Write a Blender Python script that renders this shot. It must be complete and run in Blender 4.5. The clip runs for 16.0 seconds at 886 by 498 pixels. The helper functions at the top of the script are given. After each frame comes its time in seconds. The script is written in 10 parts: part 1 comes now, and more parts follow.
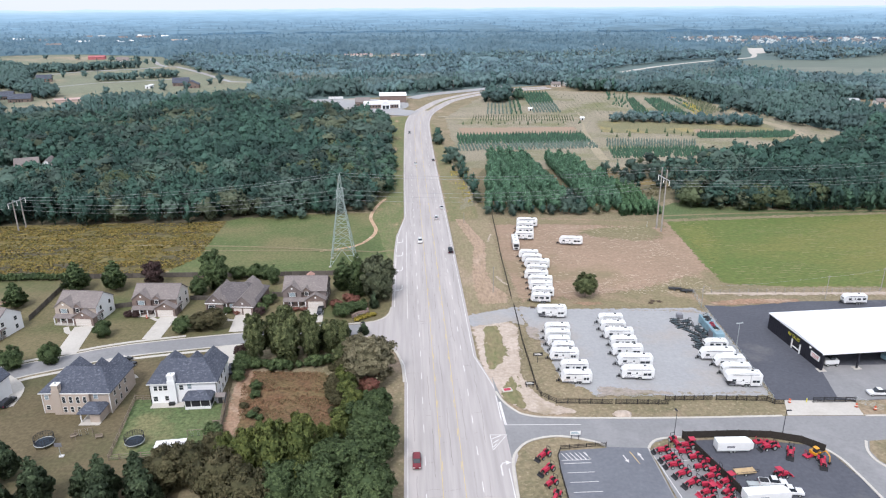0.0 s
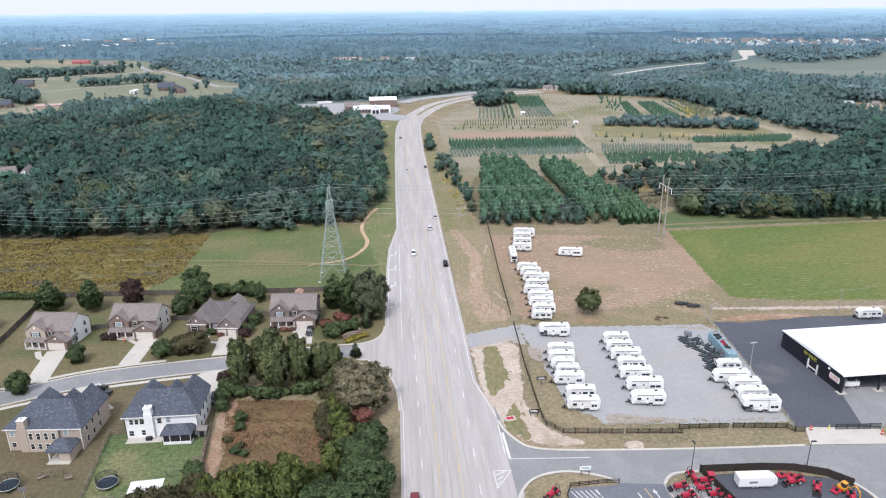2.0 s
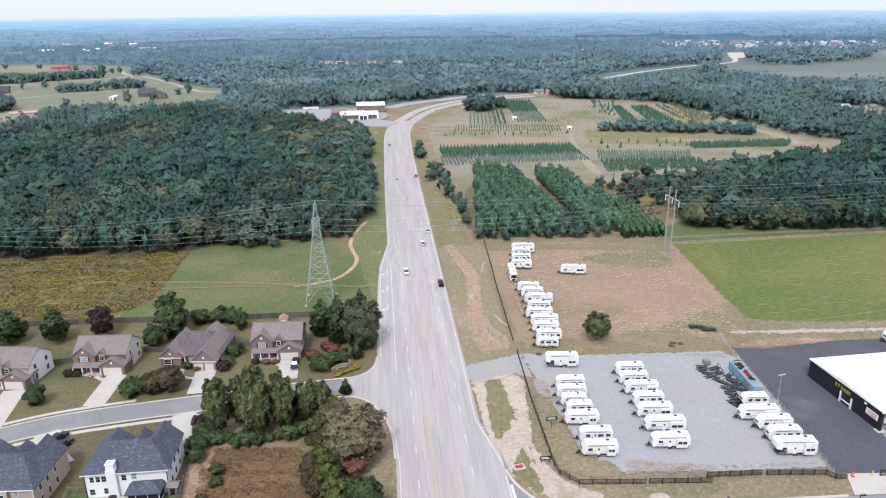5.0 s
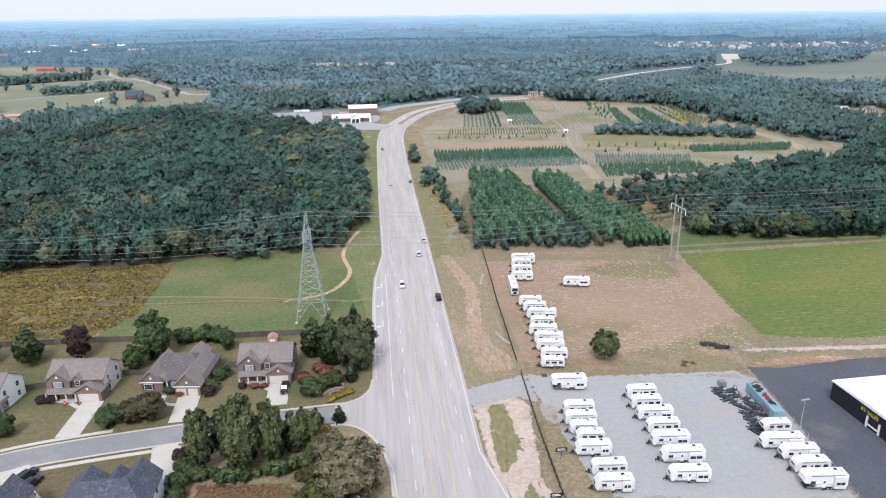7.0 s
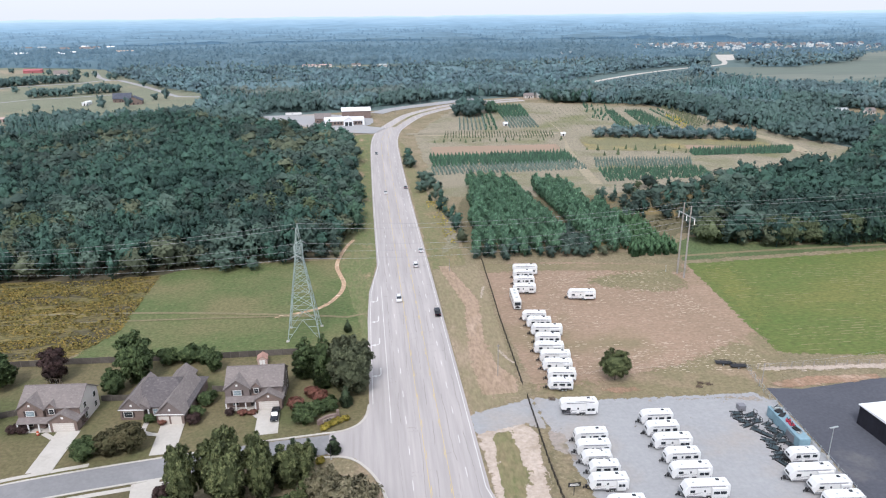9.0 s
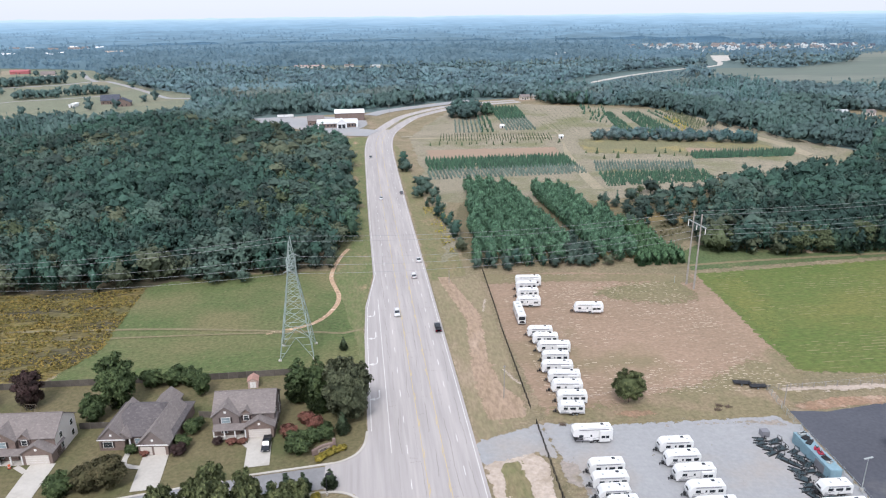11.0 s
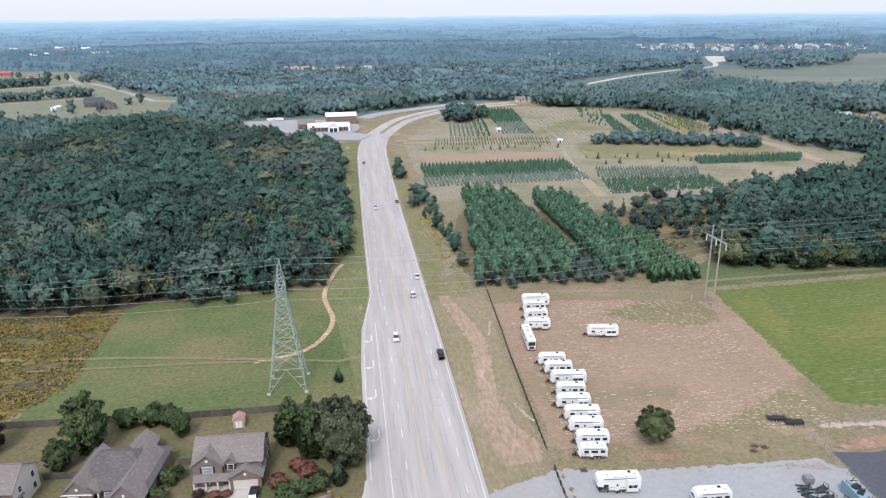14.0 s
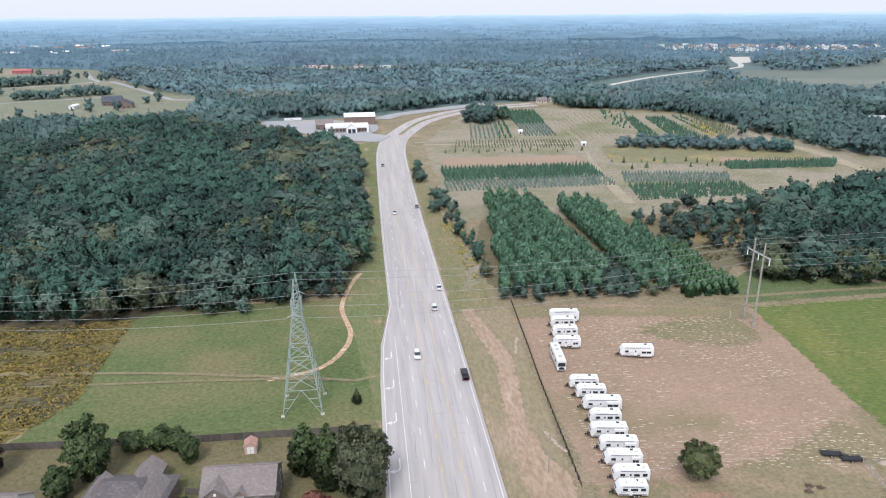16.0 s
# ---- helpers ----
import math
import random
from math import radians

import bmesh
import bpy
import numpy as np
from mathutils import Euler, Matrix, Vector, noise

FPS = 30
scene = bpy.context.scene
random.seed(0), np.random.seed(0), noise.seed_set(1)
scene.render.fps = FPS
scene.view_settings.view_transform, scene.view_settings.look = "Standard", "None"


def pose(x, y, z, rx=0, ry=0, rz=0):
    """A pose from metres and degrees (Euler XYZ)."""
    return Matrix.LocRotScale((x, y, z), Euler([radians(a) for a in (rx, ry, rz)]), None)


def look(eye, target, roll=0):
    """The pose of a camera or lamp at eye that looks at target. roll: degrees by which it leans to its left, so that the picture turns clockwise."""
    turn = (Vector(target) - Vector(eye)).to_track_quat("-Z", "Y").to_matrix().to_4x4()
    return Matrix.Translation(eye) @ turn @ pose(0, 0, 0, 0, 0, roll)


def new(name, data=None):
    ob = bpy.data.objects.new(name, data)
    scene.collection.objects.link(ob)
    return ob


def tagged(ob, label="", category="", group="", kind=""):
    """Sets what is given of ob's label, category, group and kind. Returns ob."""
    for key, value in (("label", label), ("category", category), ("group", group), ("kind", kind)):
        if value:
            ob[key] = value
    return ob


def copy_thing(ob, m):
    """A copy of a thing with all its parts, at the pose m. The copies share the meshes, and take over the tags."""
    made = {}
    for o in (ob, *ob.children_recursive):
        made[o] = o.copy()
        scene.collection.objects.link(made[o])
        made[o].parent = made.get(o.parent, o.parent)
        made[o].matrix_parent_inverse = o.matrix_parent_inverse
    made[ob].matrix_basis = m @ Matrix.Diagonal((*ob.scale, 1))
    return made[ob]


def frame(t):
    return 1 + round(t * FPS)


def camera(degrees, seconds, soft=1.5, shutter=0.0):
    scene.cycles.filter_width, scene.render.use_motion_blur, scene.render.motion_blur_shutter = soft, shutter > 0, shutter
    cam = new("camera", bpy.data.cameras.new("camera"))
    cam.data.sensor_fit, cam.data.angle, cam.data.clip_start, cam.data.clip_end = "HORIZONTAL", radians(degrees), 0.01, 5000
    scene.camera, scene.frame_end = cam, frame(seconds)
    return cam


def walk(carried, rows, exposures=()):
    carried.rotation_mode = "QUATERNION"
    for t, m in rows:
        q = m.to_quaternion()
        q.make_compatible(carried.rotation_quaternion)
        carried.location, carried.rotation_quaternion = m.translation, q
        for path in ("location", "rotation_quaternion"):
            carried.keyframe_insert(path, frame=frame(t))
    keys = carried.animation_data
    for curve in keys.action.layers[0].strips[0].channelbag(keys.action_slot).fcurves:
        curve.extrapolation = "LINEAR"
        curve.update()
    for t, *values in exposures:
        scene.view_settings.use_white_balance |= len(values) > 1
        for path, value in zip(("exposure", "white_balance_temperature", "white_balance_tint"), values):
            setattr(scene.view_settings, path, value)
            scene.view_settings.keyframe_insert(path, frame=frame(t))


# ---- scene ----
import collections
cam = camera(66.0, 16.0, soft=1.15)
PATH = [
    (0, (-7.49, 0.00, 93.44), (-2.95, 94.11, 59.93), -0.38),
    (0.5, (-7.77, 3.06, 93.50), (-2.83, 97.18, 60.08), -0.42),
    (1, (-8.01, 6.12, 93.52), (-2.76, 100.25, 60.17), -0.47),
    (1.5, (-8.29, 9.19, 93.49), (-2.68, 103.33, 60.22), -0.49),
    (2, (-8.57, 12.25, 93.45), (-2.59, 106.40, 60.28), -0.51),
    (2.5, (-8.75, 15.31, 93.41), (-2.46, 109.46, 60.30), -0.54),
    (3, (-8.88, 18.41, 93.36), (-2.30, 112.56, 60.31), -0.56),
    (3.5, (-9.07, 21.45, 93.38), (-2.19, 115.60, 60.39), -0.58),
    (4, (-9.30, 24.44, 93.42), (-2.15, 118.59, 60.48), -0.63),
    (6.5, (-10.48, 39.48, 93.29), (-1.85, 133.59, 60.59), -0.64),
    (7, (-10.65, 42.60, 93.29), (-1.75, 136.69, 60.60), -0.65),
    (7.5, (-10.84, 45.71, 93.27), (-1.66, 139.78, 60.60), -0.64),
    (8, (-11.03, 48.78, 93.24), (-1.59, 142.83, 60.60), -0.65),
    (8.5, (-11.21, 51.76, 93.23), (-1.52, 145.80, 60.63), -0.66),
    (9, (-11.39, 54.71, 93.18), (-1.48, 148.73, 60.60), -0.68),
    (11.5, (-12.71, 69.61, 93.07), (-1.51, 163.51, 60.53), -0.63),
    (12, (-12.85, 72.61, 93.10), (-1.44, 166.48, 60.58), -0.64),
    (12.5, (-13.04, 75.57, 93.10), (-1.41, 169.42, 60.59), -0.64),
    (13, (-13.28, 78.55, 93.09), (-1.43, 172.38, 60.59), -0.63),
    (13.5, (-13.52, 81.55, 93.08), (-1.47, 175.35, 60.56), -0.62),
    (14, (-13.73, 84.55, 93.06), (-1.49, 178.32, 60.55), -0.62),
    (14.5, (-13.99, 87.58, 93.04), (-1.51, 181.31, 60.52), -0.61),
    (15, (-14.31, 90.61, 93.03), (-1.74, 184.33, 60.50), -0.58),
    (15.5, (-14.58, 93.67, 93.04), (-3.19, 187.53, 60.50), -0.56),
    (16, (-14.81, 96.75, 93.07), (-4.85, 190.76, 60.46), -0.45),
]
walk(cam, [(t, look(eye, target, roll)) for t, eye, target, roll in PATH], exposures=[(0.0, 0.7, 6180, 14), (16.0, 0.62, 6180, 14)])

# ---- daylight under a bright overcast sky ----
SUN_UP, SUN_ROUND = radians(52), radians(200)
world = bpy.data.worlds.new("overcast_sky")
scene.world = world
world.use_nodes = True
wn, wl = world.node_tree.nodes, world.node_tree.links
sky = wn.new("ShaderNodeTexSky")
sky.sky_type = 'NISHITA'
sky.sun_disc = False
sky.sun_elevation, sky.sun_rotation = SUN_UP, SUN_ROUND
sky.air_density, sky.dust_density, sky.ozone_density = 1.0, 3.0, 1.0
pale = wn.new("ShaderNodeMix")
pale.data_type = 'RGBA'
pale.inputs["Factor"].default_value = 0.6
pale.inputs["B"].default_value = (10.8, 11.4, 12.1, 1)
wl.new(sky.outputs["Color"], pale.inputs["A"])
wl.new(pale.outputs["Result"], wn["Background"].inputs["Color"])
wn["Background"].inputs["Strength"].default_value = 0.08

sun = new("sun", bpy.data.lights.new("sun", 'SUN'))
sun.data.energy, sun.data.angle, sun.data.color = 1.6, radians(16), (1.0, 0.98, 0.95)
sun.rotation_euler = (radians(90) - SUN_UP, 0, radians(180) - SUN_ROUND)


# ---- materials ----
def lin(r, g, b):
    """A colour from 0..255 values to linear."""
    return tuple(((v / 255) / 12.92 if v < 10 else ((v / 255 + 0.055) / 1.055) ** 2.4) for v in (r, g, b)) + (1,)


def material(name, a, b, big=0.05, small=1.0, rough=0.85, bump=0.0, metal=0.0, stain=None, stain_scale=0.02, stain_at=(0.5, 0.65),
             world_space=True, vary=0.0, tone=False, stretch=(1, 1, 1), small_mix=0.5, island=0.0, translucent=0.0, spec=0.3, fleck=None, grit=0.0):
    """Two colours mixed by noise of two sizes (in 1/m), a third in stains, and relief."""
    m = bpy.data.materials.new(name)
    m.use_nodes = True
    n, l = m.node_tree.nodes, m.node_tree.links
    bsdf = n["Principled BSDF"]
    if world_space:
        place = n.new("ShaderNodeNewGeometry").outputs["Position"]
    else:
        place = n.new("ShaderNodeTexCoord").outputs["Object"]
    mp = n.new("ShaderNodeMapping")
    mp.inputs["Scale"].default_value = stretch
    l.new(place, mp.inputs["Vector"])

    def grain(scale, detail):
        t = n.new("ShaderNodeTexNoise")
        t.inputs["Scale"].default_value = scale
        t.inputs["Detail"].default_value = detail
        t.inputs["Roughness"].default_value = 0.6
        l.new(mp.outputs["Vector"], t.inputs["Vector"])
        return t.outputs["Fac"]

    def spread(v, lo, hi):
        r = n.new("ShaderNodeMapRange")
        r.inputs["From Min"].default_value, r.inputs["From Max"].default_value = lo, hi
        l.new(v, r.inputs["Value"])
        return r.outputs["Result"]

    def blend(fac, x, y, mode='MIX'):
        k = n.new("ShaderNodeMix")
        k.data_type, k.blend_type = 'RGBA', mode
        for sock, v in ((k.inputs["Factor"], fac), (k.inputs["A"], x), (k.inputs["B"], y)):
            if isinstance(v, (float, int, tuple)):
                sock.default_value = v
            else:
                l.new(v, sock)
        return k.outputs["Result"]

    fine = grain(small, 5)
    both = n.new("ShaderNodeMix")
    both.data_type = 'FLOAT'
    both.inputs["Factor"].default_value = small_mix
    l.new(grain(big, 4), both.inputs["A"])
    l.new(fine, both.inputs["B"])
    fac = spread(both.outputs["Result"], 0.38, 0.62)
    col = blend(fac, a, b)
    if fleck:
        col = blend(spread(grain(small * 2.7, 3), 0.56, 0.72), col, fleck)
    if stain:
        col = blend(spread(grain(stain_scale, 6), *stain_at), col, stain)
    if grit:
        r = n.new("ShaderNodeMapRange")
        r.inputs["From Min"].default_value, r.inputs["From Max"].default_value = 0.36, 0.64
        r.inputs["To Min"].default_value, r.inputs["To Max"].default_value = 1 - grit, 1 + grit
        l.new(grain(1.1, 6), r.inputs["Value"])
        hv = n.new("ShaderNodeHueSaturation")
        l.new(r.outputs["Result"], hv.inputs["Value"])
        l.new(col, hv.inputs["Color"])
        col = hv.outputs["Color"]
    if vary or tone or island:
        if tone:
            src = n.new("ShaderNodeAttribute")
            src.attribute_name = "tone"
            v = src.outputs["Fac"]
            vary = vary or 0.5
        elif island:
            v = n.new("ShaderNodeNewGeometry").outputs["Random Per Island"]
            vary = island
        else:
            v = n.new("ShaderNodeObjectInfo").outputs["Random"]
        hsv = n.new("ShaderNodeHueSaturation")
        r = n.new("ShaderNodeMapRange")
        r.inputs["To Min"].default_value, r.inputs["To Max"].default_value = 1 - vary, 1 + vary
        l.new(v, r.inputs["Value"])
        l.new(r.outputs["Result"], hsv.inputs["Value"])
        if tone:
            hue = n.new("ShaderNodeMapRange")
            hue.inputs["To Min"].default_value, hue.inputs["To Max"].default_value = 0.512, 0.484
            l.new(v, hue.inputs["Value"])
            l.new(hue.outputs["Result"], hsv.inputs["Hue"])
        l.new(col, hsv.inputs["Color"])
        col = hsv.outputs["Color"]
    l.new(col, bsdf.inputs["Base Color"])
    bsdf.inputs["Roughness"].default_value = rough
    bsdf.inputs["Metallic"].default_value = metal
    bsdf.inputs["Specular IOR Level"].default_value = spec
    if tone and not bump:
        bump, small = 1.0, 1.1
        fine = grain(small, 4)
    if bump:
        bp = n.new("ShaderNodeBump")
        bp.inputs["Strength"].default_value = min(1.0, bump)
        bp.inputs["Distance"].default_value = 0.4 / small if tone else min(0.08, 0.2 / small)
        l.new(fine, bp.inputs["Height"])
        l.new(bp.outputs["Normal"], bsdf.inputs["Normal"])
    if translucent:
        tr = n.new("ShaderNodeBsdfTranslucent")
        l.new(col, tr.inputs["Color"])
        mx = n.new("ShaderNodeMixShader")
        mx.inputs["Fac"].default_value = translucent
        l.new(bsdf.outputs["BSDF"], mx.inputs[1])
        l.new(tr.outputs["BSDF"], mx.inputs[2])
        l.new(mx.outputs["Shader"], n["Material Output"].inputs["Surface"])
    return m


GRASS_DRY = material("dry_grass", (0.255, 0.205, 0.13, 1), (0.16, 0.142, 0.08, 1), 0.05, 0.45, 0.95, 0.5, stain=(0.31, 0.235, 0.165, 1), stain_scale=0.04, stain_at=(0.52, 0.68), fleck=(0.32, 0.265, 0.18, 1), grit=0.2)
VERGE = material("worn_verge", (0.265, 0.212, 0.136, 1), (0.215, 0.188, 0.108, 1), 0.06, 0.5, 0.95, 0.3, stain=(0.33, 0.25, 0.178, 1), stain_scale=0.07, stain_at=(0.52, 0.68), stretch=(1, 0.35, 1), grit=0.15)
VERGE_CLAY = material("clay_worn_verge", (0.345, 0.25, 0.178, 1), (0.27, 0.2, 0.13, 1), 0.08, 0.5, 0.95, 0.3, stain=(0.4, 0.3, 0.225, 1), stain_scale=0.1, stain_at=(0.52, 0.68), stretch=(1, 0.35, 1), grit=0.18)
TRACK = material("dry_wheel_track", (0.225, 0.19, 0.112, 1), (0.175, 0.158, 0.085, 1), 0.08, 0.6, 0.95, 0.3, grit=0.18)
VERGE_GREEN = material("green_verge", (0.15, 0.155, 0.07, 1), (0.225, 0.185, 0.105, 1), 0.12, 0.5, 0.95, 0.5, stain=(0.33, 0.23, 0.15, 1), stain_scale=0.13, stain_at=(0.58, 0.72), stretch=(1, 0.4, 1), grit=0.18)
VERGE_WOODS = material("woodside_verge", (0.118, 0.148, 0.056, 1), (0.18, 0.168, 0.085, 1), 0.12, 0.5, 0.95, 0.5, stain=(0.33, 0.23, 0.15, 1), stain_scale=0.13, stain_at=(0.58, 0.72), stretch=(1, 0.4, 1), grit=0.18)
GRASS_LAWN = material("lawn_grass", (0.132, 0.118, 0.058, 1), (0.165, 0.138, 0.075, 1), 0.05, 0.5, 0.95, 0.3, stain=(0.1, 0.108, 0.046, 1), stain_scale=0.04, stain_at=(0.47, 0.64), grit=0.18)
GRASS_GREEN = material("green_grass", (0.078, 0.118, 0.047, 1), (0.12, 0.145, 0.062, 1), 0.09, 0.9, 0.95, 0.4, stain=(0.17, 0.165, 0.08, 1), stain_scale=0.06, stain_at=(0.52, 0.66), grit=0.32)
MEADOW = material("meadow_grass", (0.118, 0.14, 0.054, 1), (0.08, 0.116, 0.04, 1), 0.035, 0.3, 0.95, 0.4, stain=(0.16, 0.148, 0.07, 1), stain_scale=0.03, stain_at=(0.43, 0.63), stretch=(0.8, 1, 1), fleck=(0.16, 0.158, 0.075, 1), grit=0.24)
PASTURE = material("pasture_grass", (0.094, 0.138, 0.034, 1), (0.128, 0.148, 0.044, 1), 0.02, 0.3, 0.95, 0.3, stain=(0.19, 0.172, 0.055, 1), stain_scale=0.013, stain_at=(0.45, 0.66), stretch=(0.5, 1, 1), fleck=(0.145, 0.152, 0.052, 1), grit=0.22)
BARE = material("bare_earth_field", (0.32, 0.224, 0.158, 1), (0.25, 0.182, 0.124, 1), 0.03, 0.35, 0.95, 0.3, stain=(0.195, 0.165, 0.092, 1), stain_scale=0.022, stain_at=(0.53, 0.7), stretch=(0.8, 1.1, 1), fleck=(0.36, 0.275, 0.205, 1), grit=0.12)
CLAY = material("red_clay", (0.32, 0.2, 0.135, 1), (0.24, 0.165, 0.105, 1), 0.08, 0.7, 0.95, 0.5, stain=(0.42, 0.31, 0.23, 1), stain_scale=0.15, grit=0.2)
SAND = material("pale_dirt", (0.49, 0.41, 0.345, 1), (0.39, 0.32, 0.255, 1), 0.12, 0.7, 0.95, 0.3, stain=(0.3, 0.245, 0.17, 1), stain_scale=0.1, stain_at=(0.56, 0.72), grit=0.12)
STRAW = material("straw_grass", (0.285, 0.246, 0.182, 1), (0.2, 0.187, 0.125, 1), 0.02, 0.3, 0.95, 0.3, stain=(0.17, 0.17, 0.085, 1), stain_scale=0.02, stain_at=(0.5, 0.66), grit=0.29, fleck=(0.33, 0.27, 0.19, 1))
LANE = material("worn_farm_lane", (0.35, 0.3, 0.215, 1), (0.285, 0.245, 0.165, 1), 0.05, 0.4, 0.95, 0.3, stain=(0.22, 0.205, 0.12, 1), stain_scale=0.06, stain_at=(0.55, 0.7), grit=0.2)
FALLOW = material("pink_fallow_soil", (0.325, 0.23, 0.165, 1), (0.285, 0.21, 0.15, 1), 0.03, 0.3, 0.95, 0.3, stretch=(0.3, 1, 1))
CROP = material("yellowing_crop", (0.195, 0.148, 0.05, 1), (0.1, 0.095, 0.042, 1), 0.06, 0.5, 0.95, 0.8, stain=(0.075, 0.066, 0.04, 1), stain_scale=0.09, stain_at=(0.46, 0.58), stretch=(0.3, 1, 1), fleck=(0.26, 0.185, 0.05, 1), grit=0.51)
LITTER = material("forest_floor", (0.105, 0.085, 0.055, 1), (0.06, 0.06, 0.036, 1), 0.05, 0.5, 0.95, 0.3)
GRAVEL = material("grey_gravel", (0.34, 0.342, 0.343, 1), (0.305, 0.307, 0.31, 1), 0.04, 0.6, 0.95, 0.12, stain=(0.35, 0.312, 0.275, 1), stain_scale=0.03, stain_at=(0.52, 0.7), grit=0.05)
ROAD = material("weathered_asphalt", (0.395, 0.365, 0.35, 1), (0.345, 0.32, 0.307, 1), 0.25, 1.5, 0.9, 0.3, stain=(0.435, 0.4, 0.383, 1), stain_scale=0.28, stain_at=(0.45, 0.64), stretch=(1, 0.05, 1), grit=0.04)
STREET = material("street_asphalt", (0.245, 0.243, 0.245, 1), (0.215, 0.213, 0.215, 1), 0.08, 1.5, 0.9, 0.3, stain=(0.275, 0.27, 0.27, 1), stain_scale=0.06, grit=0.04)
FRESH = material("dark_asphalt", (0.094, 0.098, 0.115, 1), (0.072, 0.075, 0.09, 1), 0.06, 1.2, 0.85, 0.3, stain=(0.18, 0.172, 0.165, 1), stain_scale=0.045, stain_at=(0.56, 0.74), grit=0.06)
CONCRETE = material("pale_concrete", (0.52, 0.49, 0.44, 1), (0.45, 0.42, 0.375, 1), 0.15, 1.5, 0.9, 0.3, stain=(0.36, 0.32, 0.27, 1), stain_scale=0.1, stain_at=(0.58, 0.75))
PAINT_WHITE = material("road_paint_white", (0.72, 0.71, 0.69, 1), (0.52, 0.5, 0.48, 1), 0.3, 3.0, 0.8)
PAINT_YELLOW = material("road_paint_yellow", (0.62, 0.47, 0.2, 1), (0.46, 0.36, 0.2, 1), 0.3, 3.0, 0.8)
CRACK = material("crack_sealant", (0.17, 0.158, 0.15, 1), (0.24, 0.225, 0.215, 1), 0.4, 3.0, 0.9)
BARK = material("bark", (0.11, 0.085, 0.065, 1), (0.07, 0.055, 0.045, 1), 0.5, 4.0, 0.95, 0.5)
LEAF = material("broad_leaves", (0.138, 0.192, 0.078, 1), (0.074, 0.114, 0.05, 1), 0.15, 1.0, 0.85, tone=True, vary=0.42, translucent=0.25, small_mix=0.6)
# far leaf colour paled and blued to paint in distance haze
LEAF_HAZED = material("distant_leaves", (0.14, 0.218, 0.22, 1), (0.114, 0.184, 0.186, 1), 0.012, 0.3, 0.9, tone=True, vary=0.24, translucent=0.15, small_mix=0.35, stain=(0.158, 0.19, 0.165, 1), stain_scale=0.012, stain_at=(0.5, 0.64))
# woodland colours for about 300 m and beyond, with a bluish haze tint
LEAF_WOODS_HAZED = material("woodland_leaves", (0.1, 0.152, 0.12, 1), (0.057, 0.095, 0.078, 1), 0.03, 0.5, 0.85, tone=True, vary=0.4, translucent=0.15, small_mix=0.5)
NEEDLE_WOODS_HAZED = material("woodland_needles", (0.062, 0.124, 0.096, 1), (0.041, 0.089, 0.069, 1), 0.03, 0.5, 0.85, tone=True, vary=0.4, translucent=0.12, small_mix=0.5)
OLIVE_WOODS_HAZED = material("woodland_olive_leaves", (0.132, 0.155, 0.096, 1), (0.08, 0.102, 0.066, 1), 0.05, 0.5, 0.85, tone=True, vary=0.36, translucent=0.15, small_mix=0.5)
# far needles, the same haze mixed into the base colour
NEEDLE_HAZED = material("distant_needles", (0.102, 0.184, 0.178, 1), (0.083, 0.155, 0.152, 1), 0.012, 0.3, 0.9, tone=True, vary=0.24, translucent=0.12, small_mix=0.35)
LEAF_OLIVE = material("olive_leaves", (0.135, 0.12, 0.06, 1), (0.09, 0.088, 0.042, 1), 0.15, 0.9, 0.85, tone=True, vary=0.35, translucent=0.15)
LEAF_RED = material("russet_leaves", (0.33, 0.14, 0.105, 1), (0.2, 0.1, 0.07, 1), 0.15, 0.9, 0.85, tone=True, vary=0.35, translucent=0.15)
LEAF_PLUM = material("plum_leaves", (0.085, 0.05, 0.045, 1), (0.055, 0.04, 0.035, 1), 0.1, 0.8, 0.85, tone=True, vary=0.3, translucent=0.12)
LEAF_YELLOW = material("yellow_leaves", (0.44, 0.36, 0.065, 1), (0.28, 0.24, 0.055, 1), 0.15, 0.9, 0.85, tone=True, vary=0.4, translucent=0.15)
LEAF_LIME = material("bright_leaves", (0.185, 0.215, 0.06, 1), (0.105, 0.14, 0.044, 1), 0.15, 0.9, 0.85, tone=True, vary=0.4, translucent=0.22)
NEEDLE = material("pine_needles", (0.09, 0.128, 0.066, 1), (0.054, 0.08, 0.044, 1), 0.15, 0.9, 0.85, tone=True, vary=0.38, translucent=0.15)
NEEDLE_RICH = material("plantation_needles", (0.175, 0.315, 0.195, 1), (0.08, 0.178, 0.11, 1), 0.15, 1.0, 0.85, tone=True, vary=0.4, translucent=0.12, small_mix=0.75)
NEEDLE_BLUE = material("blue_needles", (0.14, 0.185, 0.155, 1), (0.1, 0.142, 0.118, 1), 0.1, 0.8, 0.85, tone=True, vary=0.3)
LAWN_WORN = material("worn_lawn", (0.115, 0.094, 0.053, 1), (0.14, 0.112, 0.064, 1), 0.05, 0.5, 0.95, 0.3, stain=(0.09, 0.09, 0.043, 1), stain_scale=0.04, stain_at=(0.48, 0.66), grit=0.18)
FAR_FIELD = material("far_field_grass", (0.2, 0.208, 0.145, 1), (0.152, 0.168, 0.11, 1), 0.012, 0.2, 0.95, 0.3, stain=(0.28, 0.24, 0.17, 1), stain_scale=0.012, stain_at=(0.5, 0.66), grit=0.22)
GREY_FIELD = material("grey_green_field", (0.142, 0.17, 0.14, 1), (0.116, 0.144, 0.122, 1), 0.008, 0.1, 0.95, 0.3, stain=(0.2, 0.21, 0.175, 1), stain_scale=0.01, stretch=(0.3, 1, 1))
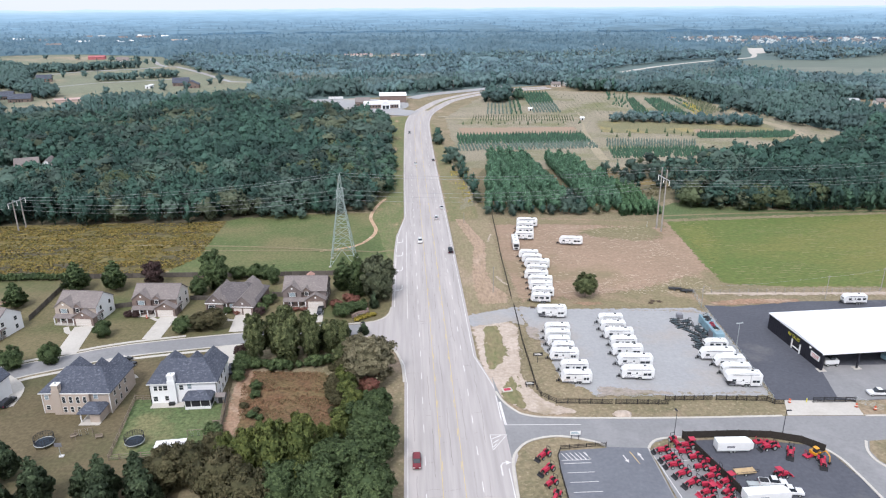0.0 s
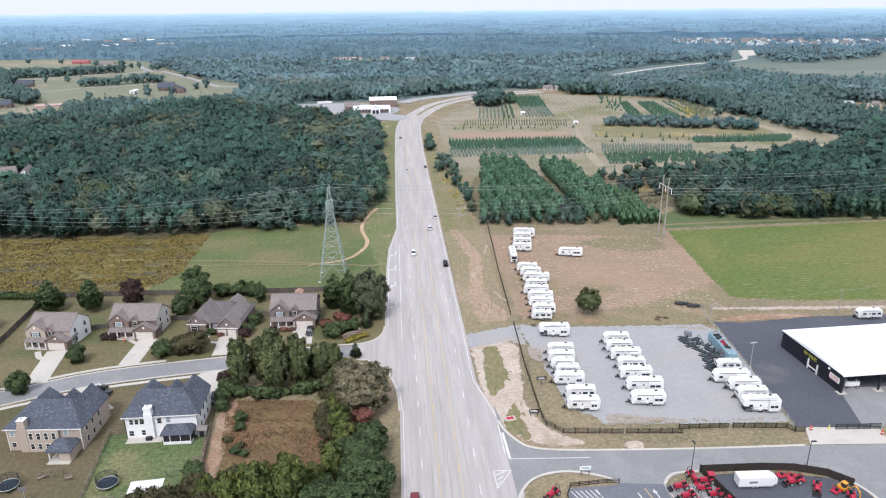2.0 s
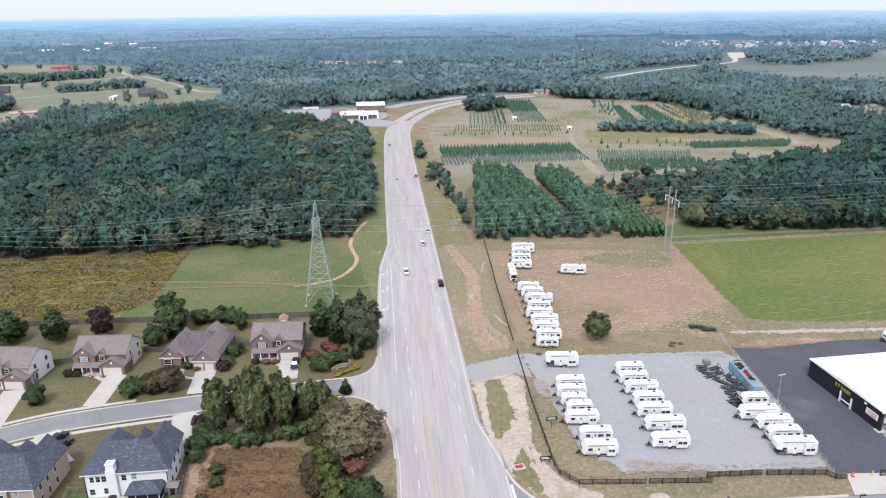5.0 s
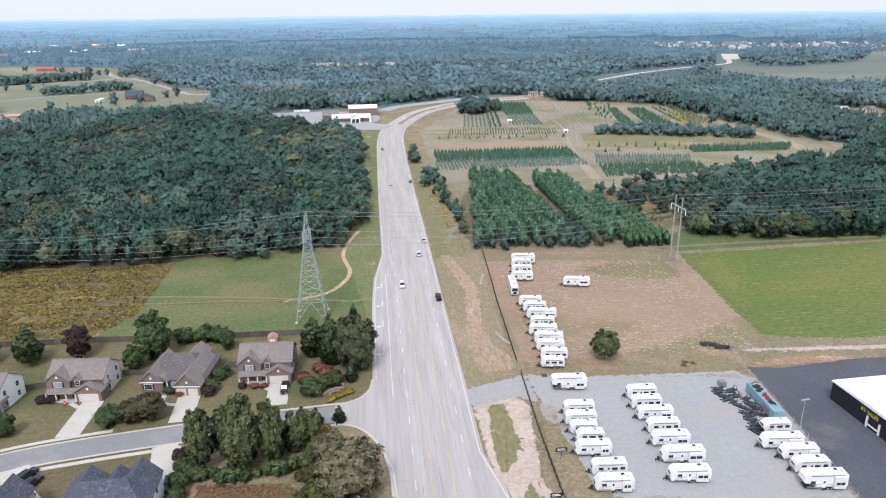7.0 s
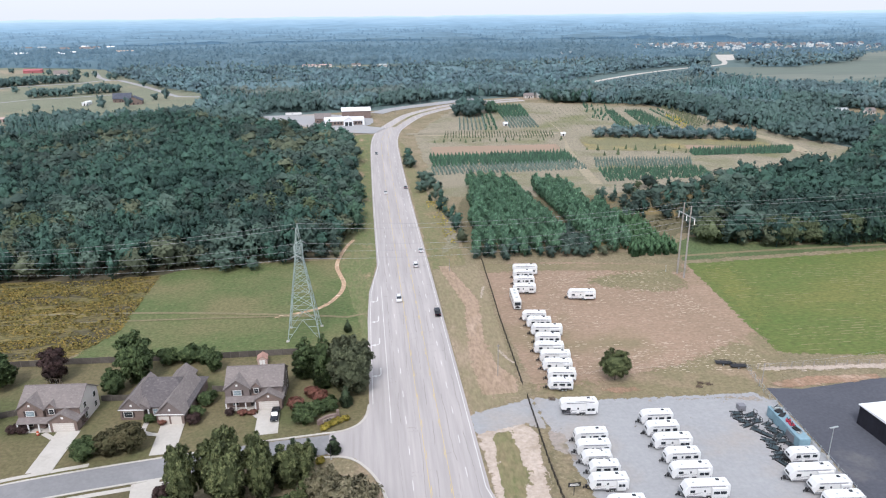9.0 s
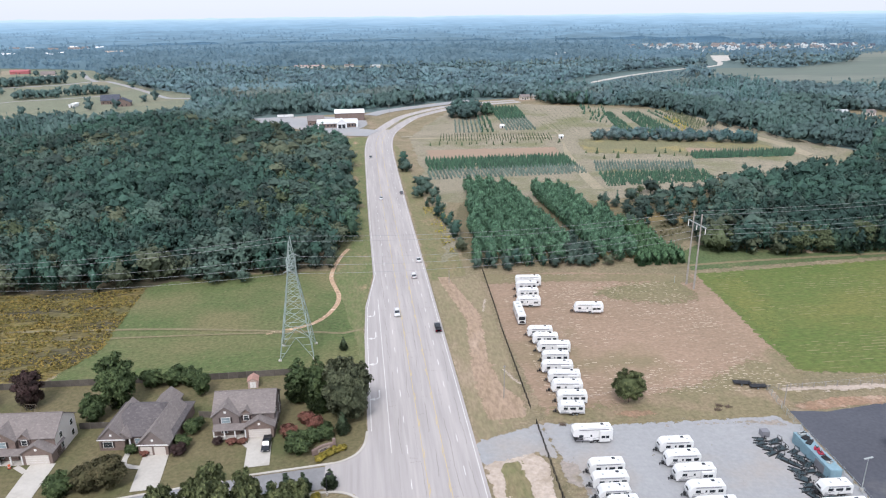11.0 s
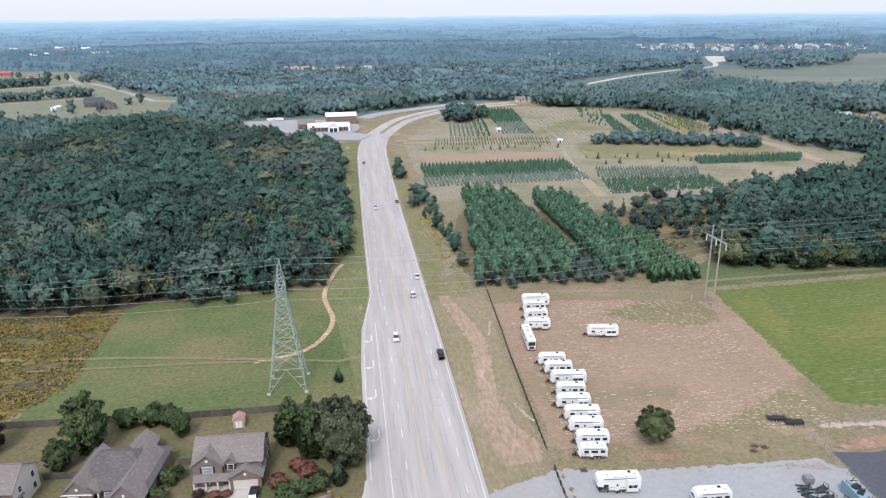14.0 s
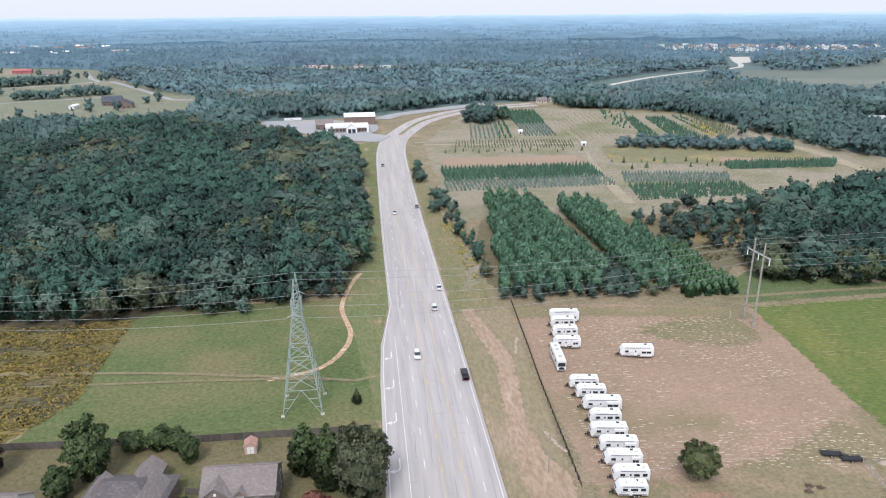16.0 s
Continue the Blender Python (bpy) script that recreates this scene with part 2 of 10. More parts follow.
# forest floor with a blue-green haze tint in its base colour
HAZED_FLOOR = material("far_forest_floor", (0.12, 0.17, 0.16, 1), (0.095, 0.138, 0.132, 1), 0.01, 0.1, 0.95)
STUBBLE = material("straw_stubble", (0.58, 0.48, 0.375, 1), (0.44, 0.355, 0.265, 1), 0.2, 2.0, 0.95)
OLIVE_TURF = material("olive_turf", (0.235, 0.192, 0.115, 1), (0.175, 0.155, 0.083, 1), 0.06, 0.6, 0.95, 0.5, stain=(0.28, 0.21, 0.14, 1), stain_scale=0.06, stain_at=(0.52, 0.66), grit=0.18)
DUSTY = material("dusty_gravel", (0.335, 0.288, 0.25, 1), (0.275, 0.24, 0.205, 1), 0.1, 0.9, 0.95, 0.5, stain=(0.2, 0.17, 0.095, 1), stain_scale=0.1, stain_at=(0.52, 0.66), grit=0.15)
LEAF_GREY = material("grey_green_leaves", (0.165, 0.185, 0.105, 1), (0.095, 0.112, 0.065, 1), 0.15, 1.0, 0.85, tone=True, vary=0.3, translucent=0.2, small_mix=0.6)
WEED_LEAF = material("dry_weed_leaves", (0.2, 0.105, 0.058, 1), (0.155, 0.125, 0.06, 1), 0.12, 0.9, 0.9, tone=True, vary=0.4)
CROP_LEAF = material("crop_leaves", (0.23, 0.17, 0.042, 1), (0.13, 0.12, 0.035, 1), 0.12, 0.9, 0.9, tone=True, vary=0.45)
SLATE_TAR = material("blue_grey_asphalt", (0.16, 0.167, 0.186, 1), (0.128, 0.134, 0.152, 1), 0.06, 1.2, 0.85, 0.3, stain=(0.19, 0.192, 0.2, 1), stain_scale=0.05, stain_at=(0.54, 0.7), grit=0.05)
LEAF_MID = material("fresh_leaves", (0.18, 0.205, 0.088, 1), (0.096, 0.122, 0.052, 1), 0.15, 1.0, 0.85, tone=True, vary=0.45, translucent=0.15, small_mix=0.75)
NEEDLE_LIME = material("bright_needles", (0.15, 0.275, 0.14, 1), (0.075, 0.155, 0.075, 1), 0.15, 1.0, 0.85, tone=True, vary=0.35, translucent=0.12, small_mix=0.75)
SCRUB_FLOOR = material("scrub_floor", (0.17, 0.14, 0.085, 1), (0.12, 0.112, 0.06, 1), 0.06, 0.5, 0.95, 0.4, stain=(0.25, 0.18, 0.07, 1), stain_scale=0.04, stain_at=(0.54, 0.66), grit=0.3)
DIRT_ORANGE = material("orange_dirt", (0.5, 0.345, 0.225, 1), (0.36, 0.25, 0.165, 1), 0.3, 1.2, 0.95, 0.5, stain=(0.62, 0.49, 0.36, 1), stain_scale=0.4, stain_at=(0.54, 0.66), grit=0.25)
POLE_TURF = material("thin_olive_turf", (0.215, 0.178, 0.105, 1), (0.17, 0.155, 0.08, 1), 0.06, 0.5, 0.95, 0.3, grit=0.25)
YELLOW_TURF = material("yellow_turf", (0.155, 0.162, 0.047, 1), (0.124, 0.15, 0.042, 1), 0.05, 0.4, 0.95, 0.3, stretch=(0.5, 1, 1), grit=0.2)
FARM_TURF = material("farm_turf", (0.218, 0.195, 0.108, 1), (0.165, 0.163, 0.088, 1), 0.04, 0.4, 0.95, 0.3, stain=(0.3, 0.24, 0.1, 1), stain_scale=0.03, stain_at=(0.52, 0.66), grit=0.25)
PALE_TURF = material("pale_turf", (0.26, 0.235, 0.12, 1), (0.2, 0.195, 0.09, 1), 0.2, 1.5, 0.95)
# strongest haze step in the leaf colour, for woods beyond 850 m
LEAF_HAZED_MOST = material("pale_far_leaves", (0.15, 0.235, 0.256, 1), (0.124, 0.2, 0.218, 1), 0.01, 0.3, 0.9, tone=True, vary=0.24, translucent=0.15, small_mix=0.35)
LEAF_MOSS = material("moss_green_leaves", (0.14, 0.172, 0.088, 1), (0.09, 0.118, 0.062, 1), 0.1, 0.8, 0.85, tone=True, vary=0.22, translucent=0.15, small_mix=0.6)
# weakest haze step in the leaf and needle colours, for nearer far woods
LEAF_HAZED_LEAST = material("shadowed_far_leaves", (0.108, 0.172, 0.156, 1), (0.082, 0.138, 0.126, 1), 0.02, 0.4, 0.9, tone=True, vary=0.24, translucent=0.15, small_mix=0.4)
NEEDLE_HAZED_LEAST = material("shadowed_far_needles", (0.086, 0.154, 0.136, 1), (0.067, 0.123, 0.109, 1), 0.02, 0.4, 0.9, tone=True, vary=0.24, translucent=0.12, small_mix=0.4)
NEEDLE_FRESH = material("fresh_woodland_needles", (0.1, 0.178, 0.115, 1), (0.056, 0.118, 0.078, 1), 0.05, 0.6, 0.85, tone=True, vary=0.4, translucent=0.12, small_mix=0.6)
NEEDLE_ROW = material("farm_needles", (0.06, 0.122, 0.076, 1), (0.034, 0.08, 0.05, 1), 0.15, 1.0, 0.85, tone=True, vary=0.35, small_mix=0.75)
LEAF_TAN = material("tan_olive_leaves", (0.3, 0.27, 0.165, 1), (0.19, 0.175, 0.105, 1), 0.15, 1.0, 0.85, tone=True, vary=0.3, translucent=0.2, small_mix=0.6)
WEEDS = material("russet_weeds", (0.16, 0.085, 0.048, 1), (0.118, 0.082, 0.04, 1), 0.08, 0.7, 0.95, 0.5, stain=(0.165, 0.125, 0.058, 1), stain_scale=0.05, stain_at=(0.46, 0.62), grit=0.35)


# ---- helpers of this scene ----
def link_mesh(name, bm, mat, parent=None, label=""):
    me = bpy.data.meshes.new(name)
    bm.to_mesh(me)
    bm.free()
    if mat:
        me.materials.append(mat)
    ob = new(name, me)
    if parent:
        ob.parent = parent
    if label:
        ob["label"] = label
    return ob


def part(name, bm, mat, parent, label=""):
    """One mesh under a thing or under a part."""
    return link_mesh(name, bm, mat, parent, label)


def thing(name, label, category, group="", kind="", at=(0, 0, 0), turn=0.0):
    """An empty at the base of a thing."""
    ob = new(name)
    ob.empty_display_size = 0.2
    ob.matrix_basis = pose(*at, 0, 0, turn)
    return tagged(ob, label, category, group, kind)


def box(bm, x0, x1, y0, y1, z0, z1, bevel=0.0):
    vs = [bm.verts.new((x, y, z)) for z in (z0, z1) for y in (y0, y1) for x in (x0, x1)]
    fs = [bm.faces.new([vs[i] for i in f]) for f in ((0, 2, 3, 1), (4, 5, 7, 6), (0, 1, 5, 4), (2, 6, 7, 3), (0, 4, 6, 2), (1, 3, 7, 5))]
    if bevel:
        es = list({e for f in fs for e in f.edges})
        bmesh.ops.bevel(bm, geom=es, offset=bevel, segments=2, profile=0.5, affect='EDGES')
    return bm


def boxes(*rows, bevel=0.0):
    bm = bmesh.new()
    for r in rows:
        box(bm, *r, bevel=bevel)
    return bm


def rod(bm, a, b, r0, r1=None, sides=8, caps=True):
    a, b = Vector(a), Vector(b)
    r1 = r0 if r1 is None else r1
    d = b - a
    m = Matrix.Translation((a + b) / 2) @ d.to_track_quat('Z', 'Y').to_matrix().to_4x4()
    bmesh.ops.create_cone(bm, cap_ends=caps, segments=sides, radius1=r0, radius2=r1, depth=d.length, matrix=m)
    return bm


def rods(rows, r, sides=8):
    bm = bmesh.new()
    for a, b in rows:
        rod(bm, a, b, r, r, sides)
    return bm


def extrude(outline, y0, y1):
    """A solid from an outline in x and z, from y0 to y1."""
    bm = bmesh.new()
    lo = [bm.verts.new((x, y0, z)) for x, z in outline]
    hi = [bm.verts.new((x, y1, z)) for x, z in outline]
    k = len(outline)
    bm.faces.new(lo)
    bm.faces.new(hi[::-1])
    for i in range(k):
        bm.faces.new((lo[i], hi[i], hi[(i + 1) % k], lo[(i + 1) % k]))
    bmesh.ops.recalc_face_normals(bm, faces=bm.faces)
    return bm


def height(x, y):
    """The ground's height: level near by, then a slow rise to far hills."""
    r = math.hypot(x, y)
    u = min(1.0, max(0.0, (r - 450) / 650))
    v = max(0.0, (r - 900) / 3900)
    return 12 * u * u * (3 - 2 * u) + 60 * v ** 1.3


def inside(px, py, poly):
    """Which of the points lie within the polygon (numpy)."""
    px, py = np.asarray(px), np.asarray(py)
    hit = np.zeros(px.shape, bool)
    for (x0, y0), (x1, y1) in zip(poly, list(poly[1:]) + [poly[0]]):
        if y0 == y1:
            continue
        cross = (y0 > py) != (y1 > py)
        hit ^= cross & (px < (x1 - x0) * (py - y0) / (y1 - y0) + x0)
    return hit

import itertools

from mathutils.geometry import delaunay_2d_cdt

# ---- the land ----
def smooth_line(pts, step=3.0):
    """A rounded line through points, in short steps."""
    out = []
    p = [Vector((*q, 0)) for q in pts]
    for i in range(len(p) - 1):
        a, b, c, d = p[max(0, i - 1)], p[i], p[i + 1], p[min(len(p) - 1, i + 2)]
        n = max(1, int((c - b).length / step))
        for k in range(n):
            t = k / n
            q = 0.5 * (2 * b + (c - a) * t + (2 * a - 5 * b + 4 * c - d) * t * t + (3 * b - a - 3 * c + d) * t ** 3)
            out.append((q.x, q.y))
    out.append((p[-1].x, p[-1].y))
    return out


LAYERS = itertools.count()


SOFT = {}


def soft(mat):
    """The same ground, thinning out in tufts and crumbs where the "edge" attribute falls to nought."""
    if mat not in SOFT:
        m = SOFT[mat] = mat.copy()
        m.name = mat.name + "_thinning"
        n, l = m.node_tree.nodes, m.node_tree.links
        out = n["Material Output"].inputs["Surface"]
        shader = out.links[0].from_socket
        edge = n.new("ShaderNodeAttribute")
        edge.attribute_name = "edge"
        tex = n.new("ShaderNodeTexNoise")
        tex.inputs["Scale"].default_value, tex.inputs["Detail"].default_value, tex.inputs["Roughness"].default_value = 0.45, 7, 0.72
        l.new(n.new("ShaderNodeNewGeometry").outputs["Position"], tex.inputs["Vector"])
        crumbs = n.new("ShaderNodeMapRange")
        crumbs.inputs["From Min"].default_value, crumbs.inputs["From Max"].default_value = 0.3, 0.7
        crumbs.inputs["To Min"].default_value, crumbs.inputs["To Max"].default_value = -0.5, 0.5
        l.new(tex.outputs["Fac"], crumbs.inputs["Value"])
        both = n.new("ShaderNodeMath")
        l.new(edge.outputs["Fac"], both.inputs[0])
        l.new(crumbs.outputs["Result"], both.inputs[1])
        fac = n.new("ShaderNodeMapRange")
        fac.inputs["From Min"].default_value, fac.inputs["From Max"].default_value = 0.5, 0.53
        l.new(both.outputs["Value"], fac.inputs["Value"])
        mix = n.new("ShaderNodeMixShader")
        l.new(fac.outputs["Result"], mix.inputs["Fac"])
        l.new(n.new("ShaderNodeBsdfTransparent").outputs["BSDF"], mix.inputs[1])
        l.new(shader, mix.inputs[2])
        l.new(mix.outputs["Shader"], out)
    return SOFT[mat]


def patch(name, outline, mat, lift, label, category="ground", wobble=0.0, step=20.0, kind="structure", thick=0.0, feather=0.0):
    """A piece of ground that follows the land, with an uneven edge that may thin out over some metres."""
    pts = []
    lift += 0.0011 * next(LAYERS)
    for (x0, y0), (x1, y1) in zip(outline, list(outline[1:]) + [outline[0]]):
        n = max(1, int(math.hypot(x1 - x0, y1 - y0) / (1.1 if max(y0, y1) < 330 else 2.5))) if wobble else 1
        for k in range(n):
            x, y = x0 + (x1 - x0) * k / n, y0 + (y1 - y0) * k / n
            if wobble:
                x += wobble * (noise.noise((x * 0.13, y * 0.13, 3.1)) + 0.6 * noise.noise((x * 0.5, y * 0.5, 9.4)))
                y += wobble * (noise.noise((x * 0.13, y * 0.13, 7.7)) + 0.6 * noise.noise((x * 0.5, y * 0.5, 1.4)) + 0.5 * noise.noise((x * 1.6, y * 1.6, 4.4)))
            pts.append((x, y))
    co, _, tris, *_ = delaunay_2d_cdt([Vector(q) for q in pts], [(i, (i + 1) % len(pts)) for i in range(len(pts))], [], 1, 1e-4)
    bm = bmesh.new()
    vs = [bm.verts.new((q[0], q[1], 0)) for q in co]
    for t in tris:
        bm.faces.new([vs[i] for i in t])
    if feather:
        step = max(1.2, feather * 0.5)
    if max(y for _, y in pts) > 440 or step < 20:
        for axis in (0, 1):
            lo, hi = min(p[axis] for p in pts), max(p[axis] for p in pts)
            for k in range(math.ceil(lo / step), math.floor(hi / step) + 1):
                co, no = [0, 0, 0], [0, 0, 0]
                co[axis], no[axis] = k * step, 1
                bmesh.ops.bisect_plane(bm, geom=bm.verts[:] + bm.edges[:] + bm.faces[:], plane_co=co, plane_no=no)
    for v in bm.verts:
        v.co.z = height(v.co.x, v.co.y) + lift
    bmesh.ops.recalc_face_normals(bm, faces=bm.faces)
    for f in bm.faces:
        if f.normal.z < 0:
            f.normal_flip()
    if thick:
        r = bmesh.ops.extrude_face_region(bm, geom=bm.faces[:])
        for v in r["geom"]:
            if isinstance(v, bmesh.types.BMVert):
                v.co.z -= thick
        bmesh.ops.recalc_face_normals(bm, faces=bm.faces)
    if not feather:
        return tagged(link_mesh(name, bm, mat), label, category, kind=kind)
    ob = tagged(link_mesh(name, bm, soft(mat)), label, category, kind=kind)
    me = ob.data
    p = np.array([v.co[:2] for v in me.vertices])
    near = np.full(len(p), 1e9)
    for a, b in zip(outline, list(outline[1:]) + [outline[0]]):
        a, d = np.array(a, float), np.array(b, float) - np.array(a, float)
        t = np.clip(((p - a) @ d) / (d @ d + 1e-9), 0, 1)
        near = np.minimum(near, np.linalg.norm(p - a - t[:, None] * d, axis=1))
    me.attributes.new("edge", 'FLOAT', 'POINT').data.foreach_set("value", np.minimum(1, near / feather).astype(np.float32))
    return ob


def strip(name, line, left, right, lift, mat, label, category="road", thick=0.0):
    """A band along a line, from left to right of it, in metres."""
    bm = bmesh.new()
    rows = []
    lift += 0.0011 * next(LAYERS)
    for i, (x, y) in enumerate(line):
        a, b = line[max(0, i - 1)], line[min(len(line) - 1, i + 1)]
        d = Vector((b[0] - a[0], b[1] - a[1])).normalized()
        s = Vector((d.y, -d.x))
        ends = [(x + s.x * o, y + s.y * o) for o in (left, right)]
        tops = [bm.verts.new((*p, height(*p) + lift)) for p in ends]
        if thick:
            tops = [bm.verts.new((*ends[0], height(*ends[0]) + lift - thick))] + tops + [bm.verts.new((*ends[1], height(*ends[1]) + lift - thick))]
        rows.append(tops)
    for p, q in zip(rows, rows[1:]):
        for k in range(len(p) - 1):
            bm.faces.new((p[k], p[k + 1], q[k + 1], q[k]))
    bmesh.ops.recalc_face_normals(bm, faces=bm.faces)
    if sum(f.normal.z for f in bm.faces) < 0:
        bmesh.ops.reverse_faces(bm, faces=bm.faces)
    return tagged(link_mesh(name, bm, mat), label, category, kind="structure")


def ground_sheet():
    """One sheet to the horizon, finer near by."""
    xs = sorted({*range(-400, 401, 20), *range(-1200, 1201, 100), *range(-4800, 4801, 400)})
    ys = sorted({*range(-200, 801, 20), *range(-600, 1600, 100), *range(-600, 4801, 300)})
    bm = bmesh.new()
    grid = [[bm.verts.new((x, y, height(x, y) - 0.06 * max(0, math.hypot(x, y) - 4700))) for x in xs] for y in ys]
    for r, q in zip(grid, grid[1:]):
        for i in range(len(xs) - 1):
            bm.faces.new((r[i], r[i + 1], q[i + 1], q[i]))
    return tagged(link_mesh("ground", bm, GRASS_DRY), "dry brownish-green grass verges and open land", "ground", kind="structure")


ground_sheet()
patch("woods_floor", [(-900, 540), (-400, 560), (-150, 600), (-125, 708), (0, 732), (60, 778), (180, 803), (262, 722), (296, 610), (305, 470), (560, 430), (1000, 700), (1300, 1640), (-1200, 1640)], HAZED_FLOOR, 0.01, "dark ground under far woods", "ground")
patch("woods_floor", [(-900, 830), (250, 830), (1000, 800), (1300, 1640), (-1200, 1640)], HAZED_FLOOR, 0.28, "dark ground under distant woods", "ground")
patch("field_brown", [(29.5, 305), (60, 303), (112, 293), (111, 286), (104, 217), (95, 207), (84, 197), (42, 199), (27, 203), (26.6, 230), (26.4, 255), (28.6, 290)], BARE, 0.02,
      "mown brown field of bare earth and dry stubble", "field", 1.5, feather=3.0)
patch("field_green", [(107.4, 294), (260, 301), (330, 301), (330, 214), (157, 211), (120, 214), (100.4, 218)], PASTURE, 0.02, "bright green pasture with dry streaks", "field", 1.6, feather=3.0)
patch("pasture_edge", [(106, 290), (130, 292), (126, 268), (122, 250), (112, 236), (101.5, 222), (102, 240), (105, 268)], YELLOW_TURF, 0.024, "yellowing strip along the pasture's edge", "field", 2.0, feather=10.0)
patch("pasture_edge", [(205, 240), (330, 236), (330, 222), (240, 222), (200, 228)], YELLOW_TURF, 0.024, "yellowing strip in the pasture", "field", 2.0, feather=7.0)
patch("meadow", [(-14, 317), (-97, 318), (-96, 258), (-103, 237), (-15, 236)], MEADOW, 0.02, "green mown meadow under the power line", "field", 1.5, feather=2.0)
patch("crop_field", [(-92, 309), (-98, 309), (-330, 308), (-330, 241), (-101, 240), (-92, 258)], CROP, 0.03, "yellowing crop field with dark weedy bands", "field", 1.5, feather=2.0)
patch("lawn", [(-15, 237), (-180, 240), (-180, 190), (-122, 171), (-109, 177.5), (-96, 183.5), (-80, 186.3), (-60, 190.5), (-19, 195.5), (-14.8, 204)], GRASS_LAWN, 0.02,
      "olive-green and tan yard lawn behind a kerb", "lawn", 0.4)
patch("lawn", [(-58, 182), (-78, 180), (-93, 176), (-106, 170), (-117, 164), (-140, 150), (-150, 100), (-56, 100), (-55.5, 160)], LAWN_WORN, 0.02, "brownish yard lawn around the houses", "lawn", 0.4)
patch("back_lawn", [(-78.3, 154), (-75.0, 129), (-52.4, 131), (-55.9, 154)], GRASS_GREEN, 0.035, "green mown lawn of a fenced back yard", "lawn", 0.25)
patch("weed_lot", [(-55, 168), (-31, 166), (-24, 150), (-26, 130), (-36, 120), (-52, 122), (-51, 140)], WEEDS, 0.03, "russet and brown weeds on an empty lot", "field", 1.5, feather=2.5)
patch("clay_bank", [(-56.5, 170), (-51, 168), (-49.5, 150), (-49, 132), (-52.5, 130), (-54.5, 150)], CLAY, 0.04, "strip of bare red clay beside the fence", "ground", 1.0, feather=1.2)
patch("verge", [(9.5, 300), (29, 303), (27.4, 255), (25.4, 206), (9.5, 196)], VERGE, 0.015, "worn tan verge of clay and dry grass beside the highway", "ground", 0.5, feather=1.5)
patch("verge", [(-10, 318), (-10, 560), (-8, 610), (-24, 606), (-30, 592), (-22, 552), (-19, 400), (-24, 345), (-27, 325), (-16, 240), (-14.6, 240), (-14.8, 260), (-14, 282)], VERGE_WOODS, 0.045, "green and tan mown verge beside the highway", "ground", 0.8)
patch("verge", [(10, 320), (10, 580), (14, 560), (17, 450), (21, 380), (24, 330), (24, 304), (10, 300)], VERGE_GREEN, 0.015, "green and tan verge beside the highway", "ground", 0.8)
patch("woods_floor", [(-27, 322), (-85, 314), (-100, 304), (-330, 301), (-480, 322), (-420, 640), (-250, 720), (-130, 642), (-88, 634), (-66, 610), (-35, 594), (-22, 552), (-18, 380)], LITTER, 0.02, "dark leaf litter under the woods", "ground", 2)
patch("woods_floor", [(26, 320), (106, 309), (124, 330), (155, 318), (330, 300), (420, 440), (262, 425), (194, 412), (150, 400), (108, 395), (97, 428), (70, 436), (44, 432), (30, 380)], SCRUB_FLOOR, 0.02,
      "brown and olive scrubby ground under the plantation", "ground", 2)
patch("woods_edge", [(108, 295), (180, 298), (330, 303), (330, 309), (165, 309), (125, 326), (112, 316)], GRASS_GREEN, 0.05, "rank green grass along the wood's front", "ground", 1.5, feather=2.5)
patch("farm_field", [(16, 318), (26, 330), (24, 460), (24, 600), (45, 660), (75, 735), (150, 755), (260, 700), (300, 600), (330, 470), (230, 440), (140, 405), (90, 400), (30, 410)], STRAW, 0.06,
      "straw-coloured grass of the tree farm", "field", 3)
patch("fallow_strip", [(30, 553), (128, 548), (125, 516), (29, 520)], FALLOW, 0.14, "pinkish bare soil between tree rows", "field", 1, feather=5.0)
patch("fallow_strip", [(208, 512), (288, 486), (293, 503), (215, 530)], FALLOW, 0.14, "pinkish bare soil at the farm's end", "field", 2, feather=5.0)
patch("farm_grass", [(143, 557), (138, 519), (162, 511), (205, 502), (276, 506), (284, 528), (232, 552), (190, 568), (150, 575)], FARM_TURF, 0.13, "olive grass in the middle of the farm", "field", 3, feather=8.0)
patch("farm_clearing", [(128, 586), (145, 722), (200, 715), (180, 579)], STRAW, 0.14, "pale bare rows of the tree farm", "field", 1)

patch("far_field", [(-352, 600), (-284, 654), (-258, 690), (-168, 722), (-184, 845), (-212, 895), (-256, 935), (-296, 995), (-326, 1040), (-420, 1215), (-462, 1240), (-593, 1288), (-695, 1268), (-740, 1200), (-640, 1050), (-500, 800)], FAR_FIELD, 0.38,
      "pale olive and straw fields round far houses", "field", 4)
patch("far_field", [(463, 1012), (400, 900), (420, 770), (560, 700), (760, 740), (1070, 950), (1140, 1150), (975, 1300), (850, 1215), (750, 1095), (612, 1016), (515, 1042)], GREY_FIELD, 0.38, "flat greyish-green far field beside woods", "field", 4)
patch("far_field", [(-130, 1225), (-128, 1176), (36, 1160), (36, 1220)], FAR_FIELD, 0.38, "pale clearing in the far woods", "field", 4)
for line, wide in (([(-540, 892), (-477, 932), (-442, 976), (-382, 1003), (-364, 1034), (-341, 1034), (-314, 996), (-258, 912), (-221, 855), (-196, 850)], 3.5), ([(-356, 1036), (-380, 1075), (-430, 1190)], 3.5), ([(-450, 782), (-407, 813), (-374, 848), (-332, 864), (-298, 880)], 2)):
    strip("far_road", smooth_line(line, 25), -wide, wide, 0.5, GRAVEL, "pale far-off lane between the fields")

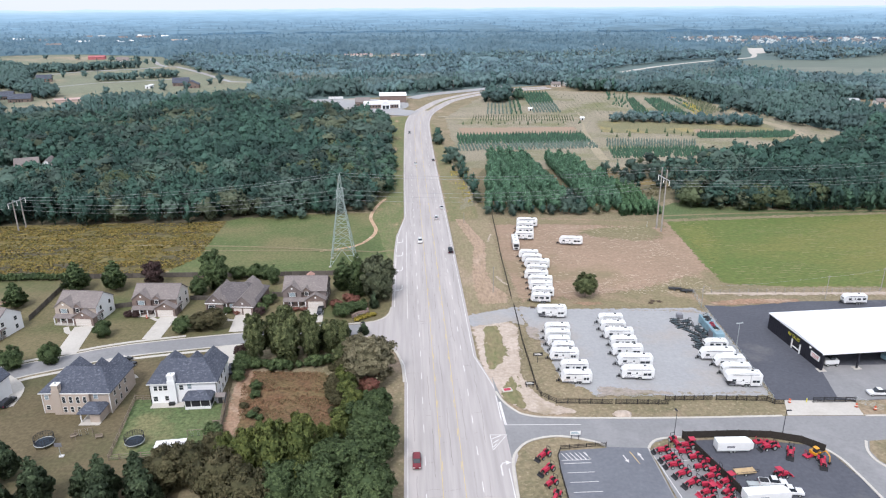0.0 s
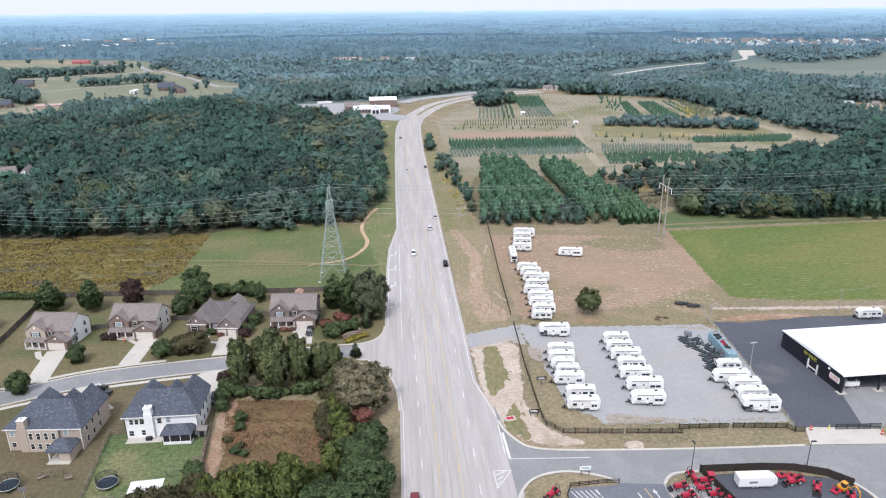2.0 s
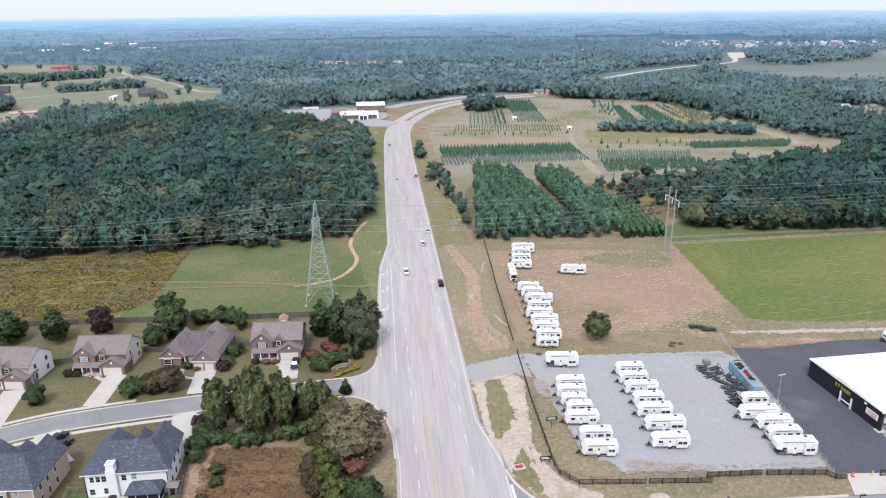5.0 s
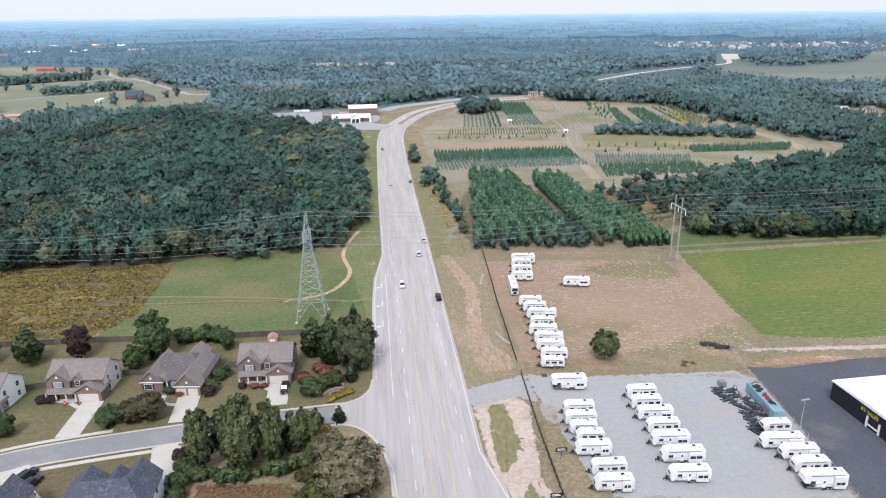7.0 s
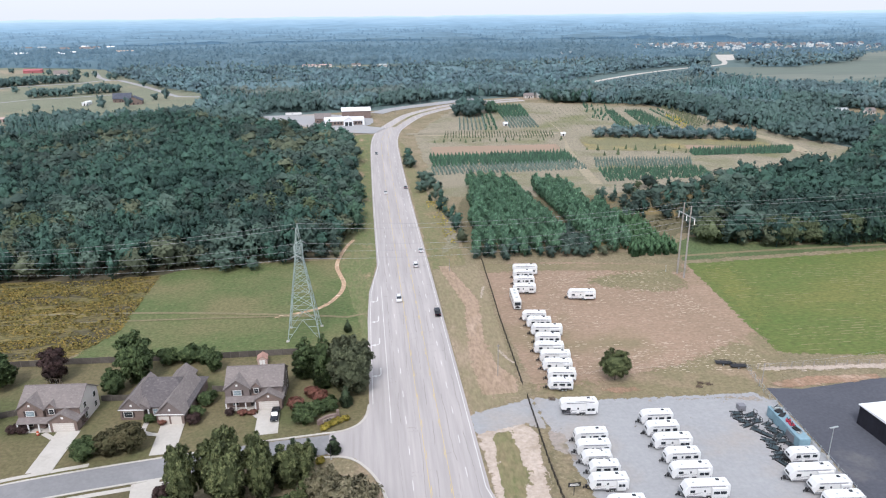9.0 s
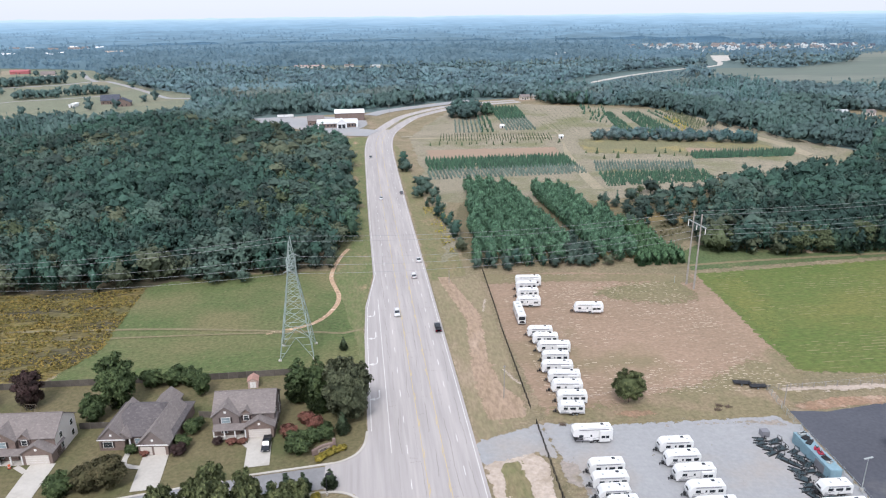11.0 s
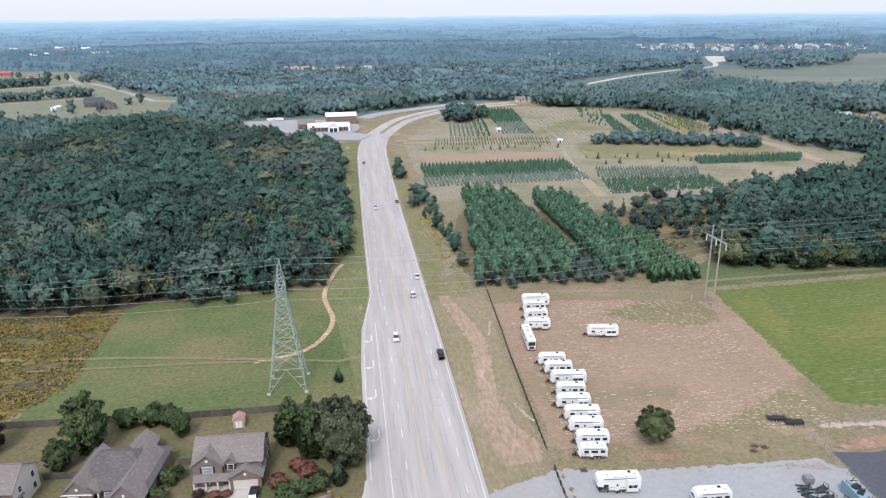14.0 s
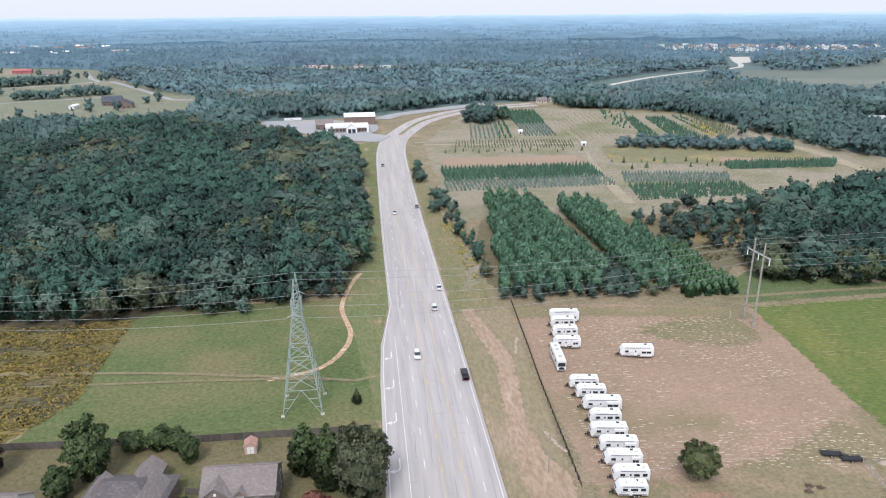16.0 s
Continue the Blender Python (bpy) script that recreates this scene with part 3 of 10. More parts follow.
patch("verge_clay", [(11.6, 304), (17.5, 304), (24, 268), (21, 238), (22, 223), (26, 214), (24.5, 206), (13.6, 206), (13.2, 222), (14, 236), (17, 264)], VERGE_CLAY, 0.02, "pinkish clay worn bare along the verge", "ground", 1.1, feather=1.8)
patch("green_patch", [(62, 276), (74, 268), (88, 263), (101, 267), (106, 280), (104, 292), (80, 290), (64, 286)], POLE_TURF, 0.03, "olive grass beside the power poles", "ground", 2.5, feather=7.0)
patch("bare_spot", [(98, 285), (102, 285.4), (103.6, 277), (100, 275.6)], BARE, 0.05, "bare pinkish earth round the power poles", "ground", 0.9, feather=1.5)
patch("field_edge", [(42, 195), (84, 194), (99, 204), (106, 216), (108, 240), (92, 230), (74, 221), (58, 216), (44, 213), (24, 214), (25, 198)], OLIVE_TURF, 0.026, "olive grass at the brown field's edge", "field", 2.2, feather=7.0)
patch("field_edge", [(27, 306), (108, 294), (108, 281), (80, 287), (55, 291), (28, 292)], OLIVE_TURF, 0.026, "olive grass below the plantation", "field", 1.6, feather=3.5)
patch("dusty_gravel", [(37.7, 147.1), (38.6, 154.3), (45.2, 153), (56.8, 150.4), (70, 149), (82, 149.5), (82, 146.4), (56, 146.9)], DUSTY, 0.1, "dusty tan gravel along the front fence", "pavement", 1.6, feather=2.2)
patch("dusty_gravel", [(26, 191), (31.5, 188.2), (31, 181.5), (32.5, 172), (28.6, 178.4), (25.6, 182)], DUSTY, 0.1, "dusty tan gravel beside the fence", "pavement", 1.2, feather=2.0)
patch("dusty_gravel", [(45, 200.6), (84, 198.6), (87, 193.5), (74, 196.5), (58, 198)], DUSTY, 0.1, "dusty tan edge of the gravel lot", "pavement", 1.2, feather=2.0)
patch("bare_spot", [(45, 207.5), (56, 207), (57, 203.5), (50, 202.4), (46, 204)], CLAY, 0.046, "bare pinkish earth under the lone tree", "ground", 1.2, feather=1.8)

# the highway: straight ahead, then a bend to the east
AXIS = smooth_line([(0, -60), (0, 60), (0, 160), (-0.6, 300), (-1.2, 400), (-1.2, 500), (-0.8, 560), (1.5, 600), (6, 628), (12, 648), (20, 672), (30, 696), (44, 716), (60, 734), (80, 751), (112, 766), (150, 776)], 8)
strip("road", AXIS, -10.3, 10.1, 0.09, ROAD, "wide pale grey five-lane highway of worn asphalt")
strip("median", [q for q in AXIS if q[1] > 636], -1.7, 1.7, 0.2, STRAW, "narrow dry grass median where the highway divides", "ground")
strip("old_road", smooth_line([(-4, 712), (8, 730), (30, 747), (52, 759), (76, 773), (104, 786)], 8), -7.5, 7.5, 0.34, GRAVEL, "pale disused road beside the bend", "road")
strip("farm_lane", smooth_line([(142, 650), (140.6, 588), (140, 566), (134, 540), (126, 507), (119, 448), (117, 424)], 6), -3.2, 3.2, 0.16, LANE, "worn straw-coloured farm lane between plots", "path")
strip("farm_lane", smooth_line([(262, 690), (280, 640), (283, 620), (279.5, 577), (285, 542), (288, 520), (285, 485), (290, 450)], 6), -4.5, 4.5, 0.16, LANE, "worn straw-coloured farm lane beside the woods", "path")
strip("farm_lane", smooth_line([(24, 596), (60, 593), (100, 589), (138, 586)], 6), -2.2, 2.2, 0.16, LANE, "worn straw-coloured farm lane to the highway", "path")
patch("road_lane", [(-10.2, 311), (-14.2, 280), (-14.8, 257), (-14.6, 204), (-16.4, 198.5), (-19.5, 195.4), (-24, 194.6), (-24, 186.2), (-17.7, 184.1), (-13.4, 176.2), (-10.8, 167), (-10, 159), (-9.9, 220)], ROAD, 0.08,
      "grey asphalt turning lane into the side street", "road")
patch("road_lane", [(9.8, 172), (11.9, 161), (13.6, 153), (14.3, 147), (15, 120), (15, 60), (9.8, 60)], ROAD, 0.08, "grey asphalt turning lane beside the highway", "road")
STREET_LINE = smooth_line([(-23.5, 190.3), (-40, 188.8), (-59, 186.2), (-79, 183), (-94.5, 179.5), (-107.5, 174), (-119.5, 167.8), (-150, 146)], 4)
strip("side_street", STREET_LINE, -3.7, 3.7, 0.07, STREET, "pale grey asphalt side street of the neighbourhood")
for side in (-1, 1):
    strip("kerb", STREET_LINE[5:], side * 3.85 - 0.25, side * 3.85 + 0.25, 0.14, CONCRETE, "pale concrete kerb along the side street", "kerb", 0.14)
strip("sidewalk", STREET_LINE[5:], -6.2, -5.0, 0.07, CONCRETE, "narrow concrete pavement behind the kerb", "pavement", 0.1)
strip("sidewalk", STREET_LINE[12:], 5.0, 6.1, 0.07, CONCRETE, "narrow concrete pavement behind the kerb", "pavement", 0.1)
# kerbs round the mouths of the side roads
for line in ([(-14.7, 206), (-15.4, 201), (-17.2, 197.6), (-20.5, 195.4), (-25, 194.7), (-40, 193.2)], [(-34, 184.6), (-24, 185.4), (-19, 184.3), (-15.4, 180.4), (-12.6, 174.5), (-10.9, 166.5), (-10.4, 158)],
             [(13.2, 152), (14.2, 148), (16.3, 143.8), (19.5, 140.8), (28.2, 139.2), (55.2, 137.6), (80.6, 136.9)], [(100.4, 135.8), (116, 135), (170, 132)],
             [(12.5, 90), (12.7, 110), (13.3, 122.5), (15.2, 127.5), (18.9, 130.8), (25.4, 131.9), (32.5, 129.6), (34.9, 127.6)],
             [(44.3, 126.2), (46.3, 128.7), (50.2, 129.8), (65.8, 130), (74, 129.2), (80, 127), (84.2, 122), (85.3, 113), (85.4, 90)],
             [(94.2, 126), (92.3, 122.5), (92, 119), (93.5, 115.5), (97, 112)]):
    strip("kerb", smooth_line(line, 1.0), -0.3, 0.3, 0.17, CONCRETE, "pale concrete kerb at the road's edge", "kerb", 0.17)
patch("side_road", [(13, 160), (14.4, 148), (16.3, 143.8), (19.5, 140.8), (28.2, 139.1), (55.2, 137.5), (81, 136.8), (100, 135.8), (116, 135), (170, 132), (170, 90), (85.5, 90), (85.4, 113), (84.5, 121.7), (80, 127.2),
                    (66, 130.1), (50, 129.9), (44.3, 126.6), (44, 80), (22, 80), (23, 121), (24, 126.5), (34.8, 127.6), (32.6, 129.8), (25.4, 132), (18.8, 131), (15, 127.7), (13.3, 124), (13.3, 137)], STREET, 0.075,
      "grey asphalt access road and parking spaces", "road")
patch("car_park", [(23.2, 121), (24.2, 126.2), (34.8, 127.3), (44, 126.3), (43.8, 80), (22.2, 80)], SLATE_TAR, 0.085, "dark blue-grey asphalt car park", "pavement")
patch("tractor_lot", [(44.6, 125.5), (47, 127.6), (50.6, 128.9), (54, 129), (57, 112), (55, 88), (44.4, 88)], STREET, 0.085, "grey asphalt lot under the parked tractors", "pavement")
patch("yard_asphalt", [(53.5, 129.4), (66, 129.8), (80, 126.7), (84, 121.5), (85, 113), (85, 88), (55, 88), (57, 112)], FRESH, 0.09, "dark asphalt of a fenced equipment yard", "pavement")
patch("verge", [(35.2, 126.9), (32.5, 129.2), (25.4, 131.4), (19, 130.4), (15.5, 127), (13.7, 122), (13, 110), (12.8, 80), (21.9, 80), (23, 121), (24, 126.4)], GRASS_DRY, 0.1, "dry grass island beside the access road", "ground")
patch("verge", [(44.8, 126.4), (46.5, 128.3), (50.4, 129.4), (65.8, 129.6), (74, 128.7), (79.8, 126.6), (83.6, 121.7), (80, 125.4), (66, 128.6), (52, 128.4), (50.5, 125.9)], GRASS_DRY, 0.1, "dry grass island round the yard", "ground")
patch("verge", [(95, 126), (92.8, 122.5), (92.6, 119), (94, 116), (97.5, 112.6), (120, 112), (120, 127)], GRASS_DRY, 0.1, "dry grass verge inside a kerb", "ground")
patch("gravel_lot", [(25.6, 205), (41.7, 202), (60, 201), (84, 200), (88.2, 195), (86.8, 177), (83, 145.2), (56.1, 146.4), (40, 147.7), (28, 149), (29, 178), (27.5, 186)], GRAVEL, 0.03, "grey gravel sales lot with dusty patches", "pavement", 0.8, feather=1.6)
patch("gravel_drive", [(9, 199), (27.5, 205), (28, 188), (22.3, 191.5), (9, 189)], GRAVEL, 0.034, "gravel driveway joining the highway", "pavement", 0.5, feather=1.6)
patch("dirt_track", [(10.2, 193), (22.5, 194), (24.9, 188.6), (22.9, 172), (21.4, 159.3), (22.9, 153.4), (24.6, 148.8), (27.6, 145.2), (32.5, 142.6), (31.4, 140.5), (26.3, 140), (21.9, 141), (19.5, 142.6), (16, 145.4), (14.2, 149), (12.4, 153), (10.4, 166)], SAND, 0.03,
      "pale worn dirt tracks beside the highway", "ground", 0.7, feather=0.9)

patch("grass_island", [(14, 190.6), (18.7, 190.6), (19.5, 181.4), (19.7, 173.1), (17, 166.7), (15.1, 164.2), (13.5, 161.7), (12.4, 163.3), (12, 169.2), (12.3, 178.2)], VERGE_GREEN, 0.034, "dry grass island between dirt tracks", "ground", 0.8, feather=1.1)
patch("grass_island", [(13.8, 151.7), (16.3, 157.6), (19.2, 161.5), (19.6, 156.4), (19.9, 149.1), (20.6, 144.5), (18.9, 142.9), (15.6, 145.9), (14.1, 149)], VERGE_GREEN, 0.034, "dry grass island between track and kerb", "ground", 0.8, feather=1.1)
patch("verge", [(25.2, 186), (28.4, 179), (31.1, 171.3), (31.9, 156.7), (37.9, 151.6), (38.5, 146.5), (30, 147.2), (24.6, 150.5), (23.2, 158), (24, 169.5)], GRASS_DRY, 0.07, "dry tan grass along the sales lot's fence", "ground", 0.9, feather=1.2)
patch("dark_lot", [(88.3, 201), (97, 199.5), (121, 202), (170, 201), (170, 142), (102, 142.5), (82.6, 143.8), (86.3, 177)], FRESH, 0.034, "dark new asphalt round the sales building", "pavement", 0.25)
patch("grey_lot", [(103, 160), (170, 158), (170, 142.2), (102, 142.6), (98.6, 144)], STREET, 0.04, "paler grey asphalt before the sales building", "pavement")
patch("gate_apron", [(82, 137), (84.6, 143.6), (101.6, 142.1), (100.2, 136)], CONCRETE, 0.06, "pale concrete apron at the gate", "pavement", thick=0.05)
patch("dirt_bank", [(90, 204), (104, 206), (122, 204.5), (122, 201.5), (97, 199.8), (91, 200.5)], CLAY, 0.05, "bare pink clay bank beside the lot", "ground", 0.8, feather=1.2)
patch("dirt_track", [(92, 212), (160, 208), (160, 205), (120, 207), (92, 209.5)], SAND, 0.03, "pale worn track beside the pasture", "ground", 0.7, feather=0.9)
for n, line in enumerate(([(-20.5, 341), (-24, 329), (-26.6, 309), (-23.3, 290), (-25.2, 278), (-31.4, 268), (-45, 263)], [(-15.5, 262), (-21, 260), (-45, 265), (-116, 274.5), (-330, 286)], [(-33, 262), (-90, 266), (-330, 276)])):
    strip("dirt_path", smooth_line(line, 3), -0.8 + 0.3 * n, 0.8, 0.05 + 0.006 * n, DIRT_ORANGE if n == 0 else TRACK, "worn dirt path across the meadow" if n == 0 else "dry wheel tracks across the meadow", "path")
strip("dirt_path", smooth_line([(104, 301), (160, 303), (330, 303)], 6), -1.0, 1.0, 0.05, OLIVE_TURF, "dry track along the wood's edge", "path")
strip("farm_lane", smooth_line([(18, 604), (90, 606), (132, 602), (141, 575), (133, 520), (128, 470), (128, 430)], 8), -3, 3, 0.17, STRAW, "pale grass lane of the tree farm", "path")
strip("farm_lane", smooth_line([(138, 590), (143, 700), (150, 740)], 8), -4, 4, 0.18, STRAW, "pale grass lane of the tree farm", "path")
strip("far_road", smooth_line([(250, 885), (328, 954), (397, 1005), (462, 1046), (502, 1063), (536, 1088), (560, 1130), (575, 1168)], 30), -4, 4, 0.5, CONCRETE, "pale far-off road through the woods")
patch("far_lot", [(566, 1160), (586, 1160), (618, 1196), (662, 1280), (622, 1286)], CONCRETE, 0.5, "pale far-off lot at the road's end", "pavement", 2)


# ---- ragged borders: blots of one ground strewn over the next ----
def fringe(name, line, mat, spread, count, lo, hi, label, seed, shift=0.0):
    """Many small uneven blots of a ground cover scattered along a border."""
    rng = random.Random(seed)
    legs = [math.dist(a, b) for a, b in zip(line, line[1:])]
    V, F = [], []
    for k in range(count):
        u = rng.uniform(0, sum(legs))
        for (a, b), n in zip(zip(line, line[1:]), legs):
            if u <= n:
                break
            u -= n
        d = Vector((b[0] - a[0], b[1] - a[1])).normalized()
        o = rng.gauss(shift, spread)
        x, y = a[0] + d.x * u - d.y * o, a[1] + d.y * u + d.x * o
        r = rng.uniform(lo, hi) * math.exp(-abs(o - shift) / (2.5 * spread))
        z = height(x, y) + 0.125 + 0.03 * rng.random()
        i, turn, flat = len(V), rng.uniform(0, 6.3), rng.uniform(0.4, 0.9)
        for j in range(9):
            q = r * rng.uniform(0.45, 1.15)
            V.append((x + q * math.cos(turn + j * 0.698) * 1.3, y + q * flat * math.sin(turn + j * 0.698), z))
        F.append(tuple(range(i, i + 9)))
    me = bpy.data.meshes.new(name)
    me.from_pydata(V, [], F)
    me.materials.append(mat)
    return tagged(new(name, me), label, "ground cover", kind="stuff")


for n, (line, mats, spread, count, lo, hi) in enumerate((
        ([(41.5, 213.9), (48.4, 215.5), (57.3, 215.8), (66.7, 215.4), (76, 214)], (SAND, SAND), 0.3, 80, 0.08, 0.32),
        ([(36, 296), (39.4, 298.3), (47.2, 298.8), (56.9, 299.1), (64, 298)], (SAND,), 0.4, 80, 0.08, 0.35),
        ([(26.8, 280), (25.2, 274), (24.4, 270)], (SAND, SAND), 0.28, 60, 0.08, 0.35),
        ([(23.2, 231), (24.5, 226), (26.1, 222.5)], (SAND, SAND), 0.3, 70, 0.08, 0.4),
        ([(-20, 340), (-24, 329), (-26.6, 309), (-23.3, 290), (-25.2, 278), (-31.4, 268), (-45, 263)], (DIRT_ORANGE,), 0.5, 110, 0.1, 0.4))):
    for k, mat in enumerate(mats):
        fringe("ground_blots", line, mat, spread, count, lo, hi, "crumbs of pale earth along a worn line", 100 + 7 * n + k)


# ---- road markings ----
def marking(name, pieces, mat, lift, label):
    bm = bmesh.new()
    for quad in pieces:
        bm.faces.new([bm.verts.new((x, y, height(x, y) + lift)) for x, y in quad])
    bmesh.ops.recalc_face_normals(bm, faces=bm.faces)
    for f in bm.faces:
        if f.normal.z < 0:
            f.normal_flip()
    return tagged(link_mesh(name, bm, mat), label, "road marking", kind="structure")


def off_axis(o, y0, y1):
    """Pieces of a line o metres right of the highway's axis, between two lengths along it."""
    run, pts = 0.0, []
    for i, (x, y) in enumerate(AXIS):
        if i:
            run += math.hypot(x - AXIS[i - 1][0], y - AXIS[i - 1][1])
        a, b = AXIS[max(0, i - 1)], AXIS[min(len(AXIS) - 1, i + 1)]
        d = Vector((b[0] - a[0], b[1] - a[1])).normalized()
        pts.append((run - 60, x + d.y * o, y - d.x * o))
    s = [p[0] for p in pts]
    xs, ys = [p[1] for p in pts], [p[2] for p in pts]
    at = lambda v: (float(np.interp(v, s, xs)), float(np.interp(v, s, ys)))
    n = max(1, int((y1 - y0) / 8))
    return [(at(y0 + (y1 - y0) * k / n), at(y0 + (y1 - y0) * (k + 1) / n)) for k in range(n)]


def line_quads(o, y0, y1, w=0.16):
    out = []
    for (ax, ay), (bx, by) in off_axis(o, y0, y1):
        d = Vector((bx - ax, by - ay)).normalized() * (w / 2)
        out.append([(ax - d.y, ay + d.x), (ax + d.y, ay - d.x), (bx + d.y, by - d.x), (bx - d.y, by + d.x)])
    return out


marking("edge_line", line_quads(-9.5, 60, 158) + line_quads(-9.3, 197, 285) + line_quads(-9.6, 311, 900), PAINT_WHITE, 0.16, "worn white line along the highway's edge")
marking("edge_line", line_quads(9.3, 171, 900), PAINT_WHITE, 0.16, "worn white line along the highway's edge")
bits = []
for o in (-5.7, 6.0):
    for k in range(70):
        bits += line_quads(o, 62 + k * 12.2 + (3 if o > 0 else 0), 65.2 + k * 12.2 + (3 if o > 0 else 0), 0.17)
marking("lane_dashes", bits, PAINT_WHITE, 0.16, "worn white dashes between the lanes")
for o, s in ((-2.15, 1), (2.2, -1)):
    bits = line_quads(o - s * 0.14, 60, 900, 0.12)
    for k in range(70):
        bits += line_quads(o + s * 0.14, 60 + k * 12.2, 63.2 + k * 12.2, 0.12)
    marking("centre_line", bits, PAINT_YELLOW, 0.16, "faded yellow lines of the middle turning lane")
curve = [(-10.0, 311), (-12.2, 292), (-13.5, 278), (-13.9, 258), (-13.7, 206)]
bits = []
for p, q in zip(curve, curve[1:]):
    bits.append([(p[0] - 0.09, p[1]), (p[0] + 0.09, p[1]), (q[0] + 0.09, q[1]), (q[0] - 0.09, q[1])])
for p, q in (((-9.7, 158), (-10.3, 167)), ((-10.3, 167), (-12.6, 175.5)), ((9.3, 171), (11.5, 161)), ((11.5, 161), (13.0, 153.5)), ((12.9, 150), (12.9, 139)), ((12.2, 121), (12.2, 80))):
    bits.append([(p[0] - 0.1, p[1]), (p[0] + 0.1, p[1]), (q[0] + 0.1, q[1]), (q[0] - 0.1, q[1])])
bits.append([(13.2, 147), (13.8, 147), (14.0, 137.2), (13.4, 137.2)])
bits.append([(13.6, 137.0), (13.6, 137.2), (31.4, 136.3), (31.4, 136.1)])
for a in ((9.75, 132.2), (9.75, 130.6), (9.7, 129.1)):
    w = 0.42 * (a[1] - 127)
    bits.append([(a[0], a[1] - 0.3), (a[0] + w, a[1] + 0.9), (a[0] + w + 0.1, a[1] + 0.65), (a[0] + 0.1, a[1] - 0.55)])
bits += [[(9.5, 133.4), (13.4, 133.2), (13.4, 133.0), (9.5, 133.2)], [(9.45, 133.3), (9.62, 133.3), (9.7, 127.6), (9.5, 127.6)], [(13.25, 133.1), (13.45, 133.1), (9.75, 127.6), (9.55, 127.6)]]
for k in range(6):
    bits.append([(24.2, 122.0 - 3.1 * k), (30.2, 122.0 - 3.1 * k), (30.2, 121.85 - 3.1 * k), (24.2, 121.85 - 3.1 * k)])
for k in range(6):
    bits.append([(24.3 + k, 125.6), (24.5 + k, 125.6), (25.6 + k, 123.1), (25.4 + k, 123.1)])
bits += [[(24, 123.1), (30.5, 123.1), (30.5, 122.95), (24, 122.95)], [(29.6, 125.7), (29.8, 125.7), (30.5, 123.0), (30.3, 123.0)], [(44.2, 126.3), (44.35, 126.3), (46.0, 105), (45.8, 105)]]
for k in range(5):
    bits.append([(48.4 + 0.2 * k, 124.4 - 3.2 * k), (53 + 0.6 * k, 125.2 - 3.2 * k), (53 + 0.6 * k, 125.05 - 3.2 * k), (48.4 + 0.2 * k, 124.25 - 3.2 * k)])
marking("painted_lines", bits, PAINT_WHITE, 0.166, "white painted lane and parking lines")
marking("painted_line", [[(39.6, 125.3), (39.8, 125.3), (40.7, 121), (40.5, 121)]], PAINT_YELLOW, 0.166, "faded orange line at the car park's entrance")


def arrow(name, at, turn, hook):
    """A painted arrow, straight or hooked to one side."""
    bm = bmesh.new()
    big = 1.3 if hook else 0.9
    if hook:
        shapes = [[(-0.12, -2.4), (0.12, -2.4), (0.12, 0.2), (-0.12, 0.2)], [(-0.12, 0.2), (0.12, 0.2), (0.5, 0.75), (0.35, 0.98)], [(0.35, 0.98), (0.5, 0.75), (1.0, 0.8), (1.0, 1.05)], [(0.9, 0.35), (1.9, 0.95), (0.9, 1.5)]]
    else:
        shapes = [[(-0.14, -1.4), (0.14, -1.4), (0.14, 0.5), (-0.14, 0.5)], [(-0.55, 0.5), (0.55, 0.5), (0, 1.7)]]
    c, s = math.cos(radians(turn)), math.sin(radians(turn))
    for sh in shapes:
        bm.faces.new([bm.verts.new((at[0] + big * (c * x - s * y), at[1] + big * (s * x + c * y), 0.168)) for x, y in sh])
    bmesh.ops.recalc_face_normals(bm, faces=bm.faces)
    for f in bm.faces:
        if f.normal.z < 0:
            f.normal_flip()
    return tagged(link_mesh(name, bm, PAINT_WHITE), "white painted turning arrow on asphalt" if hook else "white painted straight arrow on asphalt", "road marking", kind="structure")


for y in (272.4, 256.1, 239.9, 221.4):
    arrow("road_arrow", (-11.3, y), 180, True)
arrow("road_arrow", (10.6, 121.8), 0, True)
arrow("road_arrow", (38.1, 122.9), 190, False)
arrow("road_arrow", (41.6, 123.4), 10, False)

# broken lines of pale straw that the mower left
rnd = random.Random(8)
bits = []
for k in range(76):
    y0 = 213 + 1.12 * k
    x = 32.0 + (y0 - 213) * 0.02
    while x < 103 + 0.06 * (y0 - 250):
        n = rnd.uniform(0.3, 1.5)
        y = y0 - 0.11 * (x - 60) + rnd.uniform(-0.4, 0.4)
        if noise.noise((x * 0.04, y * 0.04, 2.2)) + 0.9 * noise.noise((x * 0.2, y * 0.35, 6.1)) + rnd.uniform(-0.4, 0.25) > -0.04 and 206 < y < 292 - 0.1 * (x - 40) and x < 96:
            w = rnd.uniform(0.05, 0.16)
            bits.append([(x, y - w), (x + n, y - w - 0.11 * n), (x + n, y + w - 0.11 * n), (x, y + w)])
        x += n + rnd.uniform(0.2, 1.8)
tagged(marking("straw_lines", bits, STUBBLE, 0.075, "broken pale straw lines left by mowing"), category="vegetation", kind="stuff")
bits = []
for k in range(46):
    y0 = 216 + 1.7 * k
    x = 112.0
    while x < 250:
        n = rnd.uniform(0.8, 4.5)
        if noise.noise((x * 0.03, y0 * 0.05, 5.2)) + 0.5 * noise.noise((x * 0.2, y0 * 0.3, 3.1)) + rnd.uniform(-0.3, 0.2) > 0.06:
            w = rnd.uniform(0.06, 0.2)
            bits.append([(x, y0 - w), (x + n, y0 - w), (x + n, y0 + w), (x, y0 + w)])
        x += n + rnd.uniform(0.5, 4)
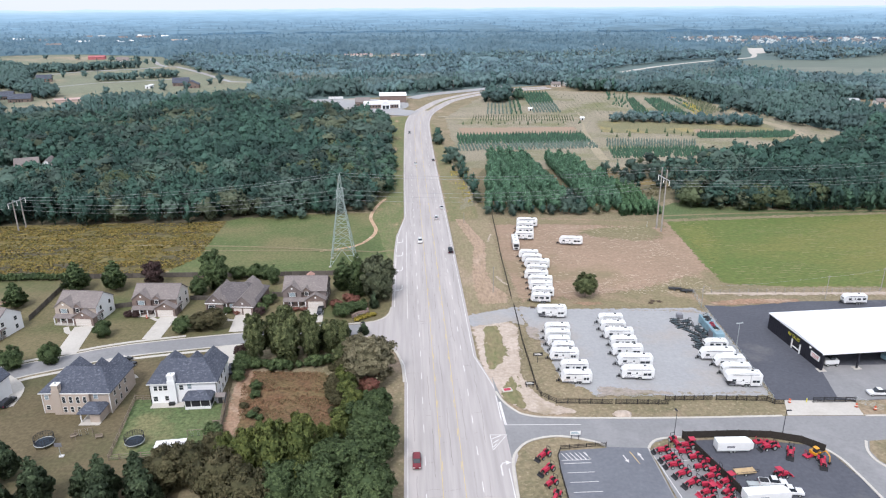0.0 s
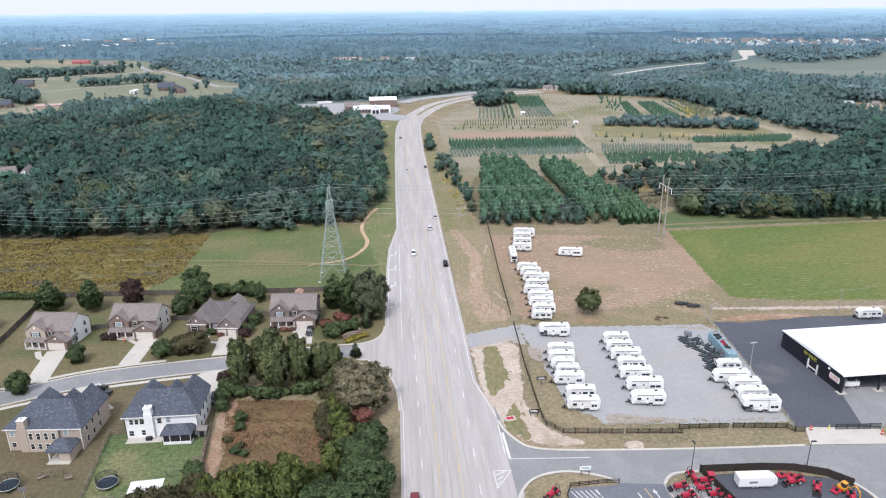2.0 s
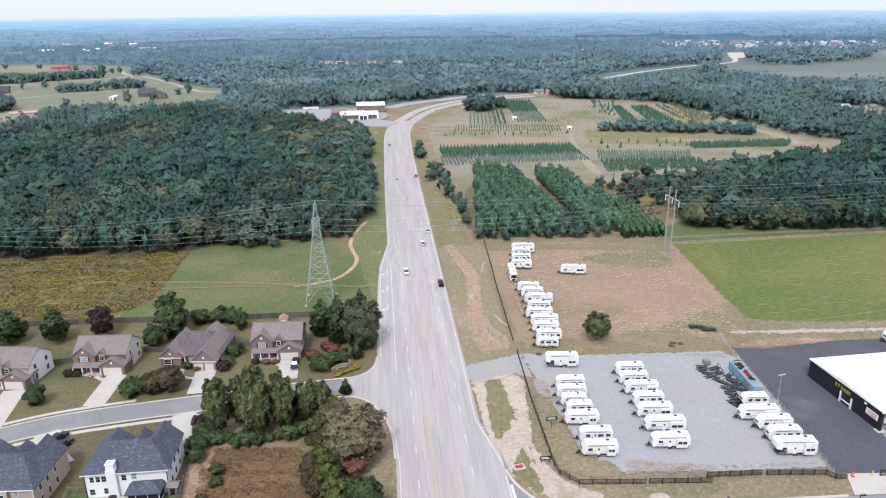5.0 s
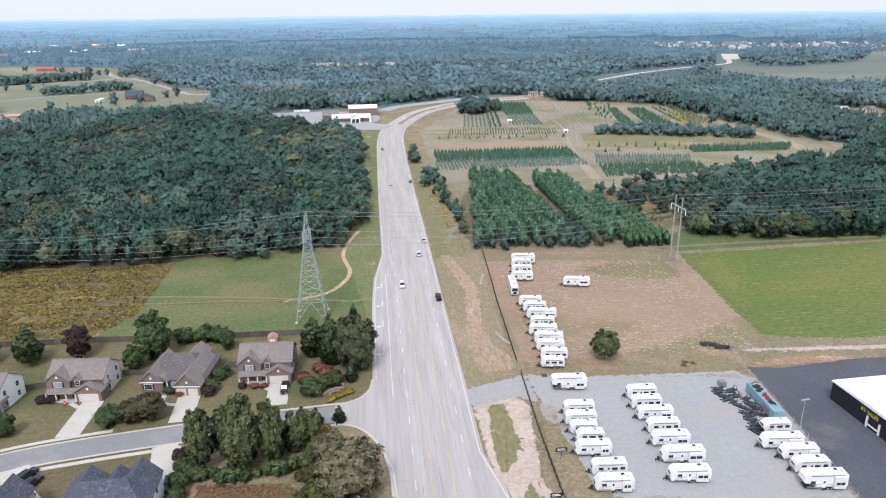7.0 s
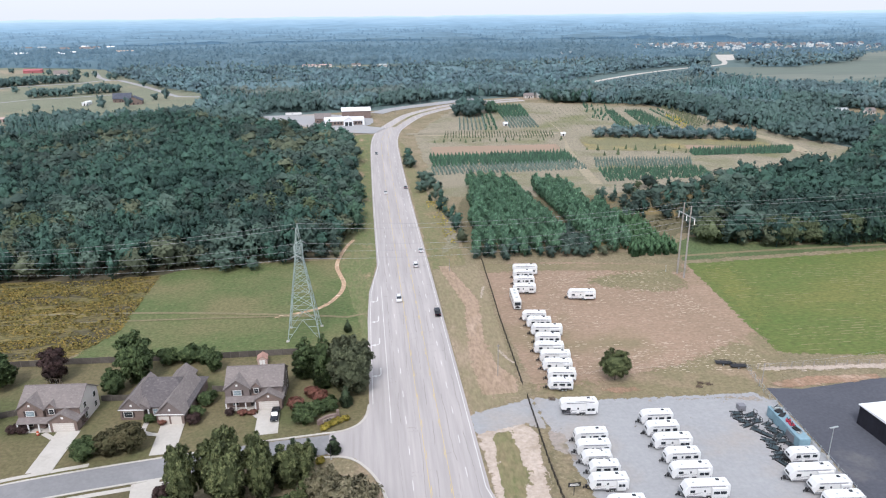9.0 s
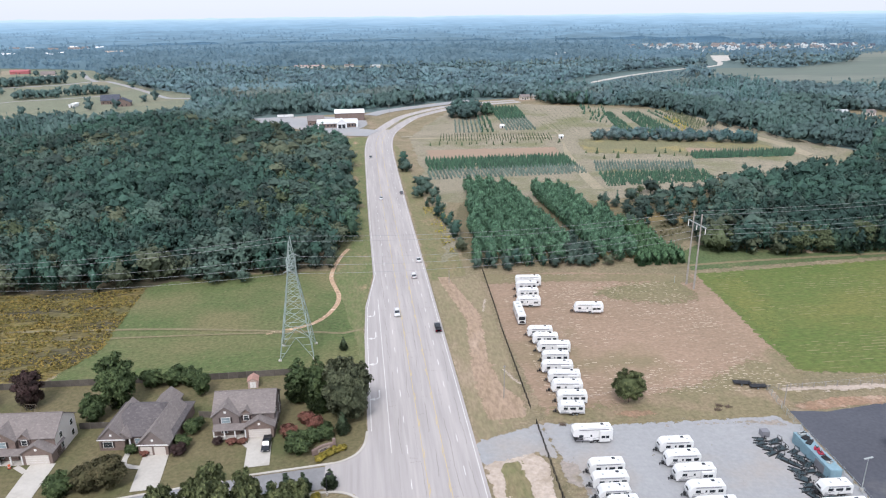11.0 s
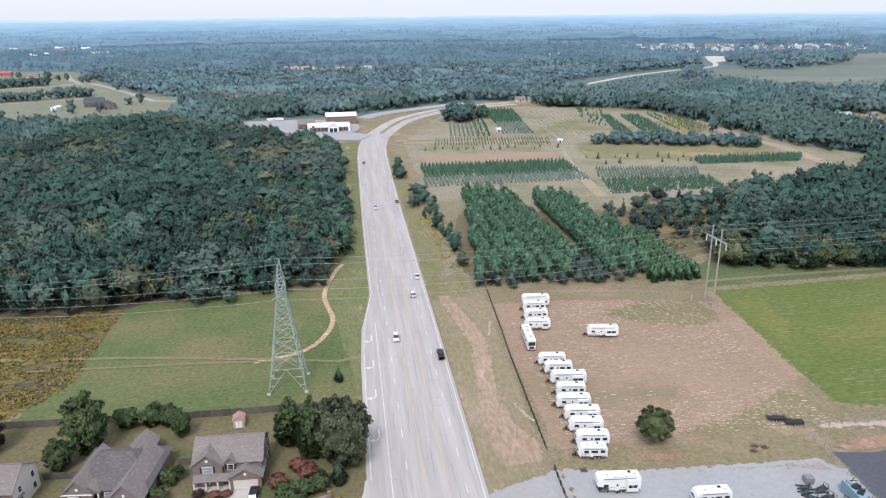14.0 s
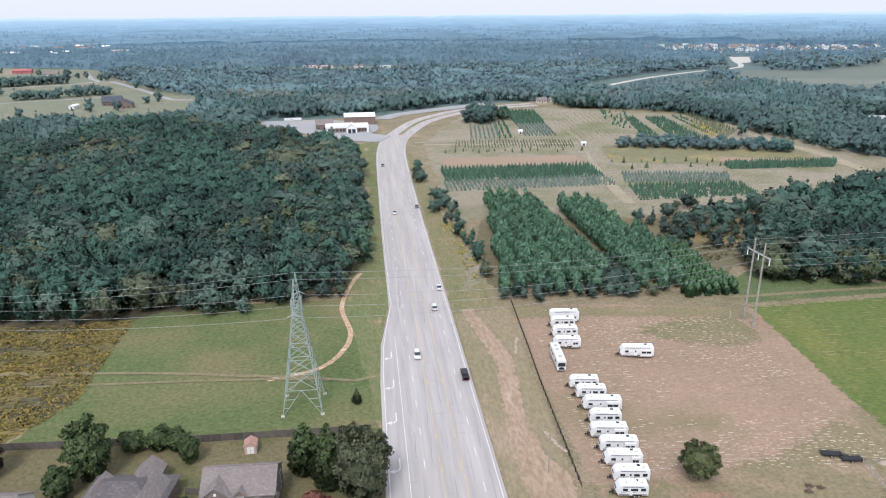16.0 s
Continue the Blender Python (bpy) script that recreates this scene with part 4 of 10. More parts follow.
tagged(marking("straw_lines", bits, PALE_TURF, 0.075, "faint pale mowing lines in the pasture"), category="vegetation", kind="stuff")

# cracks in the worn asphalt: wavering lines along the lanes and across them
rnd = random.Random(4)
bits = []
for o in (-7.4, -4.0, 0.3, 4.0, 7.7):
    y = 90.0
    while y < 420:
        n = rnd.uniform(8, 30)
        x = o + rnd.uniform(-0.6, 0.6)
        w = rnd.uniform(0.03, 0.075)
        while n > 0:
            x2, y2 = x + rnd.uniform(-0.16, 0.16), y + 1.6
            bits.append([(x - w / 2, y), (x + w / 2, y), (x2 + w / 2, y2), (x2 - w / 2, y2)])
            x, y, n = x2, y2, n - 1.6
        y += rnd.uniform(2, 14)
for k in range(110):
    x, y = rnd.choice((-9.5, -5.7, -2, 2.2, 6)) , rnd.uniform(95, 380)
    w = rnd.uniform(0.025, 0.06)
    for j in range(rnd.randint(1, 5)):
        x2, y2 = x + 0.7, y + rnd.uniform(-0.35, 0.35)
        bits.append([(x, y - w / 2), (x2, y2 - w / 2), (x2, y2 + w / 2), (x, y + w / 2)])
        x, y = x2, y2
tagged(marking("pavement_cracks", bits, CRACK, 0.15, "dark cracks in the worn highway asphalt"), kind="stuff")

# ---- the look of the distance ----
def haze_material(name="distant_hills", toned=False):
    """The plain backdrop of far wooded land towards the horizon, haze painted as glow."""
    m = bpy.data.materials.new(name)
    m.use_nodes = True
    n, l = m.node_tree.nodes, m.node_tree.links
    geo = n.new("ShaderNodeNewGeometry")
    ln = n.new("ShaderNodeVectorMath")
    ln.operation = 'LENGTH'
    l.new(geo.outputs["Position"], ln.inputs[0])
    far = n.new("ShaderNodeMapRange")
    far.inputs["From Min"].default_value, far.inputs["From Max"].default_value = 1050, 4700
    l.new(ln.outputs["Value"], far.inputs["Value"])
    # painted haze colours, paler and bluer with distance
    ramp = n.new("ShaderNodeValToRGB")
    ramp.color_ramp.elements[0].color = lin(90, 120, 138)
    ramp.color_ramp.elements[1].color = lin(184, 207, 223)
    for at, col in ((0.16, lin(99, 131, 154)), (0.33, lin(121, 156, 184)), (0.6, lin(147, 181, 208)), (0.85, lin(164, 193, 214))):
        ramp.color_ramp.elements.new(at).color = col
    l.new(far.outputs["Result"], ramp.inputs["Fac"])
    tex = n.new("ShaderNodeTexNoise")
    tex.inputs["Scale"].default_value = 0.012
    tex.inputs["Detail"].default_value = 8
    mp = n.new("ShaderNodeMapping")
    mp.inputs["Scale"].default_value = (0.8, 1, 1)
    l.new(geo.outputs["Position"], mp.inputs["Vector"])
    l.new(mp.outputs["Vector"], tex.inputs["Vector"])
    val = n.new("ShaderNodeMapRange")
    val.inputs["From Min"].default_value, val.inputs["From Max"].default_value = 0.35, 0.65
    l.new(tex.outputs["Fac"], val.inputs["Value"])
    # texture contrast fades outward, imitating thicker haze
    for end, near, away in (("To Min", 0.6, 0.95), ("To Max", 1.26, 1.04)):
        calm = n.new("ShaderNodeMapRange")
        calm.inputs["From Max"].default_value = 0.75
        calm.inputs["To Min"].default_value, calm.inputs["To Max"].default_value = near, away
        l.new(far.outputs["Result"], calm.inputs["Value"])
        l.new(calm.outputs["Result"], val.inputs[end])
    mul = n.new("ShaderNodeVectorMath")
    mul.operation = 'SCALE'
    l.new(ramp.outputs["Color"], mul.inputs[0])
    l.new(val.outputs["Result"], mul.inputs["Scale"])
    if toned:
        at = n.new("ShaderNodeAttribute")
        at.attribute_name = "tone"
        r = n.new("ShaderNodeMapRange")
        r.inputs["To Min"].default_value, r.inputs["To Max"].default_value = 0.85, 1.2
        l.new(at.outputs["Fac"], r.inputs["Value"])
        l.new(r.outputs["Result"], val.inputs["To Max"])
    # share of emission that stands in for haze, growing with distance
    haze_share = n.new("ShaderNodeMapRange")
    haze_share.inputs["To Min"].default_value, haze_share.inputs["To Max"].default_value = 0.48, 0.97
    l.new(far.outputs["Result"], haze_share.inputs["Value"])
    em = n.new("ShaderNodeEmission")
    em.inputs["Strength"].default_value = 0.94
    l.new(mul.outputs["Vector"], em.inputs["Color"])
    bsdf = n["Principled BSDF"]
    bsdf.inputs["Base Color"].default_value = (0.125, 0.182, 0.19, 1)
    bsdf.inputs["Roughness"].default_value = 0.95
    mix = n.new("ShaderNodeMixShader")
    l.new(haze_share.outputs["Result"], mix.inputs["Fac"])
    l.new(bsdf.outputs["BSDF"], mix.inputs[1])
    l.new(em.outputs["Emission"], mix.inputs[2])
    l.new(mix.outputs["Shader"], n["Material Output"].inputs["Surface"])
    return m


# trees of the far distance take the same glowing haze colours
HAZE_GLOW = haze_material("distant_trees", True)

# ---- trees ----
RNG = np.random.default_rng(7)


def mesh_from(name, verts, faces, mat, tone=None, normals=None):
    """A mesh object from numpy arrays of vertices and equal-sided faces, with a tone per face."""
    me = bpy.data.meshes.new(name)
    k = faces.shape[1]
    me.vertices.add(len(verts))
    me.vertices.foreach_set("co", verts.astype(np.float32).ravel())
    me.loops.add(faces.size)
    me.loops.foreach_set("vertex_index", faces.astype(np.int32).ravel())
    me.polygons.add(len(faces))
    me.polygons.foreach_set("loop_start", np.arange(0, faces.size, k, dtype=np.int32))
    if tone is not None:
        at = me.attributes.new("tone", 'FLOAT', 'FACE')
        at.data.foreach_set("value", tone.astype(np.float32))
    if normals is not None:
        at = me.attributes.new("custom_normal", 'FLOAT_VECTOR', 'POINT')
        at.data.foreach_set("vector", normals.astype(np.float32).ravel())
    me.update(calc_edges=True)
    me.materials.append(mat)
    return new(name, me)


def quads_at(pos, normal, size, rng):
    """Small four-sided leaves at places, facing along the normals."""
    n = len(pos)
    normal = normal / np.linalg.norm(normal, axis=1, keepdims=True)
    helper = np.where(np.abs(normal[:, 2:]) < 0.9, [[0, 0, 1]], [[1, 0, 0]])
    u = np.cross(normal, helper)
    u /= np.linalg.norm(u, axis=1, keepdims=True)
    v = np.cross(normal, u)
    a = rng.uniform(0, 2 * np.pi, (n, 1))
    u, v = u * np.cos(a) + v * np.sin(a), v * np.cos(a) - u * np.sin(a)
    s = size.reshape(-1, 1)
    ratio = rng.uniform(0.55, 1.0, (n, 1))
    bend = normal * s * rng.uniform(-0.35, 0.1, (n, 1))
    corners = np.stack([pos - u * s + bend, pos - v * s * ratio, pos + u * s + bend, pos + v * s * ratio], 1)
    return corners.reshape(-1, 3), np.arange(4 * n).reshape(-1, 4)


def leaves_at(pos, normal, size, rng):
    """Small three-sided leaf sprays at places, facing along the normals."""
    v, _ = quads_at(pos, normal, size, rng)
    v = v.reshape(-1, 4, 3)[:, :3] + (v.reshape(-1, 4, 3)[:, 3:] - v.reshape(-1, 4, 3)[:, 1:2]) * [[[0], [0], [0.5]]]
    return v.reshape(-1, 3), np.arange(3 * len(pos)).reshape(-1, 3)


def ico_ball(fine):
    """Points and triangles of a ball: 20 faces, or 80 when fine."""
    g = (1 + 5 ** 0.5) / 2
    v = [np.array(q) / math.sqrt(1 + g * g) for q in ((-1, g, 0), (1, g, 0), (-1, -g, 0), (1, -g, 0), (0, -1, g), (0, 1, g), (0, -1, -g), (0, 1, -g), (g, 0, -1), (g, 0, 1), (-g, 0, -1), (-g, 0, 1))]
    f = [(0, 11, 5), (0, 5, 1), (0, 1, 7), (0, 7, 10), (0, 10, 11), (1, 5, 9), (5, 11, 4), (11, 10, 2), (10, 7, 6), (7, 1, 8), (3, 9, 4), (3, 4, 2), (3, 2, 6), (3, 6, 8), (3, 8, 9), (4, 9, 5), (2, 4, 11), (6, 2, 10), (8, 6, 7), (9, 8, 1)]
    for _ in range(fine):
        mids, out = {}, []
        for t in f:
            m = []
            for i in range(3):
                k = tuple(sorted((t[i], t[(i + 1) % 3])))
                if k not in mids:
                    q = v[k[0]] + v[k[1]]
                    v.append(q / np.linalg.norm(q))
                    mids[k] = len(v) - 1
                m.append(mids[k])
            out += [(t[0], m[0], m[2]), (t[1], m[1], m[0]), (t[2], m[2], m[1]), tuple(m)]
        f = out
    return np.array(v), np.array(f)


BALLS = [ico_ball(k) for k in range(3)]
OCTA = (np.array([(1, 0, 0), (-1, 0, 0), (0, 1, 0), (0, -1, 0), (0, 0, 1), (0, 0, -1)], float), np.array([(0, 2, 4), (2, 1, 4), (1, 3, 4), (3, 0, 4), (2, 0, 5), (1, 2, 5), (3, 1, 5), (0, 3, 5)]))


SHAPES = {"round": (0.47, 0.03, 0.5), "oval": (0.37, 0.02, 0.5), "spread": (0.55, 0.12, 0.5), "pine": (0.31, 0.12, 0.62), "cone": (0.34, 0.0, 0.85), "ball": (0.5, 0.2, 0.5), "column": (0.26, 0.0, 0.4)}


def crown(kind, rng, leaves, lobes, calm=0.35, ragged=0.2, whole=0.4):
    """A crown one metre high, of rounded clumps of leaves set about a dark core. Kinds: round, oval, spread, pine, cone, column."""
    wide, low, power = SHAPES[kind]
    dome = kind in ("round", "oval", "spread", "ball")
    lump = 1.28 * math.sqrt(wide * (1 - low) * 1.7 / lobes / math.pi)
    lump = min(lump, wide * 0.52)
    big = lump * rng.uniform(0.72, 1.28, lobes)
    mid, half = (1 + low) / 2, (1 - low) / 2

    def shell(n):
        """Places on the crown's outline, more above than below."""
        d = rng.normal(size=(n, 3))
        d[:, 2] = np.where((d[:, 2] < 0) & (rng.uniform(size=n) < 0.5), -d[:, 2], d[:, 2])
        d /= np.linalg.norm(d, axis=1, keepdims=True)
        if dome:
            return d * [wide - 0.8 * lump, wide - 0.8 * lump, half - 0.8 * lump] + [0, 0, mid]
        h = rng.uniform(0.02, 1, n) ** 0.9
        r = np.maximum(0, wide * np.minimum(1, h / 0.16) ** 0.5 * (1 - h) ** power - 0.6 * lump * (1 - 0.5 * h)) * rng.uniform(0.75, 1.05, n)
        flat = d[:, :2] / (np.linalg.norm(d[:, :2], axis=1, keepdims=True) + 1e-6)
        return np.column_stack([flat * r[:, None], low + (1 - low) * (0.04 + 0.9 * h)])

    hub = shell(1)
    if not dome:
        hub[0] = (0, 0, 0.94)
    while len(hub) < lobes:
        tries = shell(7)
        gap = np.linalg.norm(tries[:, None] - hub[None], axis=2).min(axis=1)
        hub = np.vstack([hub, tries[gap.argmax()]])
    if not dome:
        big = big * (1.25 - 0.75 * hub[:, 2])
    if dome:
        hub = hub * rng.uniform(0.86, 1.08, (lobes, 1))
    core = np.array([0, 0, mid])

    # leaf sprays over the outer side of every clump
    which = rng.choice(lobes, leaves, p=big ** 2 / (big ** 2).sum())
    away = hub[which] - core * [1, 1, 0.8 if dome else 1.0]
    away = away / (np.linalg.norm(away, axis=1, keepdims=True) + 1e-6)
    d = rng.normal(size=(leaves, 3)) + 0.75 * away + [0, 0, 0.35]
    d /= np.linalg.norm(d, axis=1, keepdims=True)
    pos = hub[which] + d * (big[which] * (1 + ragged * rng.uniform(-1.2, 1.3, leaves)))[:, None] * [1, 1, 0.82]
    pos[:, 2] = np.clip(pos[:, 2], 0.01, 1.08)
    out = d + 0.3 * away + rng.normal(size=(leaves, 3)) * calm
    soft = (1.2 - whole) * d + whole * away + [0, 0, 0.1] + rng.normal(size=(leaves, 3)) * (0.2 + 0.25 * whole)
    soft /= np.linalg.norm(soft, axis=1, keepdims=True)

    # the clumps' own masses and the core
    kv, bf = OCTA if leaves < 300 else BALLS[0]
    swell = 0.82 if 150 < leaves < 300 else 1.0
    V, F, N = [], [], []
    for k in range(lobes):
        V.append(hub[k] + kv * (swell * big[k] * rng.uniform(0.78, 0.98, (len(kv), 1))) * [1, 1, 0.82])
        N.append((1.2 - whole) * kv + (whole + 0.2) * (hub[k] - core) / (np.linalg.norm(hub[k] - core) + 1e-6))
        F.append(bf + k * len(kv))
    v, n, f = np.vstack(V), np.vstack(N), np.vstack(F)
    if lobes > 5:
        girth = (wide - 0.9 * lump) if dome else wide * 0.42
        v = np.vstack([v, kv * [girth, girth, half * 0.8] + [0, 0, mid * 0.96]])
        n = np.vstack([n, kv])
        f = np.vstack([f, bf + lobes * len(kv)])
    v[:, 2] = np.clip(v[:, 2], 0.01, 1.05)
    n = n + rng.normal(size=n.shape) * 0.12
    return pos, out, which, soft, v, f, n / np.linalg.norm(n, axis=1, keepdims=True)


def prototype(kind, seed, leaves, lobes, size, trunk=True, calm=0.45, lift=0.0, whole=0.75):
    """One small tree as triangles; height one metre."""
    rng = np.random.default_rng(seed)
    pos, out, which, soft, pv, pf, pn = crown(kind, rng, leaves, lobes, calm, 0.2, whole)
    v, q = leaves_at(pos, out, rng.uniform(0.7, 1.3, leaves) * size, rng)
    # where lift is set, weaker tones and upturned normals imitate haze
    even = 0.55 if lift else 0.85
    shade = 0.16 * even * rng.uniform(-1, 1, lobes)
    f = np.vstack([q, pf + len(v)])
    lt = shade[which] + 0.26 * even * rng.uniform(-1, 1, leaves)
    # clump masses toned darker than the leaves: painted shade inside the crown
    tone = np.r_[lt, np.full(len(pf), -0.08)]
    nm = np.vstack([np.repeat(soft, 3, axis=0), pn]) + [0, 0, lift]
    nm /= np.linalg.norm(nm, axis=1, keepdims=True)
    v = np.vstack([v, pv])
    if trunk:
        tv = np.array([[math.cos(a) * r, math.sin(a) * r, z] for z, r in ((0, 0.017), (0.6, 0.01)) for a in (0, 2.1, 4.2)])
        tf = np.array([t for i in range(3) for t in ((i, (i + 1) % 3, 3 + (i + 1) % 3), (i, 3 + (i + 1) % 3, 3 + i))]) + len(v)
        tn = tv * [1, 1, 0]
        v, f, tone = np.vstack([v, tv]), np.vstack([f, tf]), np.r_[tone, np.full(6, -0.4)]
        nm = np.vstack([nm, tn / np.linalg.norm(tn, axis=1, keepdims=True)])
    return v, f, tone, nm


def grove(name, places, heights, widths, protos, mat, label, category="woods", seed=1, tones=None):
    """Many trees joined into one piece of woodland."""
    rng = np.random.default_rng(seed)
    V, F, TN, NM = [], [], [], []
    base = 0
    pick = rng.integers(0, len(protos), len(places))
    tone0 = rng.uniform(0.12, 0.88, len(places)) if tones is None else tones
    for i, (x, y) in enumerate(places):
        v, f, t, nm = protos[pick[i]]
        a = rng.uniform(0, 6.283)
        c, s = math.cos(a) * widths[i], math.sin(a) * widths[i]
        w = np.empty_like(v)
        w[:, 0] = v[:, 0] * c - v[:, 1] * s + x
        w[:, 1] = v[:, 0] * s + v[:, 1] * c + y
        w[:, 2] = v[:, 2] * heights[i] + height(x, y)
        q = nm.copy()
        q[:, 0] = nm[:, 0] * math.cos(a) - nm[:, 1] * math.sin(a)
        q[:, 1] = nm[:, 0] * math.sin(a) + nm[:, 1] * math.cos(a)
        NM.append(q)
        V.append(w)
        F.append(f + base)
        TN.append(np.clip(tone0[i] + t, 0, 1))
        base += len(v)
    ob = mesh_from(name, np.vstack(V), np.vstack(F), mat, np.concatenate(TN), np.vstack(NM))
    return tagged(ob, label, category, kind="stuff")


def scatter(poly, step, seed, holes=(), jitter=0.45):
    rng = np.random.default_rng(seed)
    xs, ys = [p[0] for p in poly], [p[1] for p in poly]
    gx, gy = np.meshgrid(np.arange(min(xs), max(xs), step), np.arange(min(ys), max(ys), step))
    gx = gx + rng.uniform(-jitter, jitter, gx.shape) * step
    gy = gy + rng.uniform(-jitter, jitter, gy.shape) * step
    keep = inside(gx, gy, poly)
    for h in holes:
        keep &= ~inside(gx, gy, h)
    return np.stack([gx[keep], gy[keep]], 1)


def spire(seed):
    """A small farm conifer: three ragged tiers of boughs, one metre high."""
    rng = np.random.default_rng(seed)
    v, f = [], []
    for z0, z1, r in ((0.02, 0.55, 0.3), (0.3, 0.8, 0.22), (0.58, 1.0, 0.13)):
        k = len(v)
        for i in range(6):
            a = i * 1.047 + rng.uniform(-0.3, 0.3)
            q = r * rng.uniform(0.75, 1.2)
            v.append((q * math.cos(a), q * math.sin(a), z0 + rng.uniform(0, 0.08)))
        v.append((0, 0, z1))
        f += [(k + i, k + (i + 1) % 6, k + 6) for i in range(6)]
    v, f = np.array(v), np.array(f)
    nm = v * [2.2, 2.2, 0] + [0, 0, 0.5] + rng.normal(size=v.shape) * 0.15
    return v, f, 0.2 * rng.uniform(-1, 1, len(f)), nm / np.linalg.norm(nm, axis=1, keepdims=True)


BROAD_NEAR = [prototype(k, 20 + i, 225, 12, 0.055) for i, k in enumerate(("round", "oval", "round", "spread", "oval", "round", "oval"))]
PINES_NEAR = [prototype(k, 40 + i, 190, 12, 0.049) for i, k in enumerate(("pine", "oval", "pine", "pine", "pine", "oval"))]
BROAD = [prototype(k, 20 + i, 110, 10, 0.052) for i, k in enumerate(("round", "oval", "round", "spread", "round", "spread"))]
PINES = [prototype(k, 40 + i, 100, 10, 0.052) for i, k in enumerate(("pine", "oval", "round", "pine", "oval", "round"))]
FAR_BROAD = [prototype(k, 80 + i, 28, 7, 0.09, False, lift=0.8) for i, k in enumerate(("round", "spread", "oval", "round", "spread"))]
FAR_PINES = [prototype("pine", 90 + i, 30, 6, 0.075, False, lift=0.8) for i in range(4)]
DIM_BROAD = [prototype(k, 110 + i, 12, 4, 0.11, False, lift=1.1) for i, k in enumerate(("round", "spread", "round"))]
DIM_PINES = [prototype("pine", 120 + i, 10, 3, 0.115, False, lift=1.1) for i in range(3)]
HAZE_BROAD = [prototype(k, 130 + i, 4, 1, 0.12, False, lift=0.8) for i, k in enumerate(("round", "spread", "spread"))]
ROW_TREES = [spire(100 + i) for i in range(4)]


def mixed_woods(name, pts, share, lo, hi, label, seed, near=True, mats=(LEAF_WOODS_HAZED, NEEDLE_WOODS_HAZED, OLIVE_WOODS_HAZED)):
    """Woods of broadleaved trees and pines in drifts, one object a kind."""
    rng = np.random.default_rng(seed)
    drift = np.array([noise.noise((x * 0.012, y * 0.012, seed)) for x, y in pts]) + rng.normal(size=len(pts)) * 0.22
    pine = drift > np.quantile(drift, 1 - share)
    odd = rng.uniform(size=len(pts))
    glade = np.array([noise.noise((x * 0.03, y * 0.03, seed + 9)) for x, y in pts])
    olive = ~pine & (odd < np.where(glade > 0.15, 0.5, 0.08))
    rust = ~pine & (odd > 0.996) & near
    close = (np.hypot(pts[:, 0], pts[:, 1]) < 405) & near
    for sel, sets, mat, kind, wide in ((~pine & ~olive & ~rust, (BROAD_NEAR, BROAD, FAR_BROAD), mats[0], "broadleaved", 1.0), (pine, (PINES_NEAR, PINES, FAR_PINES), mats[1], "pine", 0.84),
                                       (olive, (BROAD_NEAR, BROAD, FAR_BROAD), mats[2], "olive broadleaved", 1.0), (rust, (BROAD_NEAR, BROAD, FAR_BROAD), LEAF_RED, "rust-red broadleaved", 0.8)):
        dim = HAZE_BROAD if pts[:, 1].min() > 1600 else DIM_PINES if kind == "pine" else DIM_BROAD
        for where, protos in ((close, sets[0]), (~close, dim if name == "backdrop_woods" else sets[1] if near else sets[2])):
            p = pts[sel & where]
            if len(p):
                h = (lo + (hi - lo) * rng.beta(1.6, 1.9, len(p)) * 1.25) * (1.15 if kind == "pine" else 1.0) * (0.8 if kind.startswith("rust") else 1.0)
                t = np.clip(0.5 + 0.7 * np.array([noise.noise((x * 0.02, y * 0.02, seed + 4)) for x, y in p]) + rng.uniform(-0.4, 0.4, len(p)), 0.04, 0.96)
                large = rng.uniform(size=len(p)) < (0.16 if near and kind != "pine" else 0.0)
                h = h * np.where(large, 1.15, 1.0)
                grove(name, p, h, np.where(large, 1.22, 1.0) * h * wide * (1.0 if near else 0.8) * rng.uniform(0.85, 1.2, len(p)), protos, mat, f"{label}, {kind} trees", seed=seed, tones=t)


WOODS_L = [(-30, 326), (-62, 320), (-88, 311), (-100, 305), (-330, 302), (-470, 322), (-430, 560), (-336, 571), (-289, 584), (-234, 597), (-225, 662), (-165, 686), (-128, 640), (-90, 630), (-68, 606), (-37, 590), (-25, 552), (-22, 512), (-20, 438), (-20, 390), (-24, 345)]
HOUSE_GAP = [(-250, 396), (-216, 394), (-214, 432), (-254, 436)]
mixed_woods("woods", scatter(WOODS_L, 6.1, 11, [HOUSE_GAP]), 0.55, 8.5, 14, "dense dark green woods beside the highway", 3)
mixed_woods("woods", scatter([(-40, 322), (-92, 318), (-92, 312), (-70, 305), (-40, 314), (-24, 318), (-22, 335), (-30, 330)], 6.4, 16), 0.3, 4.5, 9, "young trees at the meadow's edge", 18)
WOODS_R = [(123, 322), (142, 309), (165, 303), (240, 303), (330, 302), (480, 440), (470, 520), (340, 500), (300, 455), (262, 422), (233, 416), (194, 410), (166, 387), (148, 357), (128, 335)]
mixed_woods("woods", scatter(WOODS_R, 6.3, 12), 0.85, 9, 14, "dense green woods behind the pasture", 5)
mixed_woods("woods", scatter([(104, 350), (140, 352), (178, 405), (170, 416), (130, 412), (104, 398)], 8.2, 13), 0.3, 4, 8, "mixed trees between plantation and farm", 6, True, (LEAF_WOODS_HAZED, NEEDLE_WOODS_HAZED, LEAF_MOSS))
mixed_woods("woods", scatter([(18, 455), (24, 455), (26, 400), (30, 372), (31, 330), (25, 322), (21, 370), (14, 425)], 6.0, 14), 0.4, 3.5, 7, "scrubby trees along the highway's edge", 8)
mixed_woods("woods", scatter([(12, 530), (17, 530), (16, 480), (11, 485)], 4.5, 15), 0.4, 5, 8, "scrubby trees beside the highway", 9)
